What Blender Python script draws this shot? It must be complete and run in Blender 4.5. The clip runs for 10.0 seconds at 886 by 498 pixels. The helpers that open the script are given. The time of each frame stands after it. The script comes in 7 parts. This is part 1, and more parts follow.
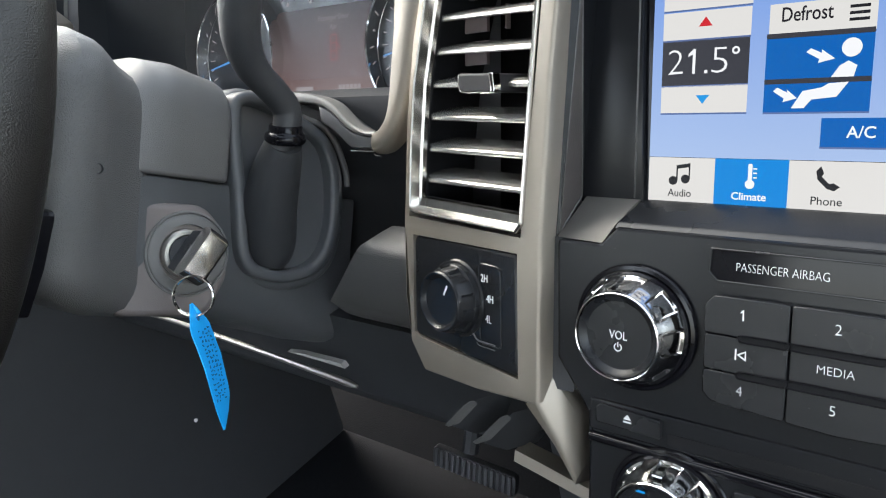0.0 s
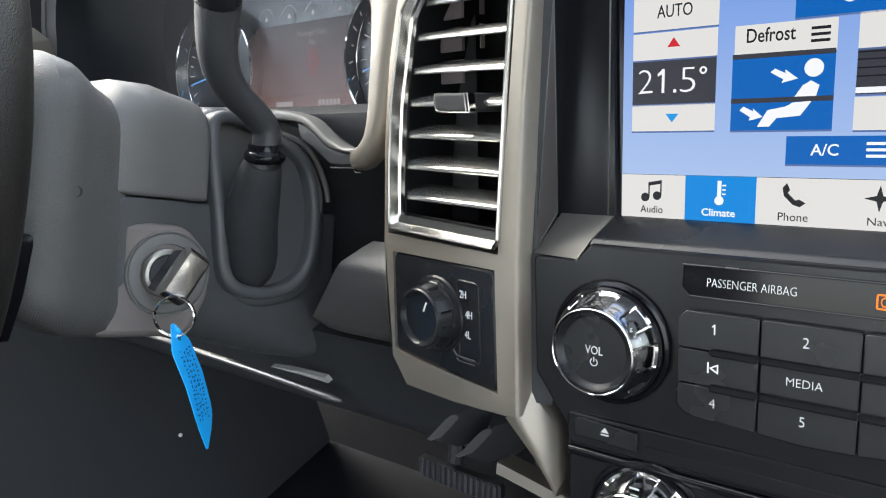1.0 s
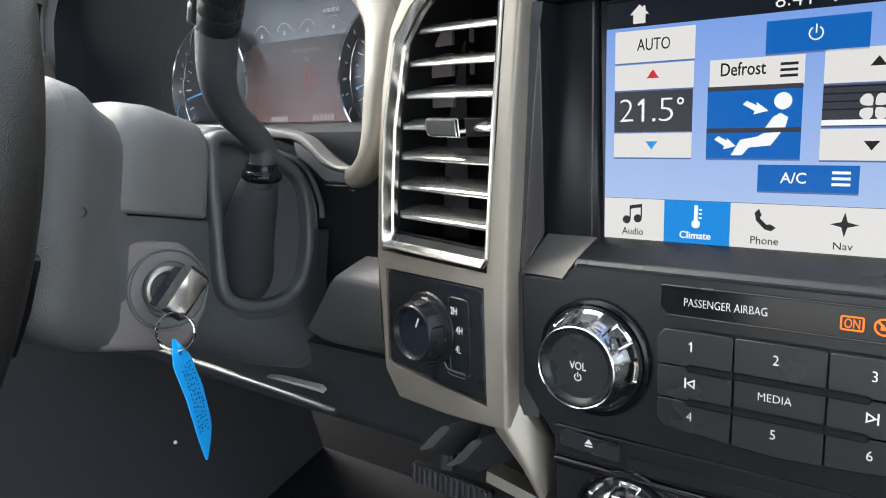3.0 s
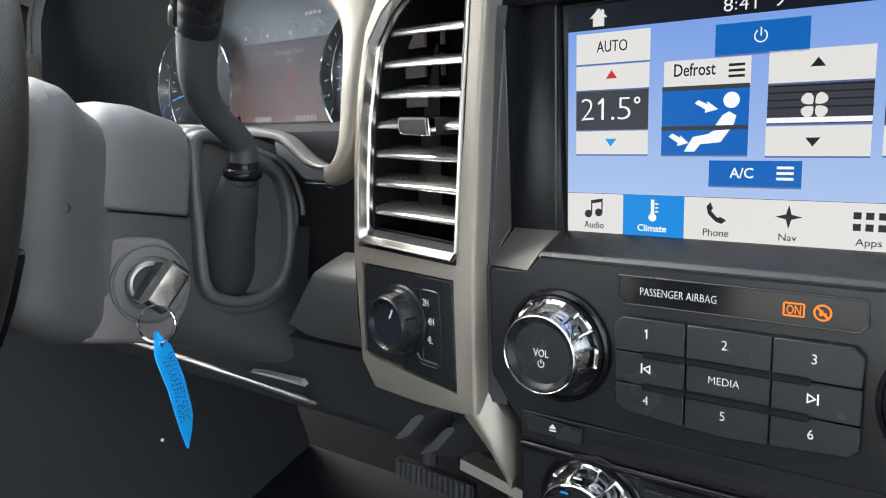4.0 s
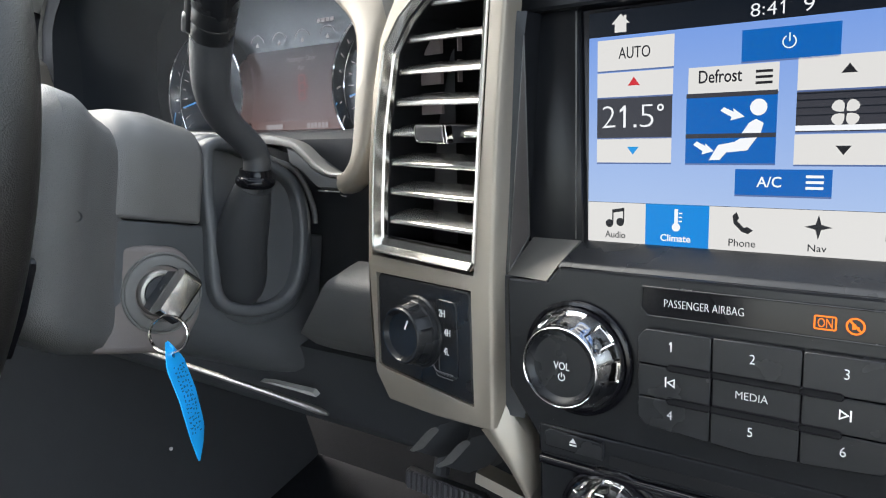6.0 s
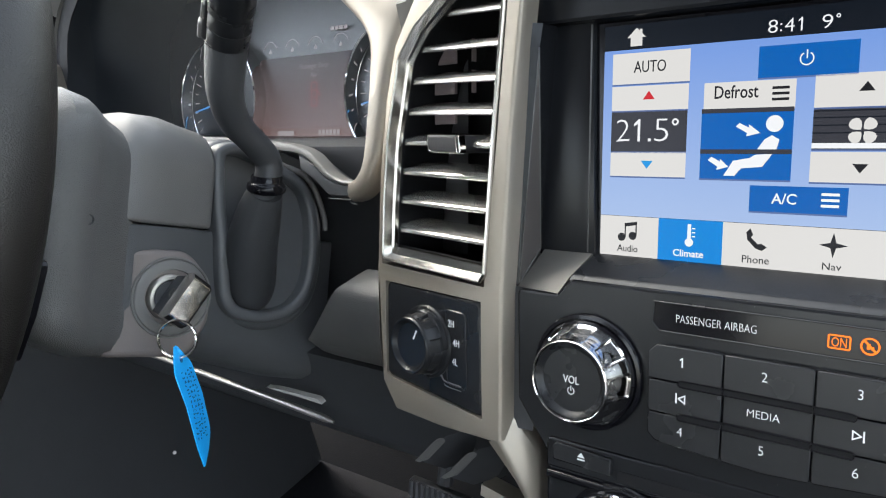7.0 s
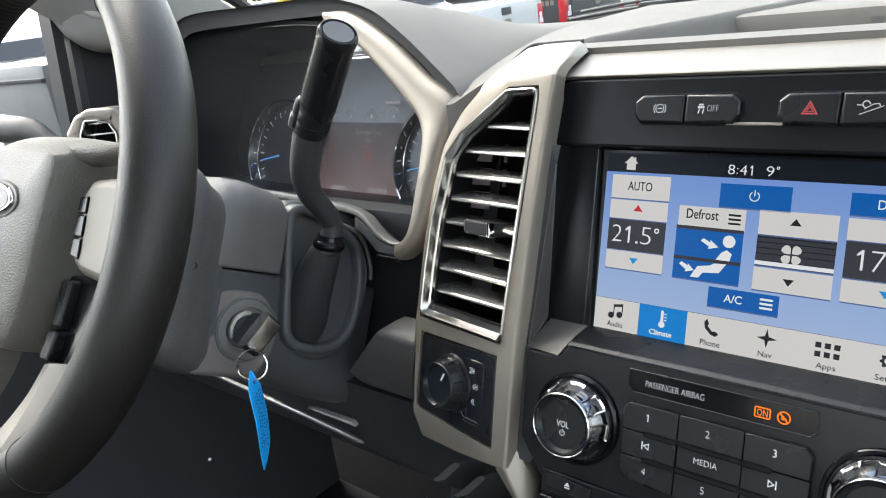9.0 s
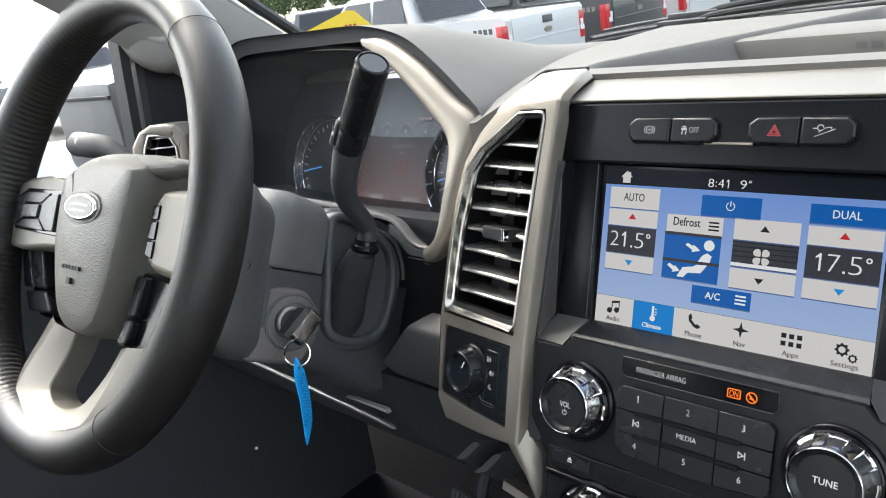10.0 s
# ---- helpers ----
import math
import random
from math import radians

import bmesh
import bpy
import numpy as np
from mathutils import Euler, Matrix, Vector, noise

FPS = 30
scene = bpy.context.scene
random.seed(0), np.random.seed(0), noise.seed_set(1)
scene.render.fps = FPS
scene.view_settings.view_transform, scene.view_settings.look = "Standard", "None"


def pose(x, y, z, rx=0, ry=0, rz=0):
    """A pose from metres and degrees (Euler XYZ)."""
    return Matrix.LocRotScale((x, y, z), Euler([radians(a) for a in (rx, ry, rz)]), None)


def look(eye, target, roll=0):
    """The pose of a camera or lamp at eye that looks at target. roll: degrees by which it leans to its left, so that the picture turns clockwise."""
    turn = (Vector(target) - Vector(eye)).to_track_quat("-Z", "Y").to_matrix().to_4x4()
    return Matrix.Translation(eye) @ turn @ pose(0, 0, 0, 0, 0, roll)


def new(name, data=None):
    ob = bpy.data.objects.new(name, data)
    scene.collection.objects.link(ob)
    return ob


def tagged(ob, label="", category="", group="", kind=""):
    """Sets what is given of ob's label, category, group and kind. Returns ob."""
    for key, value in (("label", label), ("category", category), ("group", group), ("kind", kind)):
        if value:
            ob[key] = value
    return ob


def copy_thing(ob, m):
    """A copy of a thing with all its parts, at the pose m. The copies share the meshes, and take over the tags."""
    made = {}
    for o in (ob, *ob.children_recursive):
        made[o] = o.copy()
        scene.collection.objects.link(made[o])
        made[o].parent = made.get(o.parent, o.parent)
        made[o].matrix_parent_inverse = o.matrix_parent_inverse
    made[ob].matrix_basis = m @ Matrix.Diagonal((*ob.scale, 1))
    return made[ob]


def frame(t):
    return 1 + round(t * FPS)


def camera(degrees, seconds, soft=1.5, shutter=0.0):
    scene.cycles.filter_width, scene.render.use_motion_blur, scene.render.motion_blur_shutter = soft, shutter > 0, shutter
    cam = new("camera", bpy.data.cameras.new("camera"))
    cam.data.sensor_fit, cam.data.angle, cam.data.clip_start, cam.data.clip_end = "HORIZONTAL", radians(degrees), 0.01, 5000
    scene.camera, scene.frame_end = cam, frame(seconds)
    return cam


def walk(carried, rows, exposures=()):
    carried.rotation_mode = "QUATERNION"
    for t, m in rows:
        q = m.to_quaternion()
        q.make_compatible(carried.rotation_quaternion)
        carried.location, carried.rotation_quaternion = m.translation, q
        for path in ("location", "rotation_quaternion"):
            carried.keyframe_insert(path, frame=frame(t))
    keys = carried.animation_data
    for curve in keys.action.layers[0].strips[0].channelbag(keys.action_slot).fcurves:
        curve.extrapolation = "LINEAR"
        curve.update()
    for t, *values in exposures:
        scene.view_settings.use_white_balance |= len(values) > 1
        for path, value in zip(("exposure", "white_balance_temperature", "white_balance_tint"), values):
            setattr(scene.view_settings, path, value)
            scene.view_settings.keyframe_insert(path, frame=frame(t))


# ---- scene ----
cam = camera(61.0, 10.0, 1.1)
PATH = [
    (0, (0.0555, -0.2868, 1.5528), (-0.5749, 0.3794, 1.1543), -13.18),
    (0.5, (0.0615, -0.2839, 1.5582), (-0.5610, 0.3921, 1.1640), -13.44),
    (1, (0.0605, -0.2855, 1.5590), (-0.5554, 0.3957, 1.1632), -13.56),
    (1.5, (0.0587, -0.2861, 1.5584), (-0.5546, 0.3966, 1.1612), -13.59),
    (2, (0.0584, -0.2872, 1.5600), (-0.5516, 0.3979, 1.1617), -13.46),
    (2.5, (0.0593, -0.2922, 1.5647), (-0.5480, 0.3947, 1.1657), -13.32),
    (2.7, (0.0629, -0.2908, 1.5698), (-0.5474, 0.3967, 1.1763), -13.37),
    (3.8, (0.0861, -0.3029, 1.5738), (-0.5109, 0.3938, 1.1759), -13.20),
    (4, (0.0881, -0.2994, 1.5721), (-0.5114, 0.3975, 1.1785), -13.17),
    (4.5, (0.0875, -0.2968, 1.5699), (-0.5111, 0.4019, 1.1782), -13.35),
    (5, (0.0830, -0.2931, 1.5682), (-0.5160, 0.4058, 1.1775), -13.55),
    (5.5, (0.0812, -0.2932, 1.5698), (-0.5203, 0.4040, 1.1798), -13.64),
    (5.7, (0.0805, -0.2948, 1.5706), (-0.5247, 0.4002, 1.1824), -13.59),
    (6.8, (0.0772, -0.2978, 1.5726), (-0.5333, 0.4027, 1.2029), -12.27),
    (7, (0.0769, -0.2971, 1.5725), (-0.5376, 0.3989, 1.2010), -12.19),
    (7.5, (0.0856, -0.3027, 1.5899), (-0.5279, 0.3985, 1.2268), -10.54),
    (8, (0.0995, -0.3154, 1.6139), (-0.5182, 0.3929, 1.2724), -9.56),
    (8.5, (0.1022, -0.3293, 1.6152), (-0.5221, 0.3757, 1.2787), -9.00),
    (9, (0.1340, -0.3631, 1.6303), (-0.5074, 0.3291, 1.2995), -8.37),
    (9.5, (0.1837, -0.3994, 1.6497), (-0.4816, 0.2727, 1.3248), -8.47),
    (10, (0.1895, -0.4014, 1.6483), (-0.4931, 0.2578, 1.3331), -9.15),
]
# exposure of the picture along the way: (seconds, stops)
EXPO = [(0.0, 3.78), (7.0, 3.74), (8.5, 3.48), (10.0, 3.30)]
walk(cam, [(t, look(eye, target, roll)) for t, eye, target, roll in PATH], EXPO)

# ---- world, sun ----
world = bpy.data.worlds.new("sky")
scene.world = world
world.use_nodes = True
_nt = world.node_tree
_sky = _nt.nodes.new("ShaderNodeTexSky")
_sky.sky_type = "NISHITA"
_sky.sun_disc = False
SUN_EL, SUN_AZ = 46.0, -82.0          # degrees; azimuth from +Y towards +X
_sky.sun_elevation, _sky.sun_rotation = radians(SUN_EL), radians(SUN_AZ)
_sky.dust_density = 4.0
_sky.air_density = 1.2
_bg = _nt.nodes["Background"]
_bg.inputs["Strength"].default_value = 0.15
_hs = _nt.nodes.new("ShaderNodeHueSaturation")     # thin cloud: a paler sky
_hs.inputs["Saturation"].default_value = 0.5
_nt.links.new(_sky.outputs["Color"], _hs.inputs["Color"])
_nt.links.new(_hs.outputs["Color"], _bg.inputs["Color"])
_sun = bpy.data.lights.new("sun", "SUN")
_sun.energy, _sun.angle, _sun.color = 0.26, radians(22), (1.0, 0.95, 0.88)
sun = new("sun", _sun)
_d = Vector((math.sin(radians(SUN_AZ)) * math.cos(radians(SUN_EL)), math.cos(radians(SUN_AZ)) * math.cos(radians(SUN_EL)), math.sin(radians(SUN_EL))))
sun.matrix_world = look(_d * 30, (0, 0, 0))


# ---- materials ----
def mat(name, color, rough=0.5, metal=0.0, var=0.0, var_scale=40.0, grain=0.0, grain_scale=900.0, kind="noise",
        rough_var=0.0, coat=0.0, spec=0.5, scratch=0.0, dust=0.0):
    """A principled surface with tone variation, roughness variation and a fine relief at real-world size."""
    m = bpy.data.materials.new(name)
    m.use_nodes = True
    nt = m.node_tree
    b = nt.nodes["Principled BSDF"]
    b.inputs["Base Color"].default_value = (*color, 1)
    b.inputs["Roughness"].default_value = rough
    b.inputs["Metallic"].default_value = metal
    b.inputs["Specular IOR Level"].default_value = spec
    b.inputs["Coat Weight"].default_value = coat
    tc = nt.nodes.new("ShaderNodeTexCoord")
    if var or dust:
        n = nt.nodes.new("ShaderNodeTexNoise")
        n.inputs["Scale"].default_value = var_scale
        n.inputs["Detail"].default_value = 6
        nt.links.new(tc.outputs["Object"], n.inputs["Vector"])
        r = nt.nodes.new("ShaderNodeMapRange")
        r.inputs["To Min"].default_value, r.inputs["To Max"].default_value = 1 - var, 1 + var
        nt.links.new(n.outputs["Fac"], r.inputs["Value"])
        mx = nt.nodes.new("ShaderNodeMix")
        mx.data_type, mx.blend_type = "RGBA", "MULTIPLY"
        mx.inputs["Factor"].default_value = 1
        mx.inputs["A"].default_value = (*color, 1)
        nt.links.new(r.outputs["Result"], mx.inputs["B"])
        out = mx.outputs["Result"]
        if dust:
            v = nt.nodes.new("ShaderNodeTexVoronoi")
            v.inputs["Scale"].default_value = 260
            nt.links.new(tc.outputs["Object"], v.inputs["Vector"])
            st_ = nt.nodes.new("ShaderNodeMapRange")
            st_.inputs["From Min"].default_value, st_.inputs["From Max"].default_value = 0.035, 0.02
            st_.inputs["To Min"].default_value, st_.inputs["To Max"].default_value = 0.0, dust
            nt.links.new(v.outputs["Distance"], st_.inputs["Value"])
            m2 = nt.nodes.new("ShaderNodeMix")
            m2.data_type = "RGBA"
            m2.inputs["B"].default_value = (0.45, 0.44, 0.42, 1)
            nt.links.new(st_.outputs["Result"], m2.inputs["Factor"])
            nt.links.new(out, m2.inputs["A"])
            out = m2.outputs["Result"]
        nt.links.new(out, b.inputs["Base Color"])
    if rough_var:
        n2 = nt.nodes.new("ShaderNodeTexNoise")
        n2.inputs["Scale"].default_value = var_scale * 0.6
        n2.inputs["Detail"].default_value = 8
        nt.links.new(tc.outputs["Object"], n2.inputs["Vector"])
        r2 = nt.nodes.new("ShaderNodeMapRange")
        r2.inputs["To Min"].default_value, r2.inputs["To Max"].default_value = max(0.02, rough - rough_var), rough + rough_var
        nt.links.new(n2.outputs["Fac"], r2.inputs["Value"])
        nt.links.new(r2.outputs["Result"], b.inputs["Roughness"])
    if grain:
        if kind == "leather":
            g = nt.nodes.new("ShaderNodeTexVoronoi")
            g.feature = "SMOOTH_F1"
            g.inputs["Smoothness"].default_value = 0.6
            o = g.outputs["Distance"]
        else:
            g = nt.nodes.new("ShaderNodeTexNoise")
            g.inputs["Detail"].default_value = 3
            o = g.outputs["Fac"]
        g.inputs["Scale"].default_value = grain_scale
        nt.links.new(tc.outputs["Object"], g.inputs["Vector"])
        bp = nt.nodes.new("ShaderNodeBump")
        bp.inputs["Strength"].default_value = grain
        bp.inputs["Distance"].default_value = 0.0006
        nt.links.new(o, bp.inputs["Height"])
        nt.links.new(bp.outputs["Normal"], b.inputs["Normal"])
    return m


LIT = 0.075          # brightness of lit displays against the daylight


def glow(name, color, strength):
    m = bpy.data.materials.new(name)
    m.use_nodes = True
    b = m.node_tree.nodes["Principled BSDF"]
    b.inputs["Base Color"].default_value = (0.003, 0.003, 0.004, 1)
    b.inputs["Roughness"].default_value = 0.25
    b.inputs["Specular IOR Level"].default_value = 0.10
    b.inputs["Emission Color"].default_value = (*color, 1)
    b.inputs["Emission Strength"].default_value = strength * LIT
    return m


def glow_fade(name, low, high, strength, z0, z1):
    """A lit display whose colour changes from low at the height z0 to high at z1."""
    m = glow(name, low, strength)
    nt = m.node_tree
    tc = nt.nodes.new("ShaderNodeTexCoord")
    sp = nt.nodes.new("ShaderNodeSeparateXYZ")
    mr = nt.nodes.new("ShaderNodeMapRange")
    mr.inputs["From Min"].default_value, mr.inputs["From Max"].default_value = z0, z1
    mx = nt.nodes.new("ShaderNodeMix")
    mx.data_type = "RGBA"
    mx.inputs["A"].default_value, mx.inputs["B"].default_value = (*low, 1), (*high, 1)
    nt.links.new(tc.outputs["Object"], sp.inputs["Vector"])
    nt.links.new(sp.outputs["Z"], mr.inputs["Value"])
    nt.links.new(mr.outputs["Result"], mx.inputs["Factor"])
    nt.links.new(mx.outputs["Result"], nt.nodes["Principled BSDF"].inputs["Emission Color"])
    return m


def thin_glass(name, tint, gloss, rough=0.03):
    m = bpy.data.materials.new(name)
    m.use_nodes = True
    nt = m.node_tree
    out = nt.nodes["Material Output"]
    tr = nt.nodes.new("ShaderNodeBsdfTransparent")
    tr.inputs["Color"].default_value = (*tint, 1)
    gl = nt.nodes.new("ShaderNodeBsdfGlossy")
    gl.inputs["Roughness"].default_value = rough
    mx = nt.nodes.new("ShaderNodeMixShader")
    mx.inputs["Fac"].default_value = gloss
    nt.links.new(tr.outputs[0], mx.inputs[1])
    nt.links.new(gl.outputs[0], mx.inputs[2])
    nt.links.new(mx.outputs[0], out.inputs["Surface"])
    return m


PLASTIC = mat("dark_plastic", (0.062, 0.064, 0.068), 0.46, var=0.12, grain=0.35, grain_scale=1600, rough_var=0.06, dust=0.25)
SHROUD = mat("charcoal_plastic", (0.110, 0.107, 0.104), 0.46, spec=0.4, var=0.10, grain=0.5, grain_scale=1500, rough_var=0.06)
SILLGREY = mat("sill_grey_plastic", (0.135, 0.130, 0.122), 0.44, spec=0.4, var=0.08, grain=0.3, grain_scale=1500, rough_var=0.06)
SHROUD_TEX = mat("pebbled_plastic", (0.084, 0.082, 0.080), 0.46, var=0.12, grain=0.55, grain_scale=1500, kind="leather", rough_var=0.06)
CHEEK = mat("brown_black_plastic", (0.070, 0.061, 0.058), 0.45, var=0.10, grain=0.3, grain_scale=1500)
POD = mat("warm_dark_plastic", (0.125, 0.106, 0.100), 0.5, var=0.10, grain=0.3, grain_scale=1500)
GLOSS = mat("black_panel", (0.008, 0.0085, 0.010), 0.24, spec=0.25, var=0.10, rough_var=0.06, grain=0.05, grain_scale=2500, dust=0.2)
PIANO = mat("gloss_black", (0.005, 0.005, 0.0065), 0.12, spec=0.20, rough_var=0.04)
BLACKTRIM = mat("black_trim", (0.022, 0.022, 0.024), 0.62, spec=0.25, var=0.1, grain=0.2, grain_scale=1500)
RUBBER = mat("black_rubber", (0.030, 0.031, 0.034), 0.52, spec=0.4, var=0.1, grain=0.3, grain_scale=1300)
BUTTON = mat("button_black", (0.011, 0.0115, 0.013), 0.27, spec=0.29, var=0.08, grain=0.09, grain_scale=3000, rough_var=0.05, dust=0.15)
SILVER = mat("satin_silver_paint", (0.262, 0.230, 0.192), 0.40, metal=0.50, var=0.04, grain=0.10, grain_scale=5000, rough_var=0.04)
WEDGE = mat("smoked_metal_paint", (0.125, 0.118, 0.108), 0.34, metal=0.6, var=0.04, grain=0.08, grain_scale=5000, rough_var=0.05)
BAND = mat("pale_satin_trim_paint", (0.200, 0.182, 0.158), 0.46, metal=0.35, var=0.04, grain=0.10, grain_scale=5000, rough_var=0.05)
SPOKE = mat("warm_silver_spoke_paint", (0.158, 0.145, 0.121), 0.45, metal=0.35, var=0.05, grain=0.10, grain_scale=5000, rough_var=0.05)
SLAT = mat("silver_slat", (0.56, 0.54, 0.50), 0.24, metal=0.8, var=0.05, rough_var=0.05)
DULLSTEEL = mat("dull_steel", (0.30, 0.285, 0.265), 0.38, metal=0.85, var=0.1, var_scale=200, rough_var=0.08)
CHROME = mat("chrome", (0.78, 0.77, 0.75), 0.07, metal=1.0, rough_var=0.03)
VENT_CHROME = mat("satin_chrome", (0.47, 0.455, 0.43), 0.22, metal=1.0, rough_var=0.04)
STEEL = mat("nickel_steel", (0.62, 0.60, 0.57), 0.16, metal=1.0, rough_var=0.05, var=0.05, var_scale=300)
LEATHER = mat("black_leather", (0.0155, 0.0135, 0.0118), 0.38, spec=0.42, var=0.15, grain=0.32, grain_scale=1500, kind="leather", rough_var=0.05)
PAD = mat("airbag_pad", (0.106, 0.098, 0.083), 0.46, var=0.06, grain=0.6, grain_scale=800, kind="leather", rough_var=0.05)
DASH = mat("dash_top_vinyl", (0.142, 0.134, 0.122), 0.72, spec=0.3, var=0.08, grain=0.35, grain_scale=1300, kind="leather", rough_var=0.06)
TRIMGREY = mat("grey_trim", (0.30, 0.29, 0.275), 0.6, var=0.06, grain=0.4, grain_scale=900)
# near-black: the shade inside ducts, slots and gaps is put into the colour
CAVITY = mat("opening_shade_black", (0.008, 0.008, 0.009), 0.7, spec=0.12, var=0.1)
VANE = mat("vent_vane", (0.20, 0.165, 0.165), 0.5, var=0.1)
WHITE_INK = mat("white_print", (0.66, 0.66, 0.66), 0.5, var=0.04, var_scale=900)
GREY_INK = mat("pale_grey_print", (0.46, 0.46, 0.46), 0.5, var=0.04, var_scale=900)
RED_INK = mat("red_print", (0.36, 0.035, 0.04), 0.5, var=0.04, var_scale=900)
BLUE_TAG = mat("blue_plastic_tag", (0.010, 0.36, 0.82), 0.42, var=0.08, var_scale=120, grain=0.2, grain_scale=500)
BLUE_INK = mat("dark_blue_ink", (0.01, 0.09, 0.26), 0.5, var=0.1, var_scale=600)
BADGE = mat("badge_silver", (0.20, 0.195, 0.185), 0.5, metal=0.0, var=0.05, var_scale=200)
YELLOW = mat("yellow_paper", (0.85, 0.60, 0.02), 0.6, var=0.05)
CARPET = mat("carpet", (0.010, 0.0105, 0.012), 0.95, spec=0.1, var=0.3, var_scale=300, grain=1.0, grain_scale=600)
HEADLINER = mat("headliner", (0.42, 0.40, 0.37), 0.9, var=0.05, grain=0.5, grain_scale=800)
SEATBACK = mat("dark_cloth", (0.05, 0.05, 0.052), 0.9, var=0.1, grain=0.5, grain_scale=600)
CLUSTER = mat("cluster_black", (0.016, 0.018, 0.021), 0.35, var=0.1)
ASPHALT = mat("asphalt", (0.055, 0.054, 0.052), 0.9, var=0.25, var_scale=6, grain=1.0, grain_scale=90)
PAINT_WHITE = mat("white_car_paint", (0.56, 0.56, 0.56), 0.25, coat=0.6, var=0.02, var_scale=3)
PAINT_DARK = mat("dark_grey_car_paint", (0.05, 0.052, 0.056), 0.28, coat=0.6, var=0.04, var_scale=3)
PAINT_GREY = mat("grey_car_paint", (0.16, 0.165, 0.17), 0.3, coat=0.6, var=0.04, var_scale=3)
CAR_GLASS = mat("car_window", (0.02, 0.022, 0.024), 0.06, var=0.05)
TAIL_RED = mat("tail_lamp_red", (0.50, 0.015, 0.02), 0.15, coat=0.5, var=0.05, var_scale=30)
TAIL_WHITE = mat("tail_lamp_clear", (0.75, 0.72, 0.72), 0.15, coat=0.5, var=0.03, var_scale=30)
TYRE = mat("tyre", (0.02, 0.02, 0.02), 0.85, var=0.1)
GRASS = mat("verge_grass", (0.07, 0.11, 0.035), 0.95, var=0.4, var_scale=3, grain=1.0, grain_scale=60)
LEAF = mat("far_foliage", (0.09, 0.13, 0.05), 0.9, var=0.4, var_scale=2)
GLASS = thin_glass("window_glass", (0.82, 0.84, 0.83), 0.04)
SCREEN_GLASS = thin_glass("tinted_windscreen_glass", (0.50, 0.52, 0.51), 0.04)
LENS = thin_glass("cluster_lens", (0.90, 0.92, 0.95), 0.006, 0.40)

UI_BLUE = glow_fade("screen_sky_blue", (0.46, 0.60, 0.86), (0.20, 0.36, 0.80), 0.95, 1.42, 1.51)
UI_DEEP = glow("screen_blue", (0.0, 0.120, 0.47), 1.0)
UI_TAB = glow("screen_tab_blue", (0.0, 0.24, 0.71), 1.0)
UI_WHITE = glow("screen_white", (0.74, 0.73, 0.71), 1.0)
UI_BRIGHT = glow("screen_bright", (0.90, 0.92, 0.95), 1.0)
UI_DARK = glow("screen_dark", (0.040, 0.042, 0.052), 1.0)
UI_BLACK = glow("screen_black", (0.004, 0.007, 0.012), 1.0)
UI_SHADOW = glow("screen_button_edge", (0.10, 0.16, 0.36), 1.0)
UI_RED = glow("screen_red", (0.62, 0.02, 0.03), 1.0)
UI_CYAN = glow("screen_cyan", (0.01, 0.30, 0.74), 1.0)
UI_INK = glow("screen_ink", (0.012, 0.012, 0.014), 1.0)
LAMP_ORANGE = glow("indicator_orange", (1.0, 0.19, 0.012), 1.7)
CL_SCREEN = glow_fade("cluster_display", (0.190, 0.122, 0.116), (0.004, 0.004, 0.005), 0.85, 1.43, 1.512)
CL_TEXT = glow("cluster_text", (0.30, 0.27, 0.28), 0.95)
CL_RED = glow("cluster_red", (0.34, 0.04, 0.04), 0.8)
CL_BLUE = glow("cluster_needle", (0.08, 0.32, 0.75), 0.9)


# ---- shaping helpers ----
WORLD = {}


def thing(name, label, category, at=(0, 0, 0), group="", kind=""):
    ob = new(name)
    ob.empty_display_size = 0.02
    ob.location = at
    WORLD[ob.name] = Matrix.Translation(at)
    return tagged(ob, label, category, group, kind)


def finish(me, smooth=True, angle=32):
    if smooth:
        me.polygons.foreach_set("use_smooth", [True] * len(me.polygons))
        me.set_sharp_from_angle(angle=radians(angle))
        for p in me.polygons:
            if len(p.vertices) > 5:
                p.use_smooth = False


def part(name, bm, material, parent=None, label="", m=None, smooth=True, angle=32):
    """Links a bmesh, moved by m into the world, as one mesh object under a thing or under a part."""
    bmesh.ops.remove_doubles(bm, verts=bm.verts, dist=1e-6)
    bmesh.ops.recalc_face_normals(bm, faces=bm.faces)
    if m is not None:
        bm.transform(m)
    me = bpy.data.meshes.new(name)
    bm.to_mesh(me)
    bm.free()
    finish(me, smooth, angle)
    me.materials.append(material)
    ob = new(name, me)
    if parent is not None:
        ob.parent = parent
        ob.matrix_parent_inverse = WORLD.get(parent.name, Matrix()).inverted()
    WORLD[ob.name] = Matrix()
    if label:
        ob["label"] = label
    return ob


def solo(name, bm, material, label, category, m=None, group="", kind="", smooth=True, angle=32):
    """A thing that is one mesh."""
    return tagged(part(name, bm, material, None, "", m, smooth, angle), label, category, group, kind)


def frame_of(o, u, v, n):
    o, u, v, n = Vector(o), Vector(u), Vector(v), Vector(n)
    return Matrix(((u.x, v.x, n.x, o.x), (u.y, v.y, n.y, o.y), (u.z, v.z, n.z, o.z), (0, 0, 0, 1)))


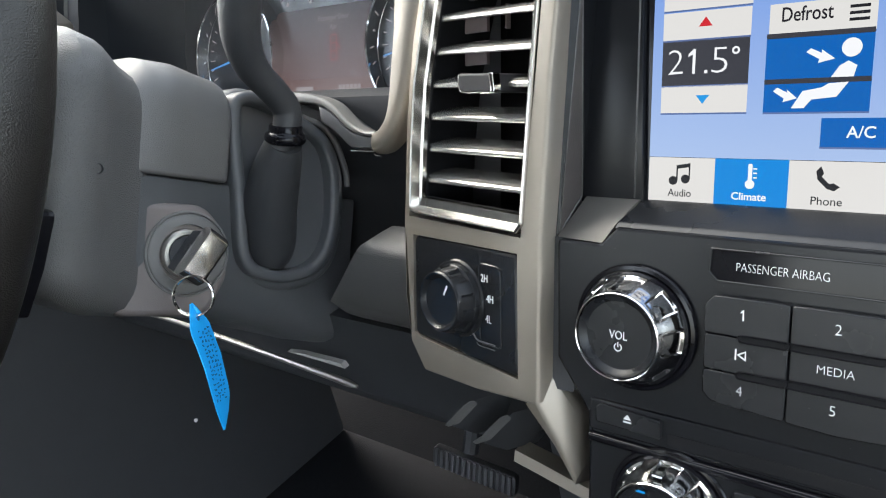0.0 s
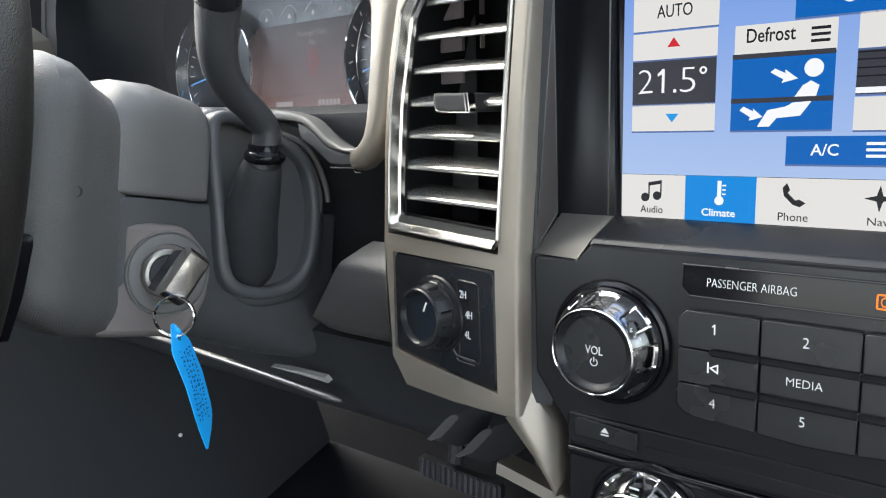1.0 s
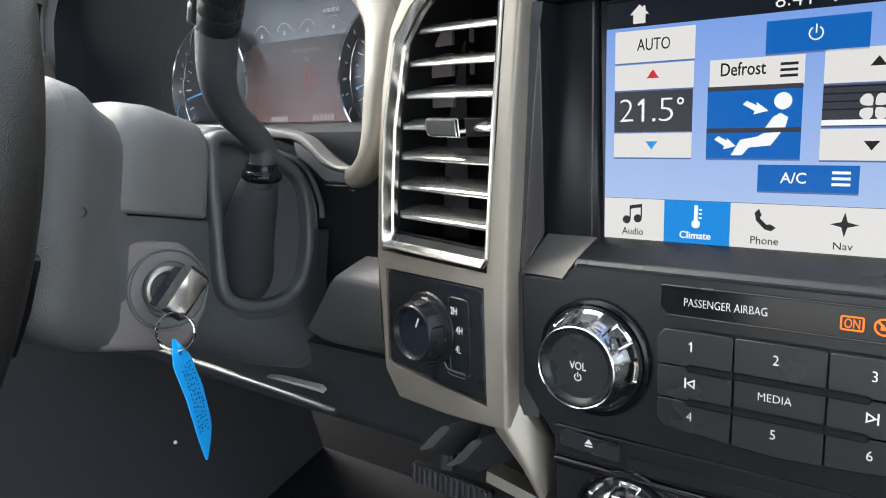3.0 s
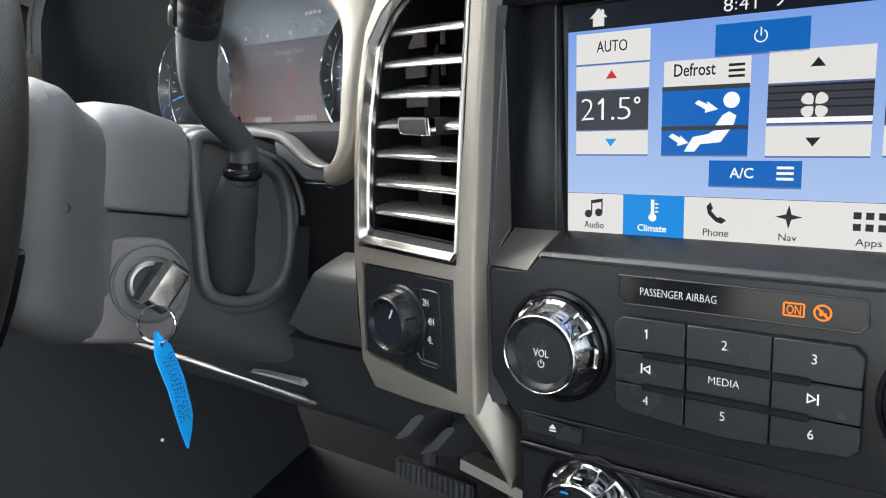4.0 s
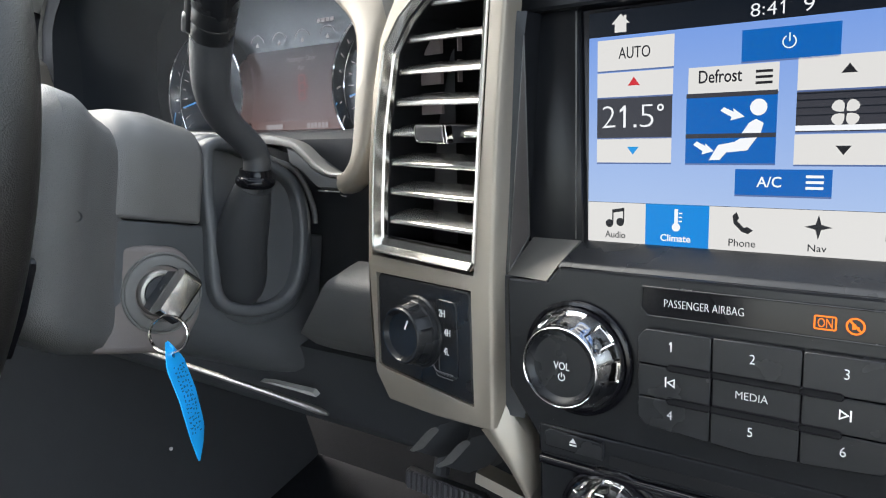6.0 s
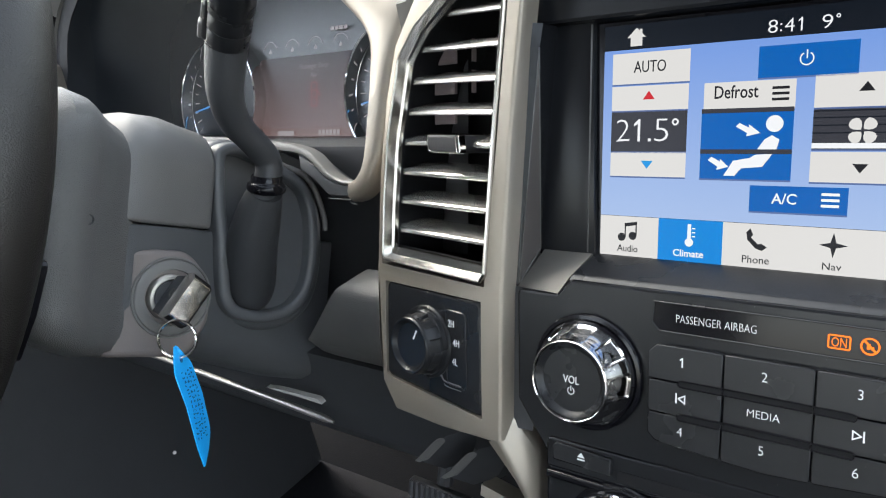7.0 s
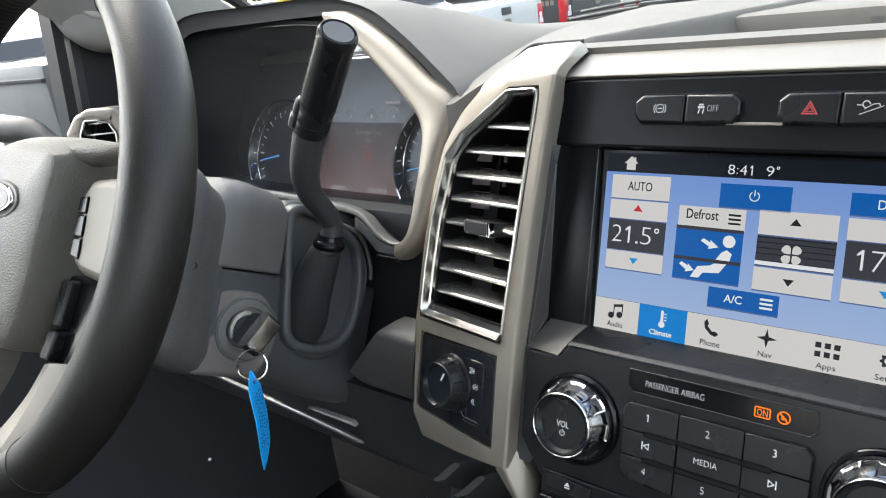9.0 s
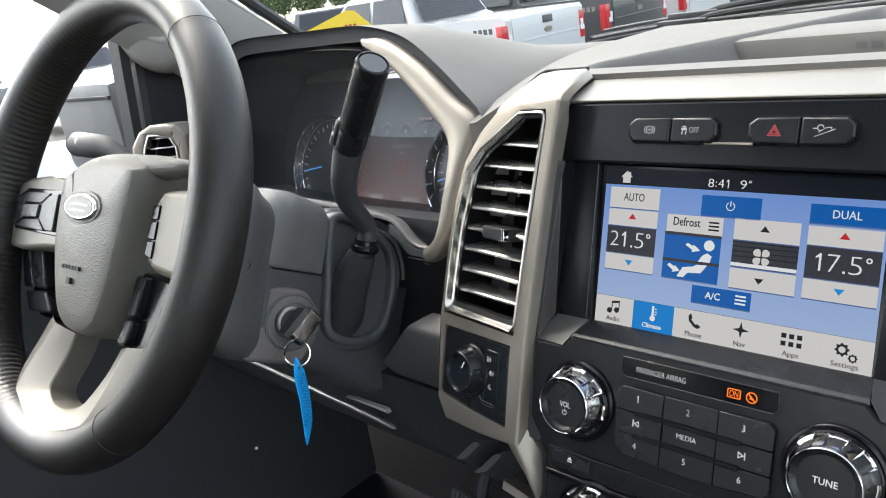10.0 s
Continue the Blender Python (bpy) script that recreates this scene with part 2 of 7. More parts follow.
def rounded(pts, r, k=4):
    """The polygon pts with its corners rounded by r (one number or one a corner)."""
    out, c = [], len(pts)
    for i, p in enumerate(pts):
        p = Vector(p)
        a, b = Vector(pts[i - 1]) - p, Vector(pts[(i + 1) % c]) - p
        rr = r[i] if isinstance(r, (list, tuple)) else r
        la, lb = a.length, b.length
        a, b = a.normalized(), b.normalized()
        half = math.acos(max(-1, min(1, a.dot(b)))) / 2
        if rr <= 0 or half > 1.54:
            out += [p.copy()] * (k + 1)
            continue
        d = min(rr / math.tan(half), la * 0.49, lb * 0.49)
        rad = d * math.tan(half)
        mid = (a + b).normalized() * (rad / math.sin(half)) + p
        s, e = p + a * d - mid, p + b * d - mid
        ang = math.atan2(s.x * e.y - s.y * e.x, s.dot(e))
        for j in range(k + 1):
            t = ang * j / k
            out.append(mid + Vector((s.x * math.cos(t) - s.y * math.sin(t), s.x * math.sin(t) + s.y * math.cos(t))))
    return out


def rect(u0, v0, u1, v1):
    return [(u0, v0), (u1, v0), (u1, v1), (u0, v1)]


def inset(pts, d):
    """The polygon moved inwards by d along its corner bisectors."""
    c = len(pts)
    area = sum(pts[i - 1][0] * pts[i][1] - pts[i][0] * pts[i - 1][1] for i in range(c))
    s = 1 if area > 0 else -1
    out = []
    for i in range(c):
        j, k = i - 1, (i + 1) % c
        while (Vector(pts[j]) - Vector(pts[i])).length < 1e-7 and j > i - c:
            j -= 1
        while (Vector(pts[k % c]) - Vector(pts[i])).length < 1e-7 and k < i + c:
            k += 1
        e1, e2 = (Vector(pts[i]) - Vector(pts[j])).normalized(), (Vector(pts[k % c]) - Vector(pts[i])).normalized()
        n1, n2 = Vector((-e1.y, e1.x)) * s, Vector((-e2.y, e2.x)) * s
        q = 1 + n1.dot(n2)
        out.append(Vector(pts[i]) + (n1 + n2) * (d / max(q, 0.4)))
    # corners tighter than the step close to a point
    back = [(out[(i + 1) % c] - out[i]).dot(Vector(pts[(i + 1) % c]) - Vector(pts[i])) < 0 for i in range(c)]
    if d > 0 and any(back) and not all(back):
        i0 = back.index(False) + 1
        run = []
        for k in range(c):
            i = (i0 + k) % c
            if back[i]:
                run.append(i)
            elif run:
                ids = run + [i]
                mid = sum((out[j] for j in ids), Vector((0, 0))) / len(ids)
                for j in ids:
                    out[j] = mid.copy()
                run = []
    return out


def bridge(bm, a, b, close=True):
    c = len(a)
    for i in range(c if close else c - 1):
        f = (a[i], a[(i + 1) % c], b[(i + 1) % c], b[i])
        if len(set(f)) == 4 and f[0].co != f[1].co:
            try:
                bm.faces.new(f)
            except ValueError:
                pass


def loop(bm, pts, n):
    return [bm.verts.new((p[0], p[1], n)) for p in pts]


def plate(pts, n0, n1, bev=0.0, steps=2, bm=None):
    """A slab with the outline pts from n0 up to n1, its upper edge rounded by bev."""
    bm = bm or bmesh.new()
    rows = [loop(bm, pts, n0)]
    if bev > 0:
        for i in range(steps + 1):
            t = math.pi / 2 * i / steps
            rows.append(loop(bm, inset(pts, bev * (1 - math.cos(t))), n1 - bev + bev * math.sin(t)))
    else:
        rows.append(loop(bm, pts, n1))
    for a, b in zip(rows, rows[1:]):
        bridge(bm, a, b)
    bm.faces.new(rows[-1])
    bm.faces.new(list(reversed(rows[0])))
    return bm


def ring(outer, inner, n0, n1, bev=0.0, steps=2, bm=None, n_in=None):
    """A frame between two outlines with as many points, from n0 up to n1; its inner wall goes down to n_in."""
    bm = bm or bmesh.new()
    rows = [loop(bm, inner, n0 if n_in is None else n_in), loop(bm, outer, n0)] if n_in is None else [loop(bm, outer, n0)]
    if n_in is None:
        rows = rows[1:]
    if bev > 0:
        for i in range(steps + 1):
            t = math.pi / 2 * i / steps
            rows.append(loop(bm, inset(outer, bev * (1 - math.cos(t))), n1 - bev + bev * math.sin(t)))
        for i in range(steps + 1):
            t = math.pi / 2 * (1 - i / steps)
            rows.append(loop(bm, inset(inner, -bev * (1 - math.cos(t))), n1 - bev + bev * math.sin(t)))
    else:
        rows += [loop(bm, outer, n1), loop(bm, inner, n1)]
    rows.append(loop(bm, inner, n0 if n_in is None else n_in))
    for a, b in zip(rows, rows[1:]):
        bridge(bm, a, b)
    bridge(bm, rows[-1], rows[0])
    return bm


def lathe(profile, segs=48, bm=None, at=(0, 0), wave=None, cap=True):
    """Turns a profile of (radius, height) about the n axis at the place (u, v)."""
    bm = bm or bmesh.new()
    rows = []
    for r, h in profile:
        if r < 1e-6:
            rows.append([bm.verts.new((at[0], at[1], h))])
            continue
        row = []
        for i in range(segs):
            a = 2 * math.pi * i / segs
            rr = r + (wave(a, r, h) if wave else 0)
            row.append(bm.verts.new((at[0] + rr * math.cos(a), at[1] + rr * math.sin(a), h)))
        rows.append(row)
    for a, b in zip(rows, rows[1:]):
        if len(a) == 1 and len(b) > 1:
            for i in range(segs):
                bm.faces.new((a[0], b[i], b[(i + 1) % segs]))
        elif len(b) == 1 and len(a) > 1:
            for i in range(segs):
                bm.faces.new((b[0], a[(i + 1) % segs], a[i]))
        elif len(a) > 1:
            bridge(bm, a, b)
    for row, flip in ((rows[0], True), (rows[-1], False)):
        if len(row) > 1 and cap:
            bm.faces.new(list(reversed(row)) if flip else row)
    return bm


def smooth_path(pts, k=6):
    """A Catmull-Rom line through the points."""
    p = [Vector(q) for q in pts]
    p = [p[0] * 2 - p[1]] + p + [p[-1] * 2 - p[-2]]
    out = []
    for i in range(1, len(p) - 2):
        for j in range(k):
            t = j / k
            out.append(0.5 * (2 * p[i] + (p[i + 1] - p[i - 1]) * t + (2 * p[i - 1] - 5 * p[i] + 4 * p[i + 1] - p[i + 2]) * t * t
                              + (3 * p[i] - p[i - 1] - 3 * p[i + 1] + p[i + 2]) * t ** 3))
    return out + [p[-2].copy()]


def tube(path, radius, segs=12, bm=None, cap=True, closed=False):
    """A round bar along a path; radius is one number or one a point."""
    bm = bm or bmesh.new()
    path = [Vector(p) for p in path]
    c = len(path)
    rad = radius if isinstance(radius, (list, tuple)) else [radius] * c
    t0 = (path[1] - path[0]).normalized()
    side = t0.orthogonal().normalized()
    rows = []
    for i, p in enumerate(path):
        a, b = (path[i - 1], path[(i + 1) % c]) if closed else (path[max(0, i - 1)], path[min(c - 1, i + 1)])
        t = (b - a).normalized()
        side = (side - t * side.dot(t)).normalized()
        up = t.cross(side)
        rows.append([bm.verts.new(p + (side * math.cos(2 * math.pi * j / segs) + up * math.sin(2 * math.pi * j / segs)) * rad[i]) for j in range(segs)])
    for a, b in zip(rows, rows[1:]):
        bridge(bm, a, b)
    if closed:
        bridge(bm, rows[-1], rows[0])
    elif cap:
        bm.faces.new(list(reversed(rows[0])))
        bm.faces.new(rows[-1])
    return bm


def sheet(rows, bm=None, thick=0.0, down=(0, 0, -1)):
    """A surface through rows of points; with thick, closed into a shell along down."""
    bm = bm or bmesh.new()
    top = [[bm.verts.new(p) for p in r] for r in rows]
    for a, b in zip(top, top[1:]):
        bridge(bm, a, b, close=False)
    if thick:
        d = Vector(down) * thick
        low = [[bm.verts.new(Vector(p) + d) for p in r] for r in rows]
        for a, b in zip(low, low[1:]):
            bridge(bm, b, a, close=False)
        edge = lambda g: g[0] + [r[-1] for r in g[1:-1]] + list(reversed(g[-1])) + [r[0] for r in reversed(g[1:-1])]
        bridge(bm, edge(top), edge(low))
    return bm


def loft(rows, bm=None, cap=True):
    """Closed sections joined one to the next."""
    bm = bm or bmesh.new()
    vs = [[bm.verts.new(p) for p in r] for r in rows]
    for a, b in zip(vs, vs[1:]):
        bridge(bm, a, b)
    if cap:
        bm.faces.new(list(reversed(vs[0])))
        bm.faces.new(vs[-1])
    return bm


def block(x0, y0, z0, x1, y1, z1, bev=0.0, bm=None):
    bm = bm or bmesh.new()
    r = bmesh.ops.create_cube(bm, size=1)
    bmesh.ops.transform(bm, verts=r["verts"], matrix=Matrix.Translation(((x0 + x1) / 2, (y0 + y1) / 2, (z0 + z1) / 2)) @ Matrix.Diagonal((x1 - x0, y1 - y0, z1 - z0, 1)))
    if bev:
        es = list({e for v in r["verts"] for e in v.link_edges})
        bmesh.ops.bevel(bm, geom=es, offset=bev, segments=2, affect="EDGES", profile=0.6)
    return bm


def letters(body, size, at, material, parent, m, align="CENTER", name="lettering", squeeze=1.0, bold=0.0, height=0.0001, box=None):
    """Text in the built-in font as a mesh, its middle at (u, v) and its face at the height n; box (in mm) is the place that it fills."""
    cu = bpy.data.curves.new(name, "FONT")
    cu.body, cu.size, cu.align_x, cu.align_y, cu.extrude, cu.offset = body, size, align, "CENTER", height, bold
    cu.resolution_u = 3
    tmp = bpy.data.objects.new("tmp", cu)
    scene.collection.objects.link(tmp)
    dg = bpy.context.evaluated_depsgraph_get()
    me = bpy.data.meshes.new_from_object(tmp.evaluated_get(dg))
    bpy.data.objects.remove(tmp)
    lo = [min(v.co[i] for v in me.vertices) for i in (0, 1)]
    hi = [max(v.co[i] for v in me.vertices) for i in (0, 1)]
    mid = Matrix.Translation((-(lo[0] + hi[0]) / 2, -(lo[1] + hi[1]) / 2, 0))
    if box:
        at = ((box[0] + box[2]) / 2000, (box[1] + box[3]) / 2000, at[2])
        fit_ = Matrix.Diagonal(((box[2] - box[0]) * 0.001 / (hi[0] - lo[0]), (box[3] - box[1]) * 0.001 / (hi[1] - lo[1]), 1, 1))
    else:
        fit_ = Matrix.Diagonal((squeeze, 1, 1, 1))
    me.transform(m @ Matrix.Translation(at) @ fit_ @ mid)
    me.name = name
    me.materials.clear()
    me.materials.append(material)
    ob = new(name, me)
    ob.parent = parent
    ob.matrix_parent_inverse = WORLD.get(parent.name, Matrix()).inverted()
    WORLD[ob.name] = Matrix()
    return ob


def numerals(body, box, n, material, parent, m, weight=-0.0001):
    """Figures set in cells of even width, each in its own mesh; the one has its flag and no foot."""
    wide = {".": 0.50, ":": 0.50, "°": 0.62}
    total = sum(wide.get(c, 1.0) for c in body)
    cell, tall = (box[2] - box[0]) / total, box[3] - box[1]
    x = box[0]
    for c in body:
        w = cell * wide.get(c, 1.0)
        if c == "1":
            t_ = tall * 0.115
            xr = x + w * 0.62
            pts = [(xr - t_, box[1]), (xr, box[1]), (xr, box[3]), (xr - t_ * 0.75, box[3]), (xr - t_ * 2.6, box[3] - tall * 0.20), (xr - t_ * 2.6, box[3] - tall * 0.31), (xr - t_, box[3] - tall * 0.21)]
            flat("figure", [mm(pts)], n, material, parent, m)
        elif c == ".":
            flat("figure", [mm(rect(x + w * 0.3, box[1], x + w * 0.3 + tall * 0.13, box[1] + tall * 0.13))], n, material, parent, m)
        elif c == ":":
            flat("figure", [mm(rect(x + w * 0.3, box[1] + tall * k, x + w * 0.3 + tall * 0.13, box[1] + tall * (k + 0.13))) for k in (0.08, 0.55)], n, material, parent, m)
        elif c == "°":
            r_ = tall * 0.155 * MM
            o_ = disc((x + w * 0.55) * MM, (box[3] - tall * 0.15) * MM, r_)
            part("figure", ring(o_, inset(o_, tall * 0.075 * MM), n - 0.00012, n), material, parent, "", m, smooth=False)
        else:
            letters(c, 0.01, (0, 0, n), material, parent, m, name="figure", bold=weight, box=(x + w * 0.06, box[1], x + w * 0.92, box[3]))
        x += w


def flat(name, polys, n, material, parent, m, label="", thick=0.00012):
    """Thin printed or lit shapes, each polygon a slab at the height n, in one mesh."""
    bm = bmesh.new()
    for p in polys:
        plate([Vector(q) for q in p], n - thick, n, 0, bm=bm)
    return part(name, bm, material, parent, label, m, smooth=False)


def disc(u, v, r, k=24):
    return [(u + r * math.cos(2 * math.pi * i / k), v + r * math.sin(2 * math.pi * i / k)) for i in range(k)]


def arc_band(u, v, r0, r1, a0, a1, k=20):
    a = [radians(a0 + (a1 - a0) * i / k) for i in range(k + 1)]
    return [(u + r1 * math.cos(t), v + r1 * math.sin(t)) for t in a] + [(u + r0 * math.cos(t), v + r0 * math.sin(t)) for t in reversed(a)]


MM = 0.001


def mm(pts):
    return [(p[0] * MM, p[1] * MM) for p in pts]


# frames: the centre stack (reclined 18 degrees), its left pillar, and the steering column
_a = radians(18)
SV, SN = Vector((0, math.sin(_a), math.cos(_a))), Vector((0, -math.cos(_a), math.sin(_a)))
STACK = frame_of((0, 0, 1.42), (1, 0, 0), SV, SN)
_p = radians(10.3)
PILLAR = frame_of(Vector((-0.130, 0, 1.42)) + SN * 0.028, Vector((1, 0, 0)) * math.cos(_p) + SN * math.sin(_p), SV, Vector((-1, 0, 0)) * math.sin(_p) + SN * math.cos(_p))
_t, _y = radians(27.9), radians(3.5)
WN = Vector((math.cos(_t) * math.sin(_y), -math.cos(_t) * math.cos(_y), math.sin(_t)))
WU = Vector((math.cos(_y), math.sin(_y), 0))
WHEEL = frame_of((-0.415, -0.194, 1.527), WU, WN.cross(WU), WN)

# ---- centre stack ----
stack = thing("centre_stack", "black centre stack with radio buttons, chrome-ringed knobs and a screen recess", "dashboard console", (0, 0.03, 1.30))
# upper panel with the switch rows
part("upper_panel", plate(rounded(mm([(-124, 109), (124, 109), (118, 149.6), (-118, 149.6)]), 0.003), -0.03, 0.008, 0.002), GLOSS, stack, "satin black upper panel", STACK)
# recess: frame walls that fall back from the panel to the screen
for sgn in (-1, 1):
    bm = bmesh.new()
    q = [bm.verts.new((sgn * u * MM, v * MM, n * MM)) for u, v, n in ((121.6, -15.5, 17.6), (112.2, 98, 17.2), (118.0, 0.6, 3.6))]
    q2 = [bm.verts.new((sgn * u * MM, v * MM, n * MM)) for u, v, n in ((123, -16.6, 12), (118, 98, 10), (119, 0.5, -2))]
    bm.faces.new(q)
    bridge(bm, q, q2)
    part("recess_cheek", bm, CHEEK, stack, "brownish grey recess cheek", STACK)
    bm = bmesh.new()
    fr = [bm.verts.new((sgn * u * MM, v * MM, n * MM)) for u, v, n in ((121.4, -15.5, 17.4), (112.0, 98, 17.0), (111.0, 109, 16.0))]
    ba = [bm.verts.new((sgn * u * MM, v * MM, n * MM)) for u, v, n in ((126.0, -18, 18.5), (117.0, 98, 20.5), (116.0, 109, 20.0))]
    inn = [bm.verts.new((sgn * u * MM, v * MM, n * MM)) for u, v, n in ((118.2, 0.4, 3.2), (111.0, 109, 2.6))]
    bridge(bm, fr, ba, close=False)
    bm.faces.new((fr[1], fr[2], inn[1]))
    bm.faces.new((fr[1], inn[1], inn[0]))
    part("recess_wall", bm, GLOSS, stack, "black recess wall", STACK, smooth=False)
bm = plate(mm([(-119, -2), (-88.5, -2), (-91.5, 109), (-113, 109)]), -0.02, 0.003, 0.0006)
part("screen_surround", bm, GLOSS, stack, "", STACK)
bm = plate(mm([(88.5, -2), (119, -2), (113, 109), (91.5, 109)]), -0.02, 0.003, 0.0006)
part("screen_surround", bm, GLOSS, stack, "", STACK)
part("edge_line", tube([(-0.0921, 0.001, 0.0031), (-0.0923, 0.108, 0.0031)], 0.0004, 6), SHROUD, stack, "thin lighter edge", STACK)
for a, b in (((-0.1214, -0.0153, 0.0177), (-0.1121, 0.098, 0.0173)), ((-0.1179, 0.0008, 0.0038), (-0.1121, 0.098, 0.0173)), ((-0.1214, -0.0153, 0.0177), (-0.1179, 0.0008, 0.0038))):
    part("edge_line", tube([a, b], 0.0003, 6), SHROUD, stack, "thin lighter edge", STACK)
# sloping shelf under the screen, and the silver wedges at its ends
bm = bmesh.new()
rows = []
for v, n in ((0.6, -4), (0.0, 3), (-2.0, 6), (-7.2, 17), (-8.6, 18.8), (-10.4, 20)):
    w = 89 + (-v) * 0.35
    rows.append([(u * MM, v * MM, n * MM) for u in np.linspace(-w, w, 13)])
sheet(rows, bm)
part("shelf", bm, BUTTON, stack, "dark grey sloping shelf below the screen", STACK)
for sgn in (-1, 1):
    bm = bmesh.new()
    a = [bm.verts.new((sgn * u * MM, v * MM, n * MM)) for u, v, n in ((115.5, 0.6, 4), (89, 0.6, 4), (92.5, -8.6, 18.8), (98.5, -17.5, 20.5), (121.8, -16.8, 19))]
    b = [bm.verts.new((sgn * u * MM, v * MM, n * MM)) for u, v, n in ((115.5, -2, -4), (89, -2, -4), (92.5, -12, 10), (98.5, -19, 10), (121.8, -19, 10))]
    bm.faces.new((a[0], a[1], a[2], a[3], a[4]))
    bridge(bm, a, b)
    # right wedge: the dark reflection on silver is put into its black colour
    part("corner_wedge", bm, WEDGE if sgn < 0 else BUTTON, stack, "smoked metallic corner wedge" if sgn < 0 else "corner wedge coloured black for a dark reflection", STACK, angle=15)
# lower panel
lp = rounded(mm([(-119.5, -73), (-120.5, -17.5), (-98.6, -17.5), (-91, -9.8), (91, -9.8), (98.6, -17.5), (120.5, -17.5), (119.5, -73), (101.5, -98), (101.5, -106), (-101.5, -106), (-101.5, -98)]), 0.002, 2)
low = part("lower_panel", plate(lp, -0.03, 0.0215, 0.0014), GLOSS, stack, "satin black radio panel", STACK)
# step and slot panel below
part("slot_panel", plate(rounded(mm([(-101.5, -88), (101.5, -88), (101.5, -103), (-101.5, -103)]), 0.002), 0.0, 0.0232, 0.001), GLOSS, stack, "", STACK)
# a near-black slab on the panel paints the slot's shade
part("disc_slot", plate(rounded(mm(rect(-64, -101.0, 64, -95.5)), 0.0016), 0.0, 0.0237, 0.0003), CAVITY, stack, "disc slot painted as a near-black slab", STACK)
bt = part("eject_button", plate(rounded(mm([(-97, -98.0), (-66.5, -98.6), (-66.5, -90.2), (-94.5, -88.8), (-97.4, -91)]), 0.001), 0.0, 0.0252, 0.0006), BUTTON, stack, "", STACK)
flat("eject_sign", [mm([(-83.6, -93.4), (-79.8, -93.4), (-81.7, -91.0)]), mm(rect(-83.6, -94.8, -79.8, -94.1))], 0.0254, WHITE_INK, bt, STACK)
part("climate_panel", plate(rounded(mm(rect(-101.5, -190, 101.5, -106)), 0.003), -0.03, 0.0225, 0.0015), GLOSS, stack, "satin black climate panel", STACK)
part("climate_ridge", plate(rounded(mm(rect(-101.5, -108.6, 101.5, -104.2)), 0.001), 0.0, 0.0244, 0.0016, 3), PIANO, stack, "", STACK)
# airbag lamp window
aw = rounded(mm([(-50, -14.2), (-50.6, -24.0), (-47.0, -27.6), (46.4, -27.6), (49.4, -24.2), (48.6, -14.2)]), 0.0008)
part("lamp_rim", ring(aw, inset(aw, 0.0007), 0.02, 0.0226, 0.0002, 1), BUTTON, stack, "", STACK)
win = part("lamp_window", plate(inset(aw, 0.0007), 0.02, 0.0219), PIANO, stack, "glossy black airbag lamp window", STACK)
letters("PASSENGER AIRBAG", 0.0056, (0, 0, 0.0221), WHITE_INK, win, STACK, bold=-0.00012, box=(-39.8, -22.6, -6.8, -19.3))
bm = ring(rounded(mm(rect(19, -24.0, 27, -18.4)), 0.0008), inset(rounded(mm(rect(19, -24.0, 27, -18.4)), 0.0008), 0.0006), 0.0219, 0.0222)
part("on_lamp_frame", bm, LAMP_ORANGE, win, "glowing orange lamp", STACK)
letters("ON", 0.0056, (0, 0, 0.0222), LAMP_ORANGE, win, STACK, box=(20.4, -23.0, 25.6, -19.4))
flat("belt_lamp", [arc_band(0.0333, -0.0212, 0.0026, 0.0033, 0, 180), arc_band(0.0333, -0.0212, 0.0026, 0.0033, 180, 360),
                   mm([(31.0, -19.4), (31.6, -18.9), (35.6, -23.0), (35.0, -23.5)]), mm(rect(32.2, -22.4, 33.4, -20.2)), mm(rect(33.8, -22.6, 34.6, -21.2))], 0.0222, LAMP_ORANGE, win, STACK, "glowing orange lamp")
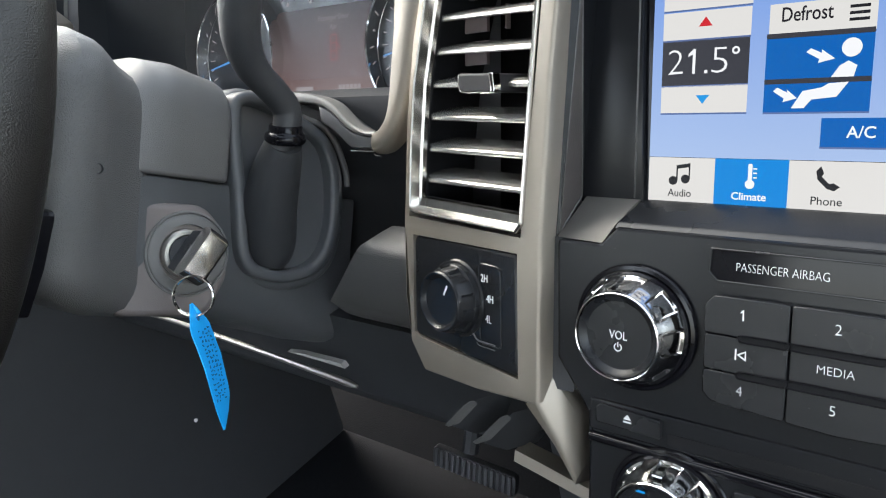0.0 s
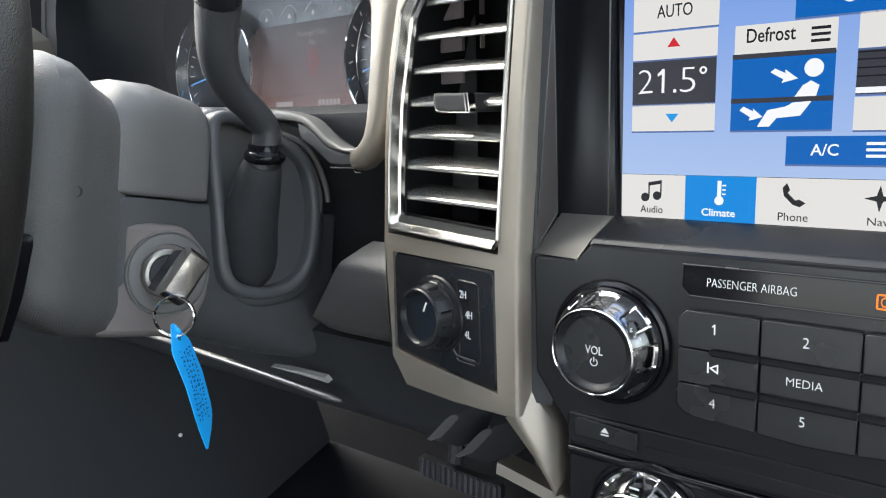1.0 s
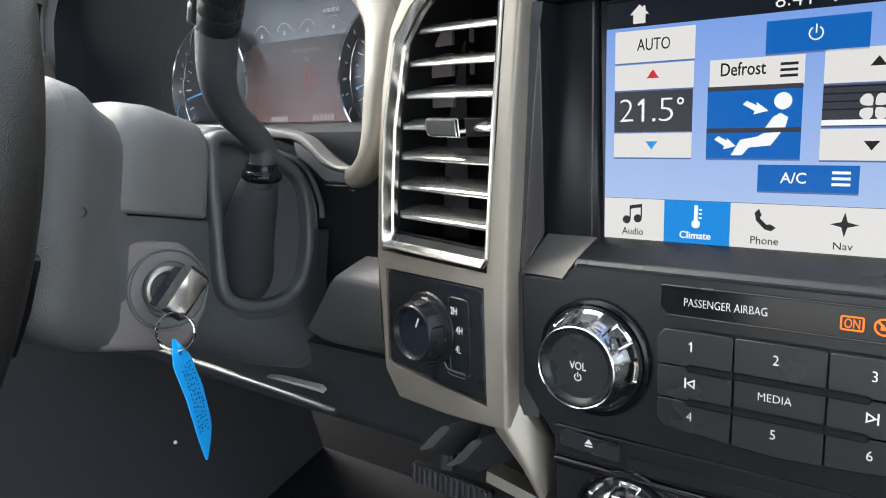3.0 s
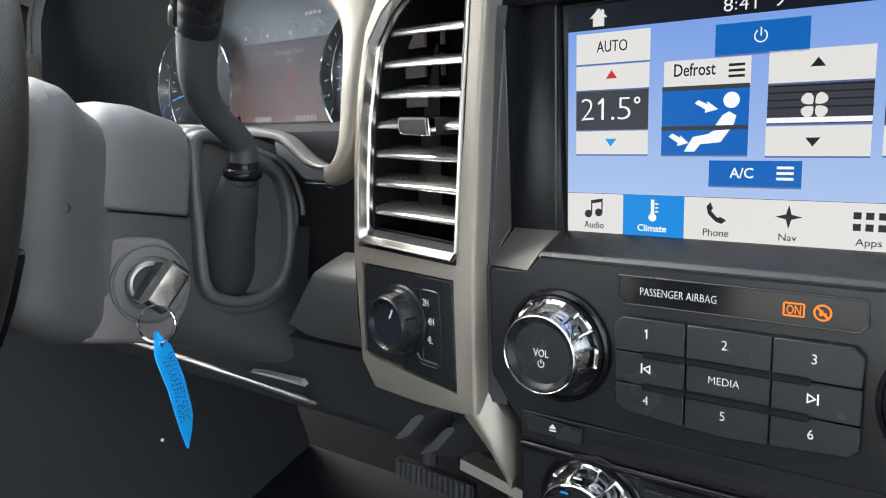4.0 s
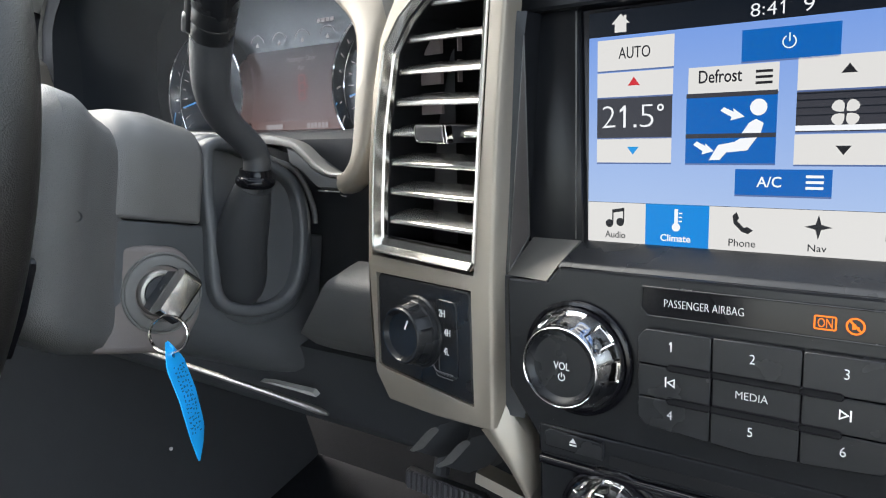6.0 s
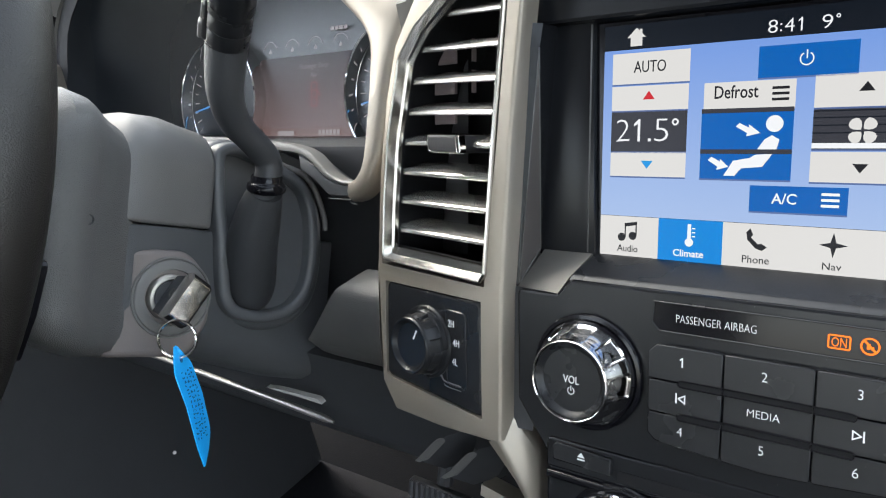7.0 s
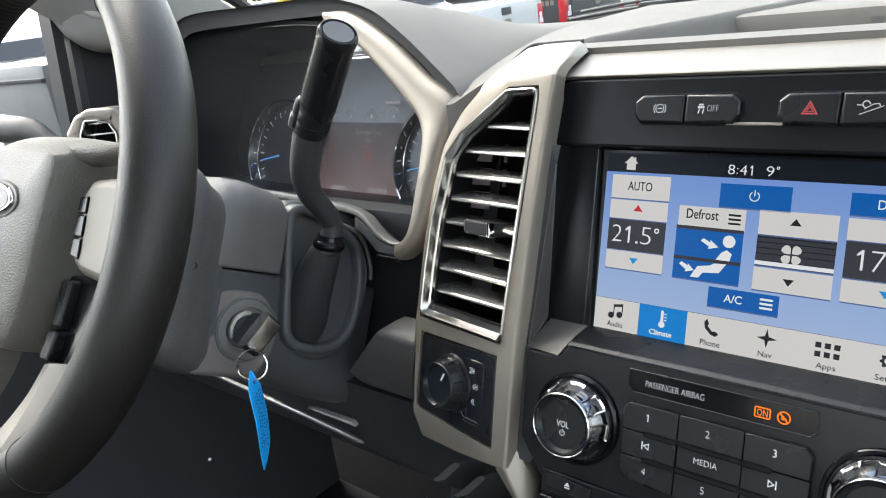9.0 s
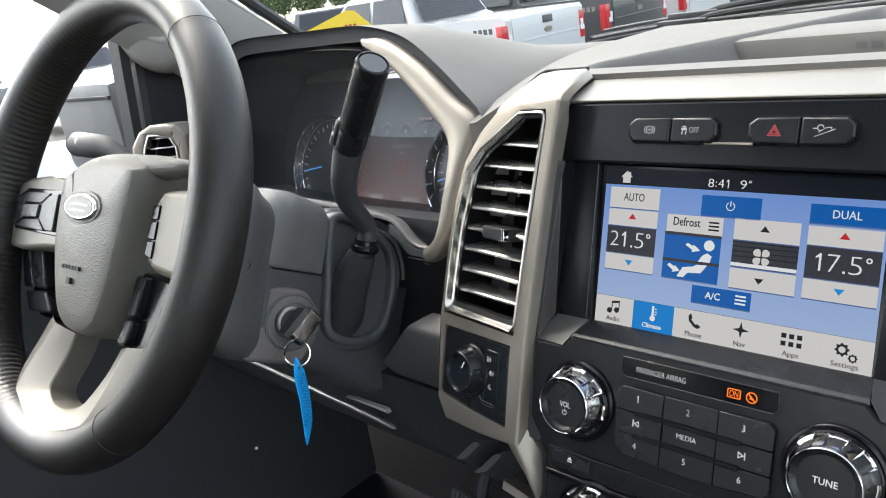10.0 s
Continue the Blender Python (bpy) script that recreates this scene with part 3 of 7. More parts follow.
# preset buttons, three columns of three
COLS = ((-50.2, -18.45), (-18.05, 16.3), (16.7, 49.0))
ROWS_V = ((-48.05, -32.6), (-62.9, -48.45), (-77.2, -63.3))
SIGNS = (("1", "2", "3"), ("", "MEDIA", ""), ("4", "5", "6"))
for r_, (v0, v1) in enumerate(ROWS_V):
    for c_, (u0, u1) in enumerate(COLS):
        p = mm(rect(u0, v0, u1, v1))
        rad = [0.0012] * 4
        if r_ == 0 and c_ != 1:
            p = mm([(u0, v0), (u1, v0), (u1, v1), (u0 + 3.4, v1), (u0, v1 - 3.6)] if c_ == 0 else [(u0, v0), (u1, v0), (u1, v1 - 3.6), (u1 - 3.4, v1), (u0, v1)])
            rad = 0.0011
        if r_ == 2 and c_ != 1:
            p = mm([(u0, v0 + 4.4), (u0 + 3.6, v0 + 1), (u1, v0 - 1.2), (u1, v1), (u0, v1)] if c_ == 0 else [(u0, v0 - 1.2), (u1 - 3.6, v0 + 1), (u1, v0 + 4.4), (u1, v1), (u0, v1)])
            rad = 0.0011
        if r_ == 2 and c_ == 1:
            p = mm([(u0, v0 - 1.2), ((u0 + u1) / 2, v0 - 2.2), (u1, v0 - 1.2), (u1, v1), (u0, v1)])
            rad = 0.0009
        lift = (0.0252, 0.0248, 0.0246)[r_] if c_ != 1 else (0.0249, 0.0240, 0.0246)[r_]
        b_ = part("preset_button", plate(rounded(p, rad, 2), 0.015, lift, 0.0006, 3), BUTTON, stack, "", STACK)
        um, vm = ((-35.4, -2.0, 31.9)[c_]) * MM, (-39.0, -55.0, -69.6)[r_] * MM
        top = lift + 0.0002
        if SIGNS[r_][c_] == "1":
            numerals("1", (um * 1000 - 1.9, vm * 1000 - 2.1, um * 1000 + 1.9, vm * 1000 + 2.1), top, WHITE_INK, b_, STACK)
        elif SIGNS[r_][c_]:
            letters(SIGNS[r_][c_], 0.0058 if len(SIGNS[r_][c_]) == 1 else 0.0048, (um, vm, top), WHITE_INK, b_, STACK, squeeze=0.92, bold=-0.00009)
        else:
            s = -1 if c_ == 0 else 1
            tri = [(um - s * 0.0020, vm - 0.0021), (um + s * 0.0016, vm), (um - s * 0.0020, vm + 0.0021)]
            tri = tri if s > 0 else list(reversed(tri))
            bm = ring(tri, inset(tri, 0.0005), top - 0.0001, top)
            part("skip_sign", bm, WHITE_INK, b_, "", STACK, smooth=False)
            flat("skip_bar", [rect(um + s * 0.0020 - 0.0003, vm - 0.0022, um + s * 0.0020 + 0.0003, vm + 0.0022)], top, WHITE_INK, b_, STACK)
for vm, in ((-48.3,), (-63.1,)):
    for u0, u1 in ((-37, -17.6), (-20, 19), (15.8, 31.5)):
        out_ = rounded(mm(rect(u0, vm - 1.7, u1, vm + 1.7)), 0.0016, 5)
        rim_ = part("finger_slot", ring(out_, inset(out_, 0.0006), 0.02, 0.0258 if u0 != -20 else 0.0253, 0.00025, 2), PIANO, stack, "", STACK)
        # near-black floor paints the depth of the slot
        part("slot_floor", plate(inset(out_, 0.0006), 0.02, 0.0253 if u0 != -20 else 0.0249), CAVITY, rim_, "", STACK)


def knob(name, u, v, r, sign, label):
    """A rotary knob with a black base ring, a scalloped chrome collar and a dished black face."""
    base = part(name, lathe([(r * 1.30, 0.0), (r * 1.30, 0.0232), (r * 1.27, 0.0240), (r * 1.20, 0.0242), (r * 1.185, 0.0232), (r * 1.17, 0.0232), (r * 1.165, 0.0252), (r * 1.12, 0.0258), (r * 0.9, 0.0258)], 64, at=(u, v)), PIANO, stack, label, STACK)

    def scallop(a, rad, h):
        s = min(1.0, max(0.0, math.cos(a * 8 + 0.5) * 3.0 + 0.9))
        return -0.0012 * s if 0.0262 < h < 0.0375 else 0.0
    part("chrome_collar", lathe([(r * 1.08, 0.0250), (r * 1.095, 0.0256), (r * 1.10, 0.0261), (r * 1.10, 0.0263), (r * 1.030, 0.0318), (r * 0.935, 0.0372), (r * 0.915, 0.0380), (r * 0.896, 0.0396), (r * 0.880, 0.0404), (r * 0.864, 0.0408), (r * 0.848, 0.0407), (r * 0.837, 0.0398), (r * 0.834, 0.037)], 192, at=(u, v), wave=scallop, cap=False), CHROME, base, "bright scalloped chrome collar", STACK, angle=24)
    face = part("knob_face", lathe([(r * 0.835, 0.034), (r * 0.835, 0.0394), (r * 0.820, 0.0399), (r * 0.775, 0.0394), (r * 0.715, 0.0380), (r * 0.68, 0.0375), (0, 0.0375)], 64, at=(u, v)), BUTTON, base, "", STACK)
    if sign:
        w = 4.0 if sign == "VOL" else 6.2
        letters(sign, 0.006, (0, 0, 0.0378), WHITE_INK, face, STACK, bold=0.0, box=(u * 1000 - w, v * 1000 - 1.6, u * 1000 + w, v * 1000 + 2.0))
    if sign == "VOL":
        flat("power_sign", [arc_band(u, v - 0.0050, 0.0014, 0.0018, 120, 420), rect(u - 0.0002, v - 0.0050, u + 0.0002, v - 0.0027)], 0.0378, WHITE_INK, face, STACK)
    return base


knob("volume_knob", -0.0810, -0.0522, 0.0212, "VOL", "black and chrome volume knob")
knob("tuning_knob", 0.0803, -0.0515, 0.0212, "TUNE", "black and chrome tuning knob")
kl = knob("temperature_knob", -0.0620, -0.1300, 0.0212, "", "black and chrome temperature knob")
flat("heat_mark", [rect(-0.0722, -0.1180, -0.0668, -0.1170)], 0.0380, UI_CYAN, kl, STACK)
flat("dial_mark", [rect(-0.0640, -0.1090, -0.0596, -0.1082)], 0.0380, WHITE_INK, kl, STACK)
part("button_row", plate(rounded(mm(rect(-36, -128, 36, -112)), 0.002), 0.0, 0.0240, 0.0008), BUTTON, stack, "", STACK)
# rows of switches above the screen
for k, (u0, um, u1, icon) in enumerate(((-67.2, -38.0, -7.6, 0), (10.8, 39.6, 68.4, 1))):
    w = 3.8
    left = mm([(u0, 127.8), (u0 + w, 123.2), (um - 0.3, 123.2), (um + 0.3, 138.9), (u0 + w + 1, 138.9), (u0, 135.0)])
    right = mm([(um + 0.1, 123.2), (u1 - w, 123.2), (u1, 127.8), (u1, 135.0), (u1 - w - 0.4, 138.9), (um + 0.7, 138.9)])
    whole = rounded(mm([(u0 - 0.9, 127.4), (u0 + w - 0.4, 122.4), (u1 - w + 0.4, 122.4), (u1 + 0.9, 127.4), (u1 + 0.9, 135.4), (u1 - w, 139.8), (u0 + w + 0.4, 139.8), (u0 - 0.9, 135.4)]), 0.001)
    # near-black slab paints the shaded gap round the switches
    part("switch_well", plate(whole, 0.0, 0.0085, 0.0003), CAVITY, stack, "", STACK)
    for j, p in enumerate((left, right)):
        b_ = part("rocker_switch", plate(rounded(p, 0.0009, 3), 0.0, 0.0118, 0.0019, 4), BUTTON, stack, "", STACK)
        uc, vc, top = ((u0 + um) / 2 + 1 if j == 0 else (um + u1) / 2 - 1) * MM, 0.1312, 0.0120
        if icon == 0 and j == 0:
            flat("brake_sign", [arc_band(uc, vc, 0.0021, 0.0025, 0, 180), arc_band(uc, vc, 0.0021, 0.0025, 180, 360), arc_band(uc, vc, 0.0033, 0.0037, 140, 220), arc_band(uc, vc, 0.0033, 0.0037, -40, 40), rect(uc - 0.0011, vc - 0.0003, uc + 0.0011, vc + 0.0003)], top, GREY_INK, b_, STACK)
        elif icon == 0:
            flat("skid_sign", [rect(uc - 0.0062, vc, uc - 0.0026, vc + 0.0012), rect(uc - 0.0056, vc + 0.0015, uc - 0.0032, vc + 0.0024), [(uc - 0.0062, vc - 0.0028), (uc - 0.0056, vc - 0.0028), (uc - 0.0048, vc - 0.0003), (uc - 0.0054, vc - 0.0003)], [(uc - 0.0038, vc - 0.0028), (uc - 0.0032, vc - 0.0028), (uc - 0.0026, vc - 0.0003), (uc - 0.0032, vc - 0.0003)]], top, GREY_INK, b_, STACK)
            letters("OFF", 0.0052, (uc + 0.0020, vc, top), GREY_INK, b_, STACK, squeeze=0.72, bold=-0.00012)
        elif j == 0:
            t_ = [(uc - 0.0040, vc - 0.0032), (uc + 0.0040, vc - 0.0032), (uc, vc + 0.0036)]
            part("hazard_sign", ring(t_, inset(t_, 0.0007), top - 0.0001, top), RED_INK, b_, "red warning triangle", STACK, smooth=False)
            t_ = [(uc - 0.0022, vc - 0.0021), (uc + 0.0022, vc - 0.0021), (uc, vc + 0.0016)]
            part("hazard_sign", ring(t_, inset(t_, 0.0005), top - 0.0001, top), RED_INK, b_, "red warning triangle", STACK, smooth=False)
        else:
            flat("descent_sign", [[(uc - 0.0050, vc - 0.0034), (uc + 0.0052, vc + 0.0006), (uc + 0.0052, vc + 0.0010), (uc - 0.0050, vc - 0.0030)], [(uc - 0.0030, vc - 0.0006), (uc + 0.0006, vc + 0.0018), (uc + 0.0006, vc + 0.0014), (uc - 0.0030, vc - 0.0010)], [(uc + 0.0006, vc + 0.0018), (uc + 0.0034, vc + 0.0020), (uc + 0.0034, vc + 0.0016), (uc + 0.0006, vc + 0.0014)], [(uc + 0.0034, vc + 0.0020), (uc + 0.0038, vc + 0.0006), (uc + 0.0034, vc + 0.0006), (uc + 0.0030, vc + 0.0018)],
                                  arc_band(uc - 0.0022, vc + 0.0016, 0.0013, 0.0018, 0, 300), rect(uc - 0.0062, vc + 0.0010, uc - 0.0042, vc + 0.0015)], top, GREY_INK, b_, STACK)
part("trim_strip", plate(rounded(mm(rect(-15.5, 122.6, 13.5, 124.2)), 0.0004), 0.0, 0.0095, 0.0004), SILVER, stack, "thin silver strip", STACK)
# pale band above the panel that rolls back into the dash top
bm = bmesh.new()
rows = []
for v, n in ((149.3, 2), (149.6, 7.6), (150.0, 8.8), (150.6, 9.4), (151.2, 9.2), (151.8, 8.4), (152.3, 7.4), (152.8, 6.3), (158, -4.6), (165, -19.2), (170, -29.6), (171.3, -32.6), (171.6, -34), (170.5, -40)):
    w = 117 + (v - 149) * 0.32
    rows.append([(u * MM, v * MM, n * MM) for u in np.linspace(-w, 3 * w, 17)])
sheet(rows, bm)
part("silver_band", bm, BAND, stack, "pale satin silver trim band", STACK)

# ---- touch screen ----
screen = thing("touch_screen", "lit touch screen showing the blue climate page", "touch screen", (0, 0.02, 1.47))
part("screen_body", plate(rounded(mm(rect(-92.5, -4.5, 92.5, 108.5)), 0.001), -0.02, -0.0002, 0.0004), PIANO, screen, "black glossy screen frame", STACK)
N1, N2, N3, N4 = 0.0001, 0.0003, 0.0005, 0.0007


def lit(name, boxes, n, material, parent=None, label=""):
    return flat(name, [mm(rect(*b)) for b in boxes], n, material, parent or screen, STACK, label)


lit("status_bar", [(-87, 95.4, 87, 106.5)], N1, UI_BLACK, label="black status bar")
lit("page", [(-87, 19.4, 87, 95.4)], N1, UI_BLUE, label="pale blue page background")
tabs = lit("tab_bar", [(-87, 0.4, 87, 19.2)], N1, UI_WHITE, label="pale grey tab bar")
act = lit("active_tab", [(-58, 0.4, -29, 19.3)], N2, UI_TAB, tabs, "bright blue selected tab")
flat("home_sign", [mm([(-75.8, 100.6), (-67.0, 100.6), (-71.4, 104.9)]), mm(rect(-74.2, 96.8, -68.6, 100.8)), mm(rect(-69.9, 102.0, -68.7, 104.2))], N2, UI_WHITE, screen, STACK)
numerals("8:41", (-14.8, 97.2, 0.0, 102.4), N2, UI_BRIGHT, screen, STACK)
numerals("9°", (5.2, 97.2, 12.4, 102.4), N2, UI_BRIGHT, screen, STACK)
btn = {}
for key, box, m_ in (("auto", (-82.6, 80.0, -46.2, 93.8), UI_WHITE), ("warmer", (-82.6, 68.0, -46.4, 79.0), UI_WHITE), ("readout", (-82.6, 49.4, -46.6, 67.6), UI_DARK), ("cooler", (-82.6, 38.0, -46.6, 49.0), UI_WHITE),
                     ("power", (-17.6, 79.6, 19.4, 92.2), UI_DEEP), ("defrost", (-39.6, 66.8, -2.6, 78.6), UI_WHITE), ("face_air", (-40.2, 50.2, -2.8, 66.4), UI_DEEP), ("feet_air", (-40.2, 37.8, -2.8, 49.4), UI_DEEP),
                     ("fan_more", (4.4, 66.8, 42.8, 79.6), UI_WHITE), ("fan_speed", (4.4, 50.4, 42.8, 66.6), UI_DARK), ("fan_less", (4.2, 37.4, 42.8, 49.4), UI_WHITE),
                     ("air_con", (-18.6, 24.6, 18.8, 35.4), UI_DEEP), ("dual", (46.8, 80.6, 85.6, 91.4), UI_DEEP), ("warmer", (46.8, 68.2, 85.4, 79.0), UI_WHITE), ("readout", (46.8, 49.6, 85.4, 67.8), UI_DARK), ("cooler", (46.8, 37.6, 85.4, 49.2), UI_WHITE)):
    b_ = lit(key + "_key", [box], N2, m_)
    lit("key_edge", [(box[0], box[1] - 0.7, box[2], box[1])], N2, UI_SHADOW, b_)
    btn[key if key not in btn else key + "_2"] = b_
for v0_ in (48.5, 65.7):
    lit("key_gap", [(-40.2, v0_, -2.8, v0_ + 1.9)], N3, UI_DARK, btn["face_air"])
letters("AUTO", 0.0074, (0, 0, N3), UI_INK, btn["auto"], STACK, box=(-72.1, 84.9, -57.0, 90.1))
numerals("21.5°", (-80.2, 54.0, -49.8, 64.0), N3, UI_BRIGHT, btn["readout"], STACK, -0.0002)
numerals("17.5°", (50.6, 54.0, 81.6, 64.0), N3, UI_BRIGHT, btn["readout_2"], STACK, -0.0002)
for u, k1, k2 in ((-64.6, "warmer", "cooler"), (66.2, "warmer_2", "cooler_2")):
    flat("up_arrow", [mm([(u - 2.8, 72.8), (u + 2.8, 72.8), (u, 76.6)])], N3, UI_RED, btn[k1], STACK)
    flat("down_arrow", [mm([(u - 2.8, 45.2), (u, 41.6), (u + 2.8, 45.2)])], N3, UI_CYAN, btn[k2], STACK)
flat("power_sign", [arc_band(0.0008, 0.0862, 0.0022, 0.0027, 120, 420), rect(0.0006, 0.0862, 0.0011, 0.0896)], N3, UI_BRIGHT, btn["power"], STACK)
letters("Defrost", 0.0068, (0, 0, N3), UI_INK, btn["defrost"], STACK, bold=0.00006, box=(-35.0, 71.7, -17.0, 77.2))
for u0, u1, v0, k1, m_ in ((-11.6, -5.0, 70.2, "defrost", UI_INK), (9.2, 15.8, 27.4, "air_con", UI_BRIGHT)):
    flat("menu_lines", [mm(rect(u0, v0 + 2.3 * j, u1, v0 + 2.3 * j + 1.1)) for j in range(3)], N3, m_, btn[k1], STACK)
letters("A/C", 0.0066, (0, 0, N3), UI_BRIGHT, btn["air_con"], STACK, bold=0.00006, box=(-9.7, 28.0, 0.0, 32.4))
letters("DUAL", 0.0066, (0, 0, N3), UI_BRIGHT, btn["dual"], STACK, box=(58.8, 84.0, 73.6, 88.6))
flat("seat_sign", [disc(-0.0100, 0.0609, 0.0034), mm([(-16.4, 50.4), (-8.8, 50.4), (-7.8, 54.4), (-10.8, 56.2), (-13.6, 54.6)]), mm([(-25.6, 60.0), (-24.0, 61.4), (-20.0, 59.4), (-20.2, 60.8), (-15.4, 57.2), (-21.2, 55.8), (-20.8, 57.2)])], N3, UI_BRIGHT, btn["face_air"], STACK)
flat("knee_sign", [mm([(-29.8, 39.2), (-25.2, 39.2), (-22.6, 42.4), (-14.0, 43.2), (-10.2, 48.6), (-17.0, 48.2), (-19.4, 46.8), (-26.0, 45.6)]), mm([(-36.8, 45.8), (-35.2, 47.2), (-31.4, 45.2), (-31.6, 46.4), (-27.8, 43.0), (-33.0, 41.6), (-32.6, 43.0)])], N3, UI_BRIGHT, btn["feet_air"], STACK)
lit("fan_steps", [(4.4, v, 42.8, v + 0.5) for v in (56.6, 59.6, 62.6, 65.2)], N3, UI_BLACK, btn["fan_speed"])
lit("fan_level", [(4.4, 50.8, 42.8, 52.9)], N3, UI_BRIGHT, btn["fan_speed"])
_f = []
for j in range(4):
    a = radians(90 * j + 49)
    e, g = Vector((math.cos(a), math.sin(a))), Vector((-math.sin(a), math.cos(a)))
    o = Vector((0.0222, 0.0576))
    _f.append([o + e * r + g * s for r, s in ((0.0007, 0.0001), (0.0016, -0.0013), (0.0027, -0.0023), (0.0040, -0.0026), (0.0051, -0.0021), (0.0057, -0.0009), (0.0057, 0.0006), (0.0051, 0.0017), (0.0040, 0.0021), (0.0028, 0.0018), (0.0016, 0.0010))])
flat("fan_sign", _f, N4, UI_WHITE, btn["fan_speed"], STACK)
flat("up_arrow", [mm([(20.0, 72.6), (25.6, 72.6), (22.8, 76.2)])], N3, UI_INK, btn["fan_more"], STACK)
flat("down_arrow", [mm([(19.4, 44.8), (22.2, 41.2), (25.0, 44.8)])], N3, UI_INK, btn["fan_less"], STACK)
for s, u, w, v0, v1, par, m_ in (("Audio", -72.8, 10.2, 2.6, 5.8, tabs, UI_INK), ("Climate", -43.8, 13.8, 2.6, 5.8, act, UI_BRIGHT), ("Phone", -14.8, 11.0, 2.4, 5.6, tabs, UI_INK), ("Nav", 14.6, 7.0, 2.4, 5.3, tabs, UI_INK), ("Apps", 44.2, 9.2, 1.4, 5.2, tabs, UI_INK), ("Settings", 73.2, 14.0, 1.4, 5.3, tabs, UI_INK)):
    letters(s, 0.0047, (0, 0, N3), m_, par, STACK, bold=0.00008 if s == "Climate" else 0.0, box=(u - w / 2, v0, u + w / 2, v1))
flat("note_sign", [disc(-0.0758, 0.0094, 0.0019), disc(-0.0704, 0.0102, 0.0019), mm(rect(-74.4, 9.4, -73.8, 15.8)), mm(rect(-69.0, 10.2, -68.4, 16.8)), mm([(-74.4, 14.4), (-68.4, 15.4), (-68.4, 17.0), (-74.4, 16.0)])], N3, UI_INK, tabs, STACK)
flat("thermometer_sign", [disc(-0.0436, 0.0092, 0.0019), mm(rect(-44.4, 9.0, -42.8, 17.4))] + [mm(rect(-42.4, v, -40.9, v + 0.6)) for v in (11.6, 13.4, 15.2)], N3, UI_BRIGHT, act, STACK)
flat("phone_sign", [mm([(-19.0, 15.4), (-17.4, 17.2), (-16.2, 14.6), (-17.0, 13.4), (-14.2, 10.6), (-12.8, 11.0), (-10.4, 9.6), (-12.4, 8.0), (-15.0, 8.8), (-18.4, 12.2)])], N3, UI_INK, tabs, STACK)
flat("compass_sign", [[((14.7 + (5.2 if i % 2 == 0 else 1.5) * math.cos(math.pi * i / 4)) * MM, (12.4 + (5.0 if i % 2 == 0 else 1.5) * math.sin(math.pi * i / 4)) * MM) for i in range(8)]], N3, UI_INK, tabs, STACK)
lit("grid_sign", [(38.4 + 4.4 * i, 8.2 + 4.6 * j, 41.2 + 4.4 * i, 11.0 + 4.6 * j) for i in range(3) for j in range(2)], N3, UI_INK, tabs)
for gu, gv, gr in ((0.0712, 0.0122, 0.0030), (0.0770, 0.0082, 0.0020)):
    g = []
    for i in range(32):
        rr = gr * (1.28 if i % 4 < 2 else 1.0)
        g.append((gu + rr * math.cos(2 * math.pi * i / 32), gv + rr * math.sin(2 * math.pi * i / 32)))
    part("gear_sign", ring(g, disc(gu, gv, gr * 0.6, 32), N3 - 0.0001, N3), UI_INK, tabs, "", STACK, smooth=False)

# ---- left pillar with the air outlet and the drive switch ----
pillar = thing("vent_pillar", "satin silver pillar trim with air outlet and drive mode switch", "dash trim", (-0.17, 0.0, 1.33))
vent_out = mm([(-90.5, -13.5), (-8.6, -16.6), (-5.0, -11.5), (1.2, 60), (9.2, 136), (8.0, 142.6), (-17.5, 142.4), (-59.5, 115.5), (-73.5, 100), (-84.5, 55), (-88.5, 20)])
p4 = mm([(-88.2, -25.2), (-9.2, -25.8), (-8.2, -87.2), (-88.8, -81.6)])
# body: a slab with two openings, built from strips between the outer edge and the openings
bm = bmesh.new()


up_out = [Vector(p) for p in mm([(-95, -20.5), (3.2, -20.5), (8.2, 55), (18, 142), (19, 149), (-20, 147.5), (-43, 142), (-60, 127), (-76, 106), (-84.5, 77), (-91, 36)])]
up_in = [Vector(p) for p in mm([(-91.5, -15.5), (-7.0, -18.0), (1.5, 55), (9.8, 138), (9.0, 143.6), (-17, 143.6), (-44, 126), (-60.5, 116), (-74.5, 101), (-85.5, 55), (-88.6, 20)])]
lo_out = [Vector(p) for p in mm([(-95, -20.5), (3.2, -20.5), (3.0, -95.5), (-40, -99), (-80, -99.5), (-91, -86)])]
lo_in = [Vector(p) for p in mm([(-88.2, -25.2), (-9.2, -25.8), (-8.2, -87.2), (-40, -85), (-82, -82.5), (-88.6, -80)])]
for o_, i_ in ((up_out, up_in), (lo_out, lo_in)):
    a = loop(bm, o_, 0.0)
    b = loop(bm, i_, 0.0)
    c = loop(bm, i_, -0.024)
    bridge(bm, a, b)
    bridge(bm, b, c)
# rim that rolls back round the outside, left and top
side = mm([(-91, -86), (-95, -60), (-95, -20.5), (-91, 36), (-84.5, 77), (-76, 106), (-60, 127), (-43, 142)])
left = [Vector(p) for p in side]
prev = loop(bm, left, 0.0)
for d, n in ((0.0012, -0.0006), (0.0026, -0.0028), (0.0034, -0.008), (0.0038, -0.030), (0.0040, -0.060)):
    q_ = min(1.0, -n / 0.047)
    cur = loop(bm, [Vector((p.x - d * 0.9, p.y + (d * 0.5 if i > 5 else 0) + q_ * (0.0, 0.012, 0.035)[max(0, i - 5)])) if i < 7 else Vector((p.x - 0.003 * q_, p.y + 0.035 * q_)) for i, p in enumerate(left)], n)
    bridge(bm, prev, cur, close=False)
    prev = cur
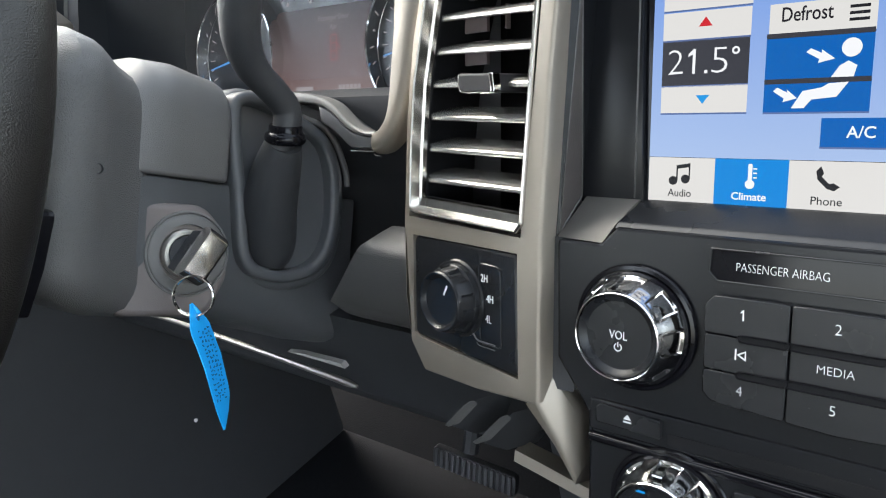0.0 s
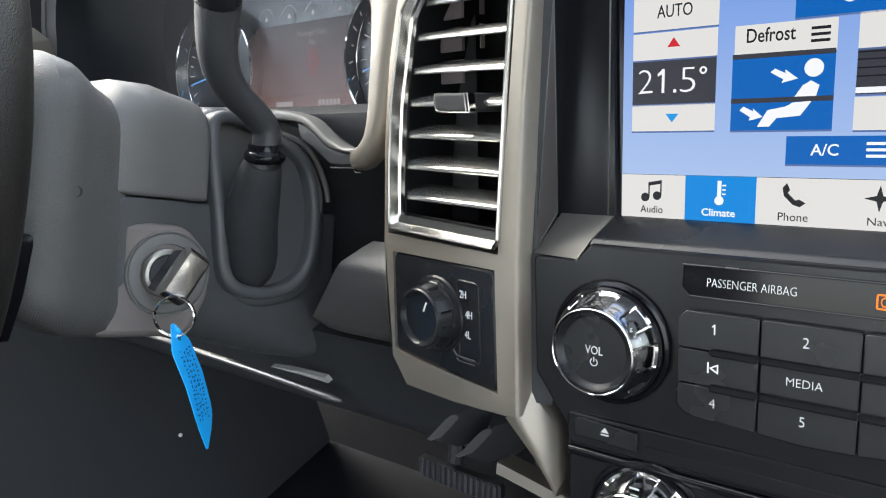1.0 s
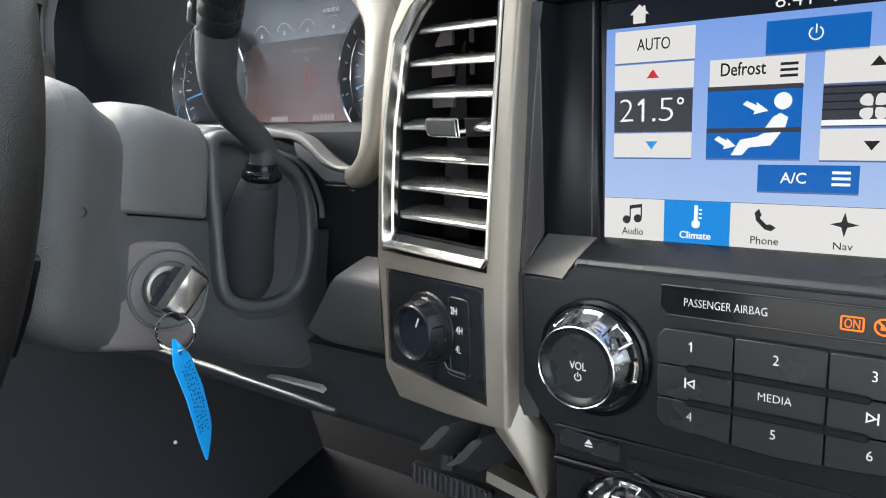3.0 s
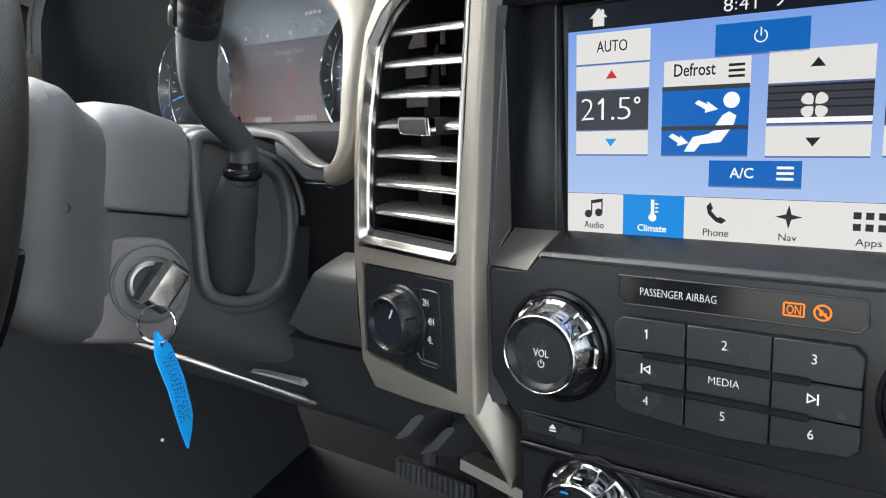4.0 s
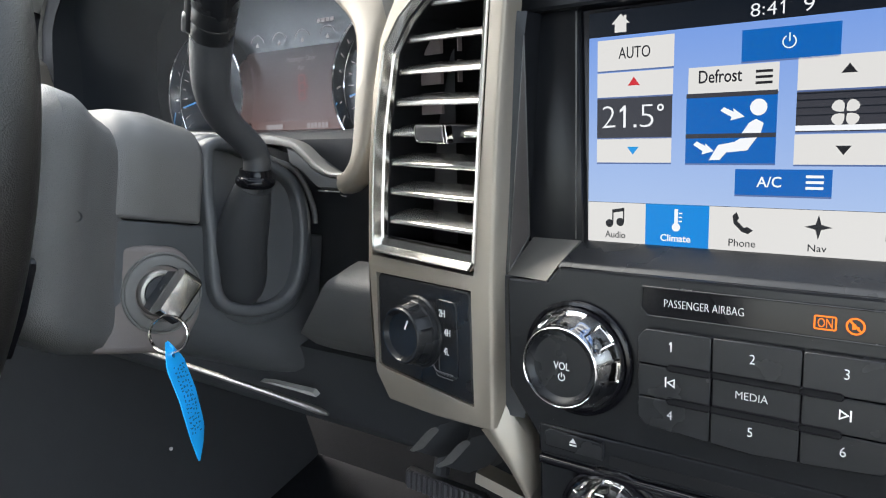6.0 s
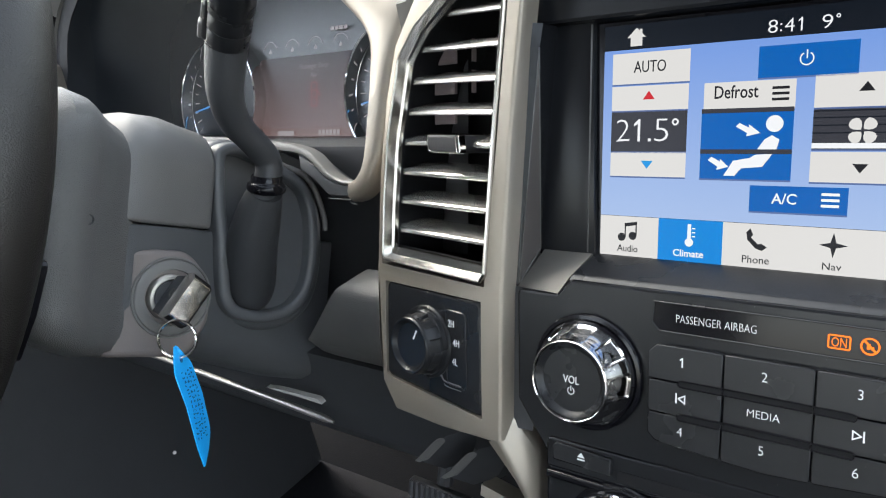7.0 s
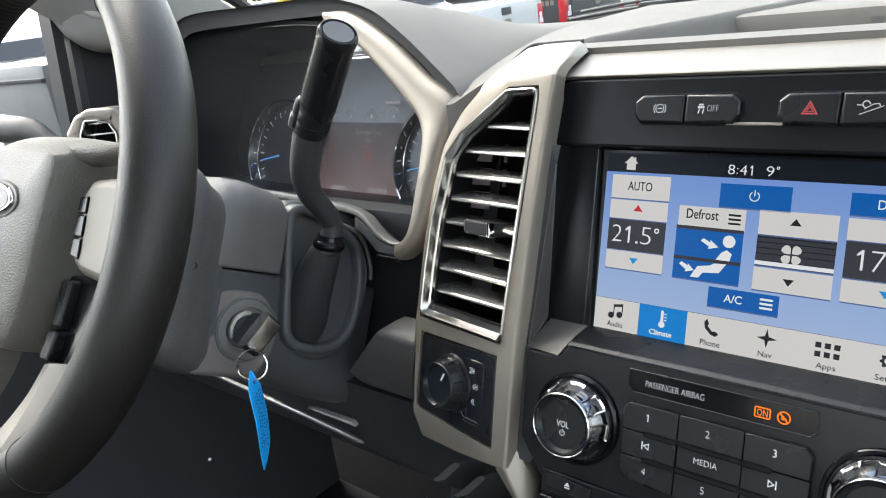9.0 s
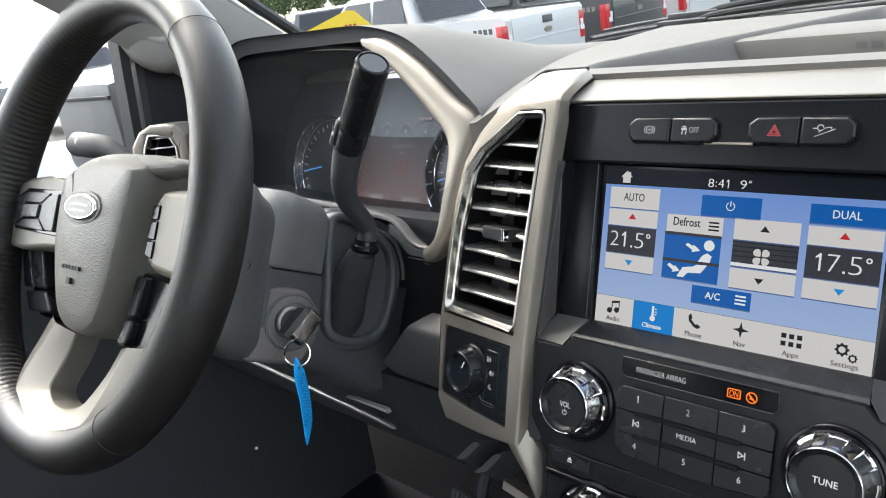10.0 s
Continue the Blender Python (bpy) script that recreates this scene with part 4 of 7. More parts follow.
# right side: a soft crease, then a wall that falls back to the panel
rt = mm([(3.0, -95.5), (3.2, -20.5), (8.2, 55), (18, 142), (19, 149)])
prev = loop(bm, rt, 0.0)
for d, n in ((0.7, -0.0002), (1.4, -0.0008), (1.8, -0.0018)):
    cur = loop(bm, [(p[0] + d * MM, p[1]) for p in rt], n)
    bridge(bm, prev, cur, close=False)
    prev = cur
for k_ in (0.5, 1.0, 1.02):
    cur = [bm.verts.new((p[0] + (1.8 + e[0] * k_) * MM - (0.004 if k_ > 1 else 0), p[1], e[1] * MM * k_)) for p, e in zip(rt, ((0, -10.5), (0, -10.5), (0, -11.5), (-4.5, -15.5), (-6.5, -17)))]
    bridge(bm, prev, cur, close=False)
    prev = cur
# top: a facet that leans back towards the dash
A_ = [Vector(p) * MM for p in ((-43, 142, 0), (-20, 147.5, 0), (19, 149, 0), (20.8, 149, -1.8), (14.3, 149, -17))]
B_ = [Vector(p) * MM for p in ((-46, 177, -47), (-34, 178.5, -50), (-10, 179, -56), (-7, 177, -57), (-4, 172, -58))]
rows_ = [A_] + [[a.lerp(b, t_) + Vector((0, 0.0016 * k_, 0.0)) for a, b in zip(A_, B_)] for t_, k_ in ((0.03, 1), (0.08, 1.7), (0.3, 2), (0.7, 1.6), (0.94, 1.0), (1.0, 0.0))] + [[b + Vector((0, -0.010, -0.003)) for b in B_]]
vs_ = [[bm.verts.new(p) for p in r_] for r_ in rows_]
for r0_, r1_ in zip(vs_, vs_[1:]):
    bridge(bm, r0_, r1_, close=False)
# lower lip, and the leg that turns down and inwards
lip = mm([(-91, -86), (-80, -99.5), (-40, -99), (3.0, -95.5)])
prev = loop(bm, lip, 0.0)
for d, n in ((1.0, -0.0006), (2.2, -0.003), (4.0, -0.012), (7.0, -0.045)):
    cur = loop(bm, [(p[0] + (d * 0.5 * MM if i == 0 else 0), p[1] - d * MM) for i, p in enumerate(lip)], n)
    bridge(bm, prev, cur, close=False)
    prev = cur
bmesh.ops.remove_doubles(bm, verts=bm.verts, dist=2e-5)
part("pillar_body", bm, SILVER, pillar, "satin champagne silver plastic", PILLAR, angle=40)
# the leg turns down and inwards: a shaded right facet and a narrow underside
bm = bmesh.new()
leg = [[bm.verts.new(Vector(p) * MM) for p in row] for row in (
    ((1, -83, -16), (4.2, -84, -9.5), (3.2, -95.3, -0.3), (-4.5, -98, -1.2), (-5, -101, -16)),
    ((13, -100, -27), (16.4, -102, -16), (11.0, -114.5, -6.8), (8.0, -117.5, -8.5), (7, -120, -22)),
    ((13, -131, -30), (16.8, -130, -19), (17.4, -134, -13.2), (15.8, -137, -15), (15, -139, -30)))]
for a, b in zip(leg, leg[1:]):
    for n in range(4):
        bm.faces.new((a[n], a[n + 1], b[n + 1], b[n]))
bm.faces.new(leg[2])
ridge = [e for e in bm.edges if e.verts[0] in (leg[0][2], leg[1][2], leg[2][2]) and e.verts[1] in (leg[0][2], leg[1][2], leg[2][2])]
bmesh.ops.bevel(bm, geom=ridge, offset=0.0022, segments=4, profile=0.5, affect="EDGES")
bmesh.ops.recalc_face_normals(bm, faces=bm.faces)
part("lower_leg", bm, SILVER, pillar, "", PILLAR, angle=50)
# dark backing between the pillar's wall and the radio panel
part("wall_backing", sheet([[(u * MM, v * MM, n * MM) for u, n in ((a0, -9.8), (a0 + 6, -11.2), (a0 + 12, -13))] for a0, v in ((3.4, -90), (3.4, -55), (3.5, -17))]), RUBBER, pillar, "dark backing strip", PILLAR, angle=60)
# dark joint round the pillar's outer edge
joint = [(-86.5, 77, -4), (-78.5, 107, -4), (-62.5, 128.5, -4), (-46, 145, -6), (-49, 166, -32), (-48, 179, -48), (-34, 180.5, -52), (-10, 181, -58), (-3, 173.5, -60)]
part("trim_joint", tube(smooth_path([(u * MM, v * MM - 0.0012, n * MM) for u, v, n in joint[:-1]], 5), 0.0015, 8), BLACKTRIM, pillar, "dark joint beside the trim", PILLAR)
# chrome frame of the outlet
vo = rounded(vent_out, [0.004, 0.003, 0.003, 0.0, 0.003, 0.004, 0.008, 0.012, 0.012, 0.0, 0.0], 3)


def vent_line(d, sink):
    """The outlet's outline drawn in by d, its foot raised by sink."""
    return [Vector((p[0], p[1] + sink * min(1.0, max(0.0, (0.004 - p[1]) / 0.010)))) for p in inset(vo, d)]


bm = bmesh.new()
rows = [loop(bm, vo, -0.006), loop(bm, vo, 0.0004), loop(bm, inset(vo, 0.0005), 0.0014), loop(bm, inset(vo, 0.0013), 0.0019), loop(bm, inset(vo, 0.0022), 0.0014), loop(bm, vent_line(0.0028, 0.0003), -0.0016), loop(bm, vent_line(0.0031, 0.0010), -0.0036), loop(bm, vent_line(0.0040, 0.0034), -0.0044), loop(bm, vent_line(0.0043, 0.0040), -0.0046), loop(bm, vent_line(0.0047, 0.0042), -0.0074)]
for a, b in zip(rows, rows[1:]):
    bridge(bm, a, b)
vent = part("vent_frame", bm, VENT_CHROME, pillar, "bright chrome outlet frame", PILLAR, angle=28)
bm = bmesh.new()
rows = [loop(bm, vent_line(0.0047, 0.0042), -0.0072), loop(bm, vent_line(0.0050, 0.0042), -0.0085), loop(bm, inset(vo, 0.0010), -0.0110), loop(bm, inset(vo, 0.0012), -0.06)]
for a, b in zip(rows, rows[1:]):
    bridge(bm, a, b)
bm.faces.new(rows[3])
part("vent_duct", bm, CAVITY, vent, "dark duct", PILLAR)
for i in range(8):
    vl, vr = 122.6 - 16.6 * i, 120.4 - 16.55 * i
    lo_ = (-45, -66, -75, -79.5, -82.5, -85, -87, -89.4)[i] + 1.0
    hi_ = (4.5, 2.6, 0.6, -1.6, -3.4, -5.0, -6.6, -7.8)[i] + 0.2
    bm = bmesh.new()
    prof = [(-0.0112, 0.0003), (-0.0092, -0.0010), (-0.0086, -0.0018), (-0.0086, -0.0030), (-0.0092, -0.0036), (-0.0110, -0.0036), (-0.027, 0.0014), (-0.027, 0.0036), (-0.0124, 0.0006)]
    rows = []
    for u, v in ((lo_, vl), ((lo_ + hi_) / 2, (vl + vr) / 2), (hi_, vr)):
        rows.append([(u * MM, v * MM + h, n) for n, h in prof])
    loft(rows, bm)
    part("slat", bm, SLAT, vent, "", PILLAR, angle=20)
for v0 in (97.6, 81.0, 64.4):
    part("vane", plate(mm(rect(-76, v0, -59, v0 + 12)), -0.030, -0.028), VANE, vent, "", PILLAR)
    if v0 > 70:
        part("vane", plate(mm(rect(-45.4, v0, -44.7, v0 + 12)), -0.031, -0.028), VANE, vent, "", PILLAR)
tab = rounded(mm([(-49.6, 58.2), (-24.2, 57.4), (-23.2, 48.4), (-46.6, 49.2), (-48.8, 50.8)]), 0.0012, 3)
tb = part("vent_tab", plate(tab, -0.024, 0.0005, 0.0012, 3), BLACKTRIM, vent, "dark grip tab", PILLAR)
part("tab_edge", tube(smooth_path([(-0.0489, 0.0580, -0.010), (-0.0492, 0.0581, -0.0010), (-0.0492, 0.0548, 0.0002), (-0.0486, 0.0512, 0.0002), (-0.0464, 0.0495, 0.0002), (-0.0360, 0.0491, 0.0002), (-0.0262, 0.0487, 0.0002)], 4), 0.0005, 8), CHROME, tb, "thin chrome edge", PILLAR)
part("tab_clip", ring(rounded(mm([(-27.0, 57.8), (-24.0, 57.6), (-22.8, 48.2), (-25.8, 48.0)]), 0.0010), inset(rounded(mm([(-27.0, 57.8), (-24.0, 57.6), (-22.8, 48.2), (-25.8, 48.0)]), 0.0010), 0.0009), -0.003, 0.0016, 0.0003, 2), CHROME, tb, "bright chrome clip", PILLAR, angle=20)
# four-wheel-drive switch
sw = part("drive_switch", plate(rounded(p4, 0.0042, 5), -0.02, -0.0005, 0.0022, 3), BUTTON, pillar, "black drive mode switch plate", PILLAR)
part("switch_inset", ring(rounded(mm([(-36.5, -33.5), (-20.5, -34), (-19.5, -75.5), (-35.5, -75)]), 0.003), inset(rounded(mm([(-36.5, -33.5), (-20.5, -34), (-19.5, -75.5), (-35.5, -75)]), 0.003), 0.0008), -0.002, 0.0001, 0.0003, 1), BUTTON, sw, "", PILLAR)
for s, u, v in (("2H", -31.2, -40.8), ("4H", -27.2, -50.7), ("4L", -28.2, -61.1)):
    letters(s, 0.0056, (u * MM, v * MM, 0.0005), WHITE_INK, sw, PILLAR, squeeze=0.75)
# paler tubes paint the faint highlight under the switch inset
part("switch_glint", tube(smooth_path([(-0.0398, -0.0705, 0), (-0.0385, -0.0724, 0), (-0.0358, -0.0738, 0), (-0.0240, -0.0739, 0)], 4), 0.0005, 6), SHROUD, sw, "faint highlight painted as a paler line", PILLAR)
part("switch_glint", tube(smooth_path([(-0.0372, -0.0748, 0), (-0.0350, -0.0762, 0), (-0.0240, -0.0763, 0)], 4), 0.0003, 6), SHROUD, sw, "faint highlight painted as a paler line", PILLAR)
kb = part("drive_knob", lathe([(0.0205, -0.004), (0.0205, 0.0002), (0.0196, 0.0010), (0.0184, 0.0012), (0.0180, 0.0034), (0.0177, 0.0038), (0.0164, 0.0098), (0.0160, 0.0104), (0.0156, 0.0122), (0.0149, 0.0130), (0.0140, 0.0129), (0.0126, 0.0114), (0.0118, 0.0110), (0, 0.0110)], 144, at=(-0.0520, -0.0545), wave=lambda a, r, h: (-0.0012 * min(1.0, max(0.0, math.cos(a * 7 - 0.6) * 3 + 0.6)) if 0.0036 < h < 0.0100 else 0)), BUTTON, sw, "ribbed black rotary knob", PILLAR, angle=24)
flat("knob_mark", [[(-0.0498, -0.0505), (-0.0488, -0.0509), (-0.0461, -0.0459), (-0.0471, -0.0454)]], 0.0115, WHITE_INK, kb, PILLAR)

# ---- steering column ----
column = thing("steering_column", "charcoal plastic steering column shroud with ignition lock", "steering column", (-0.415, -0.05, 1.40))


def section(n, w, top, bot, r, k=5):
    """A rounded section across the column, w half wide."""
    return [(p[0], p[1], n) for p in rounded([(-w, bot), (w, bot), (w, top), (-w, top)], [r * 0.6, r * 0.6, r, r], k)]


rear = [section(-0.052, 0.088, 0.036, -0.070, 0.03), section(-0.058, 0.100, 0.049, -0.080, 0.030), section(-0.070, 0.1055, 0.0550, -0.084, 0.030),
        section(-0.088, 0.0995, 0.0540, -0.092, 0.032), section(-0.102, 0.0895, 0.0470, -0.094, 0.028), section(-0.112, 0.0860, 0.0420, -0.095, 0.024), section(-0.119, 0.0840, 0.0360, -0.088, 0.022)]
part("rear_collar", loft(rear), SHROUD_TEX, column, "pebbled dark grey collar behind the wheel", WHEEL, angle=50)
upper = []
for n, w, top in ((-0.112, 0.0850, 0.0440), (-0.119, 0.0880, 0.0515), (-0.140, 0.0860, 0.0535), (-0.158, 0.0840, 0.0515), (-0.171, 0.0832, 0.0502), (-0.1745, 0.0826, 0.0496), (-0.1757, 0.0810, 0.0480), (-0.1760, 0.0700, 0.0400), (-0.260, 0.0680, 0.0360)):
    upper.append([(p[0], p[1], n) for p in rounded([(-w, -0.0142), (w, -0.0142), (w, top), (-w, top)], [0.003, 0.003, 0.028, 0.028], 5)])
part("upper_shroud", loft(upper), SHROUD, column, "smooth charcoal upper shroud", WHEEL, angle=50)
lower = []
for n, w, bot in ((-0.110, 0.0850, -0.090), (-0.130, 0.0850, -0.096), (-0.156, 0.0815, -0.100), (-0.176, 0.0760, -0.102), (-0.215, 0.0750, -0.108), (-0.262, 0.0740, -0.122), (-0.300, 0.0720, -0.128)):
    lower.append([(p[0], p[1], n) for p in rounded([(-w, bot), (w, bot), (w, -0.0150), (-w, -0.0150)], [0.03, 0.03, 0.002, 0.002], 5)])
part("lower_shroud", loft(lower), PLASTIC, column, "dark lower shroud", WHEEL, angle=50)
# small screw hole in the collar
LOCK = frame_of(WHEEL @ Vector((0.0905, -0.0578, -0.1425)), (WHEEL.to_3x3() @ Vector((0.22, 0, -0.975))).normalized(), (WHEEL.to_3x3() @ Vector((0, 1, 0))).normalized(), (WHEEL.to_3x3() @ Vector((0.975, 0, 0.22))).normalized())
HOLE = frame_of(WHEEL @ Vector((0.1010, -0.0155, -0.0818)), WHEEL.to_3x3() @ Vector((0, 0, -1)), WHEEL.to_3x3() @ Vector((0, 1, 0)), WHEEL.to_3x3() @ Vector((1, 0, 0)))
part("screw_hole", lathe([(0.0028, -0.003), (0.0028, 0.0007), (0.0025, 0.0009), (0.0020, 0.0002), (0.0018, -0.003)], 24), RUBBER, column, "", HOLE)
# ignition pod and lock
pod = rounded([(-0.042, -0.036), (0.016, -0.037), (0.0275, -0.014), (0.0265, 0.012), (0.011, 0.0285), (-0.042, 0.0285)], [0.010, 0.012, 0.016, 0.014, 0.016, 0.004], 5)
part("ignition_pod", plate(pod, -0.03, -0.0005, 0.004, 4), POD, column, "warm dark grey ignition pod", LOCK)
lockp = part("ignition_lock", lathe([(0.0250, -0.006), (0.0250, 0.0000), (0.0245, 0.0007), (0.0238, 0.0007), (0.0233, -0.0002), (0.0227, 0.0005), (0.0221, 0.0008), (0.0200, 0.0011), (0.0172, 0.0012), (0.0166, -0.001), (0.0152, -0.0022), (0.0134, -0.0024)], 56, at=(0.0018, 0), cap=False), SHROUD, column, "round dark ignition lock bezel", LOCK)
part("lock_barrel", lathe([(0.0142, -0.003), (0.0142, 0.0034), (0.0132, 0.0046), (0.0114, 0.0048), (0.0106, 0.0038), (0.0102, 0.0026), (0, 0.0026)], 48), DULLSTEEL, lockp, "worn metal lock barrel", LOCK)
part("lock_face", lathe([(0.0103, 0.0), (0.0103, 0.0034), (0.0098, 0.0038), (0, 0.0038)], 40), RUBBER, lockp, "black lock face", LOCK)
key = thing("ignition_key", "black headed car key with bright edge, standing in the ignition", "key", (-0.29, -0.10, 1.40))
KEYM = LOCK @ Matrix.Rotation(radians(58), 4, "Z")
KEYH = KEYM @ frame_of((0, 0, 0.003), (1, 0, 0), (0, 0, 1), (0, -1, 0))
head = rounded([(-0.0125, 0.0), (0.0125, 0.0), (0.0135, 0.014), (0.0125, 0.0235), (-0.0125, 0.0235), (-0.0135, 0.014)], 0.003, 4)
part("key_head", plate(head, -0.0055, 0.0055, 0.0018, 3), RUBBER, key, "black plastic key head", KEYH)
spine = rounded([(-0.0150, 0.0165), (0.0150, 0.0165), (0.0152, 0.0250), (0.0128, 0.0290), (-0.0128, 0.0290), (-0.0152, 0.0250)], 0.0022, 4)
part("key_spine", plate(spine, -0.0070, 0.0070, 0.0026, 4), STEEL, key, "worn bright metal key edge", KEYH, angle=45)
flat("key_badge", [arc_band(0.0015, 0.010, 0.0020, 0.0026, 0, 350)], 0.0057, STEEL, key, KEYH)
flat("key_badge", [arc_band(0.0015, 0.010, 0.0020, 0.0026, 0, 350)], -0.0055, STEEL, key, KEYH)
# split ring and the paper tag that hangs from it
RINGC = Vector((-0.2890, -0.1150, 1.4020))
_rn = Vector((0.62, -0.68, 0.30)).normalized()
_ru = Vector((0, 0, 1)).cross(_rn).normalized()
RINGM = frame_of(RINGC, _ru, _rn.cross(_ru), _rn)
bm = bmesh.new()
for dz in (-0.0006, 0.0006):
    tube([(0.0104 * math.cos(2 * math.pi * i / 40), 0.0104 * math.sin(2 * math.pi * i / 40), dz) for i in range(40)], 0.00065, 6, bm, closed=True)
solo("key_ring", bm, CHROME, "thin bright steel split ring on the key", "key ring", RINGM)
tag = thing("key_tag", "bright blue plastic key tag hanging from the ring", "key tag", (-0.284, -0.118, 1.33))
TAG_TOP, TAG_LOW = Vector((-0.2900, -0.1170, 1.3985)), Vector((-0.2807, -0.1305, 1.3290))
_tv = (TAG_TOP - TAG_LOW).normalized()
_tn = Vector((0.80, 0.60, 0.0))
_tn = (_tn - _tv * _tn.dot(_tv)).normalized()
TAGM = frame_of(TAG_LOW, _tv.cross(_tn), _tv, _tn)
L = (TAG_TOP - TAG_LOW).length
prof = [(0.0, 0.0006, 0.0006), (0.10, 0.0040, 0.0085), (0.20, 0.0072, 0.0124), (0.24, 0.0080, 0.0128), (0.30, 0.0092, 0.0126), (0.55, 0.0112, 0.0120), (0.80, 0.0124, 0.0108), (0.84, 0.0116, 0.0098), (0.90, 0.0082, 0.0066), (0.97, 0.0034, 0.0034), (1.0, 0.0012, 0.0012)]
bm = bmesh.new()
rows = []
for t, wl, wr in prof:
    bow = 0.0035 * math.sin(math.pi * t)
    rows.append([(-wl, t * L, bow), (-wl * 0.4, t * L, bow + 0.0004), (wr * 0.4, t * L, bow + 0.0004), (wr, t * L, bow)])
sheet(rows, bm, 0.0006, (0, 0, -1))
part("tag_body", bm, BLUE_TAG, tag, "", TAGM)
bm = bmesh.new()
_tr = random.Random(5)
for x0 in (-0.0064, -0.0026, 0.0012, 0.0050):
    t = 0.22 + _tr.uniform(0.0, 0.05)
    while t < 0.80:
        run = _tr.uniform(0.006, 0.022)
        bow = 0.0035 * math.sin(math.pi * t) + 0.0007
        lean = _tr.uniform(-0.0012, 0.0012)
        y0, y1 = t * L, (t + run) * L
        plate([(x0, y0), (x0 + 0.0006, y0), (x0 + 0.0006 + lean, y1), (x0 + lean, y1)], bow - 0.0003, bow + 0.0001, 0, bm=bm)
        if _tr.random() < 0.6:
            plate([(x0, y0), (x0 + _tr.uniform(0.0012, 0.0026), y0), (x0 + 0.0016, y0 + 0.0006), (x0, y0 + 0.0006)], bow - 0.0003, bow + 0.0001, 0, bm=bm)
        t += run + _tr.uniform(0.012, 0.030)
plate(disc(-0.0008, 0.885 * L, 0.0014, 12), 0.0002, 0.0020, 0, bm=bm)
part("tag_print", bm, BLUE_INK, tag, "lines of small dark writing and a punched hole", TAGM, smooth=False)
part("tag_tie", tube([RINGC + Vector((0, 0, -0.0116)), TAG_TOP + Vector((0.0, 0, -0.002))], 0.0012, 6), BLUE_TAG, tag)

# ---- gear lever with its boot ----
BOOT = frame_of(WHEEL @ Vector((0.0835, -0.015, -0.222)), (WHEEL.to_3x3() @ Vector((0.10, 0, -0.995))).normalized(), WHEEL.to_3x3() @ Vector((0, 1, 0)), (WHEEL.to_3x3() @ Vector((0.995, 0, 0.10))).normalized())
lever = thing("gear_lever", "black column gear lever with a thick round grip", "gear lever", (-0.33, -0.01, 1.44))
_b = [(-44, 56), (-47.5, 47), (-45, 21), (-40.3, -4.5), (-37, -30), (-33, -46), (-24, -56), (-8, -60.5), (8, -60.5), (25, -56), (38, -45), (44.5, -26), (45, 0), (40, 24), (30, 40), (12, 49), (-12, 57), (-32, 60)]
_b = smooth_path([(p[0] * MM, p[1] * MM, 0) for p in _b[-2:] + _b + _b[:3]], 3)[6:-6]
fo = [Vector((p.x, p.y)) for p in _b[:54]]
part("boot_frame", ring(fo, inset(fo, 0.0085), -0.03, 0.004, 0.0036, 4), PLASTIC, column, "rounded boot frame", BOOT, angle=45)
fi = inset(fo, 0.0080)
bm = bmesh.new()


def boot_height(u, v, f):
    """Height of the rubber boot: a rolled edge and an upright bulge that swells towards the collar."""
    rise = min(1.0, max(0.0, (1 - f) / 0.16))
    rise = rise * rise * (3 - 2 * rise)
    up_ = min(1.0, max(0.0, (v + 0.030) / 0.060))
    mid = -0.004 - 0.008 * up_
    return -0.016 + rise * (0.006 + 0.004 * math.exp(-((u - mid) / 0.017) ** 2))


rows = []
for f in (1.0, 0.98, 0.95, 0.92, 0.88, 0.83, 0.77, 0.70, 0.62, 0.53, 0.44, 0.35, 0.26, 0.17, 0.08):
    rows.append([bm.verts.new((p.x * f - 0.002 * (1 - f), p.y * f, boot_height(p.x * f, p.y * f, f))) for p in fi])
for r0, r1 in zip(rows, rows[1:]):
    bridge(bm, r0, r1)
bm.faces.new(rows[-1])
part("boot", bm, RUBBER, column, "smooth bulging black rubber boot", BOOT, angle=75)
fo2 = [Vector((p.x * 1.14 + 0.006, p.y * 1.08 - 0.002)) for p in fo]
part("boot_flange", plate(fo2, -0.04, -0.006, 0.006, 3), PLASTIC, column, "", BOOT, angle=45)
for arc in ([(4, 51.5), (11, 49.6), (22, 47.8), (29, 44.9), (37, 38), (42.8, 29.7), (49, 17.5), (51, 8)], [(8, 44.5), (20, 42), (30, 36), (38, 25), (43, 12), (44, 0)]):
    part("boot_rib", tube(smooth_path([(u * MM, v * MM, 0.0015) for u, v in arc], 5), 0.0021, 8), SHROUD, column, "", BOOT, angle=60)
COLLAR = Vector((-0.3088, -0.0132, 1.4533))
CAXIS = Vector((0.15, 0.27, 0.95)).normalized()
_cu = Vector((1, 0, 0)) - CAXIS * CAXIS.x
COLM = frame_of(COLLAR, _cu.normalized(), CAXIS.cross(_cu.normalized()), CAXIS)
part("lever_socket", tube(smooth_path([(-0.0296, 0.0275, 0.0352), (-0.0238, 0.0100, 0.0210), (-0.0165, -0.0120, 0.0060), (-0.0080, -0.0320, -0.0060), (-0.0020, -0.0450, -0.0170)], 5), [0.0108, 0.0120, 0.0130, 0.0138, 0.0145, 0.0152, 0.0158, 0.0163, 0.0168, 0.0172, 0.0176, 0.0179, 0.0182, 0.0184, 0.0186, 0.0187, 0.0186, 0.0183, 0.0177, 0.0166, 0.0145], 32), RUBBER, lever, "smooth rubber sleeve", BOOT, angle=60)
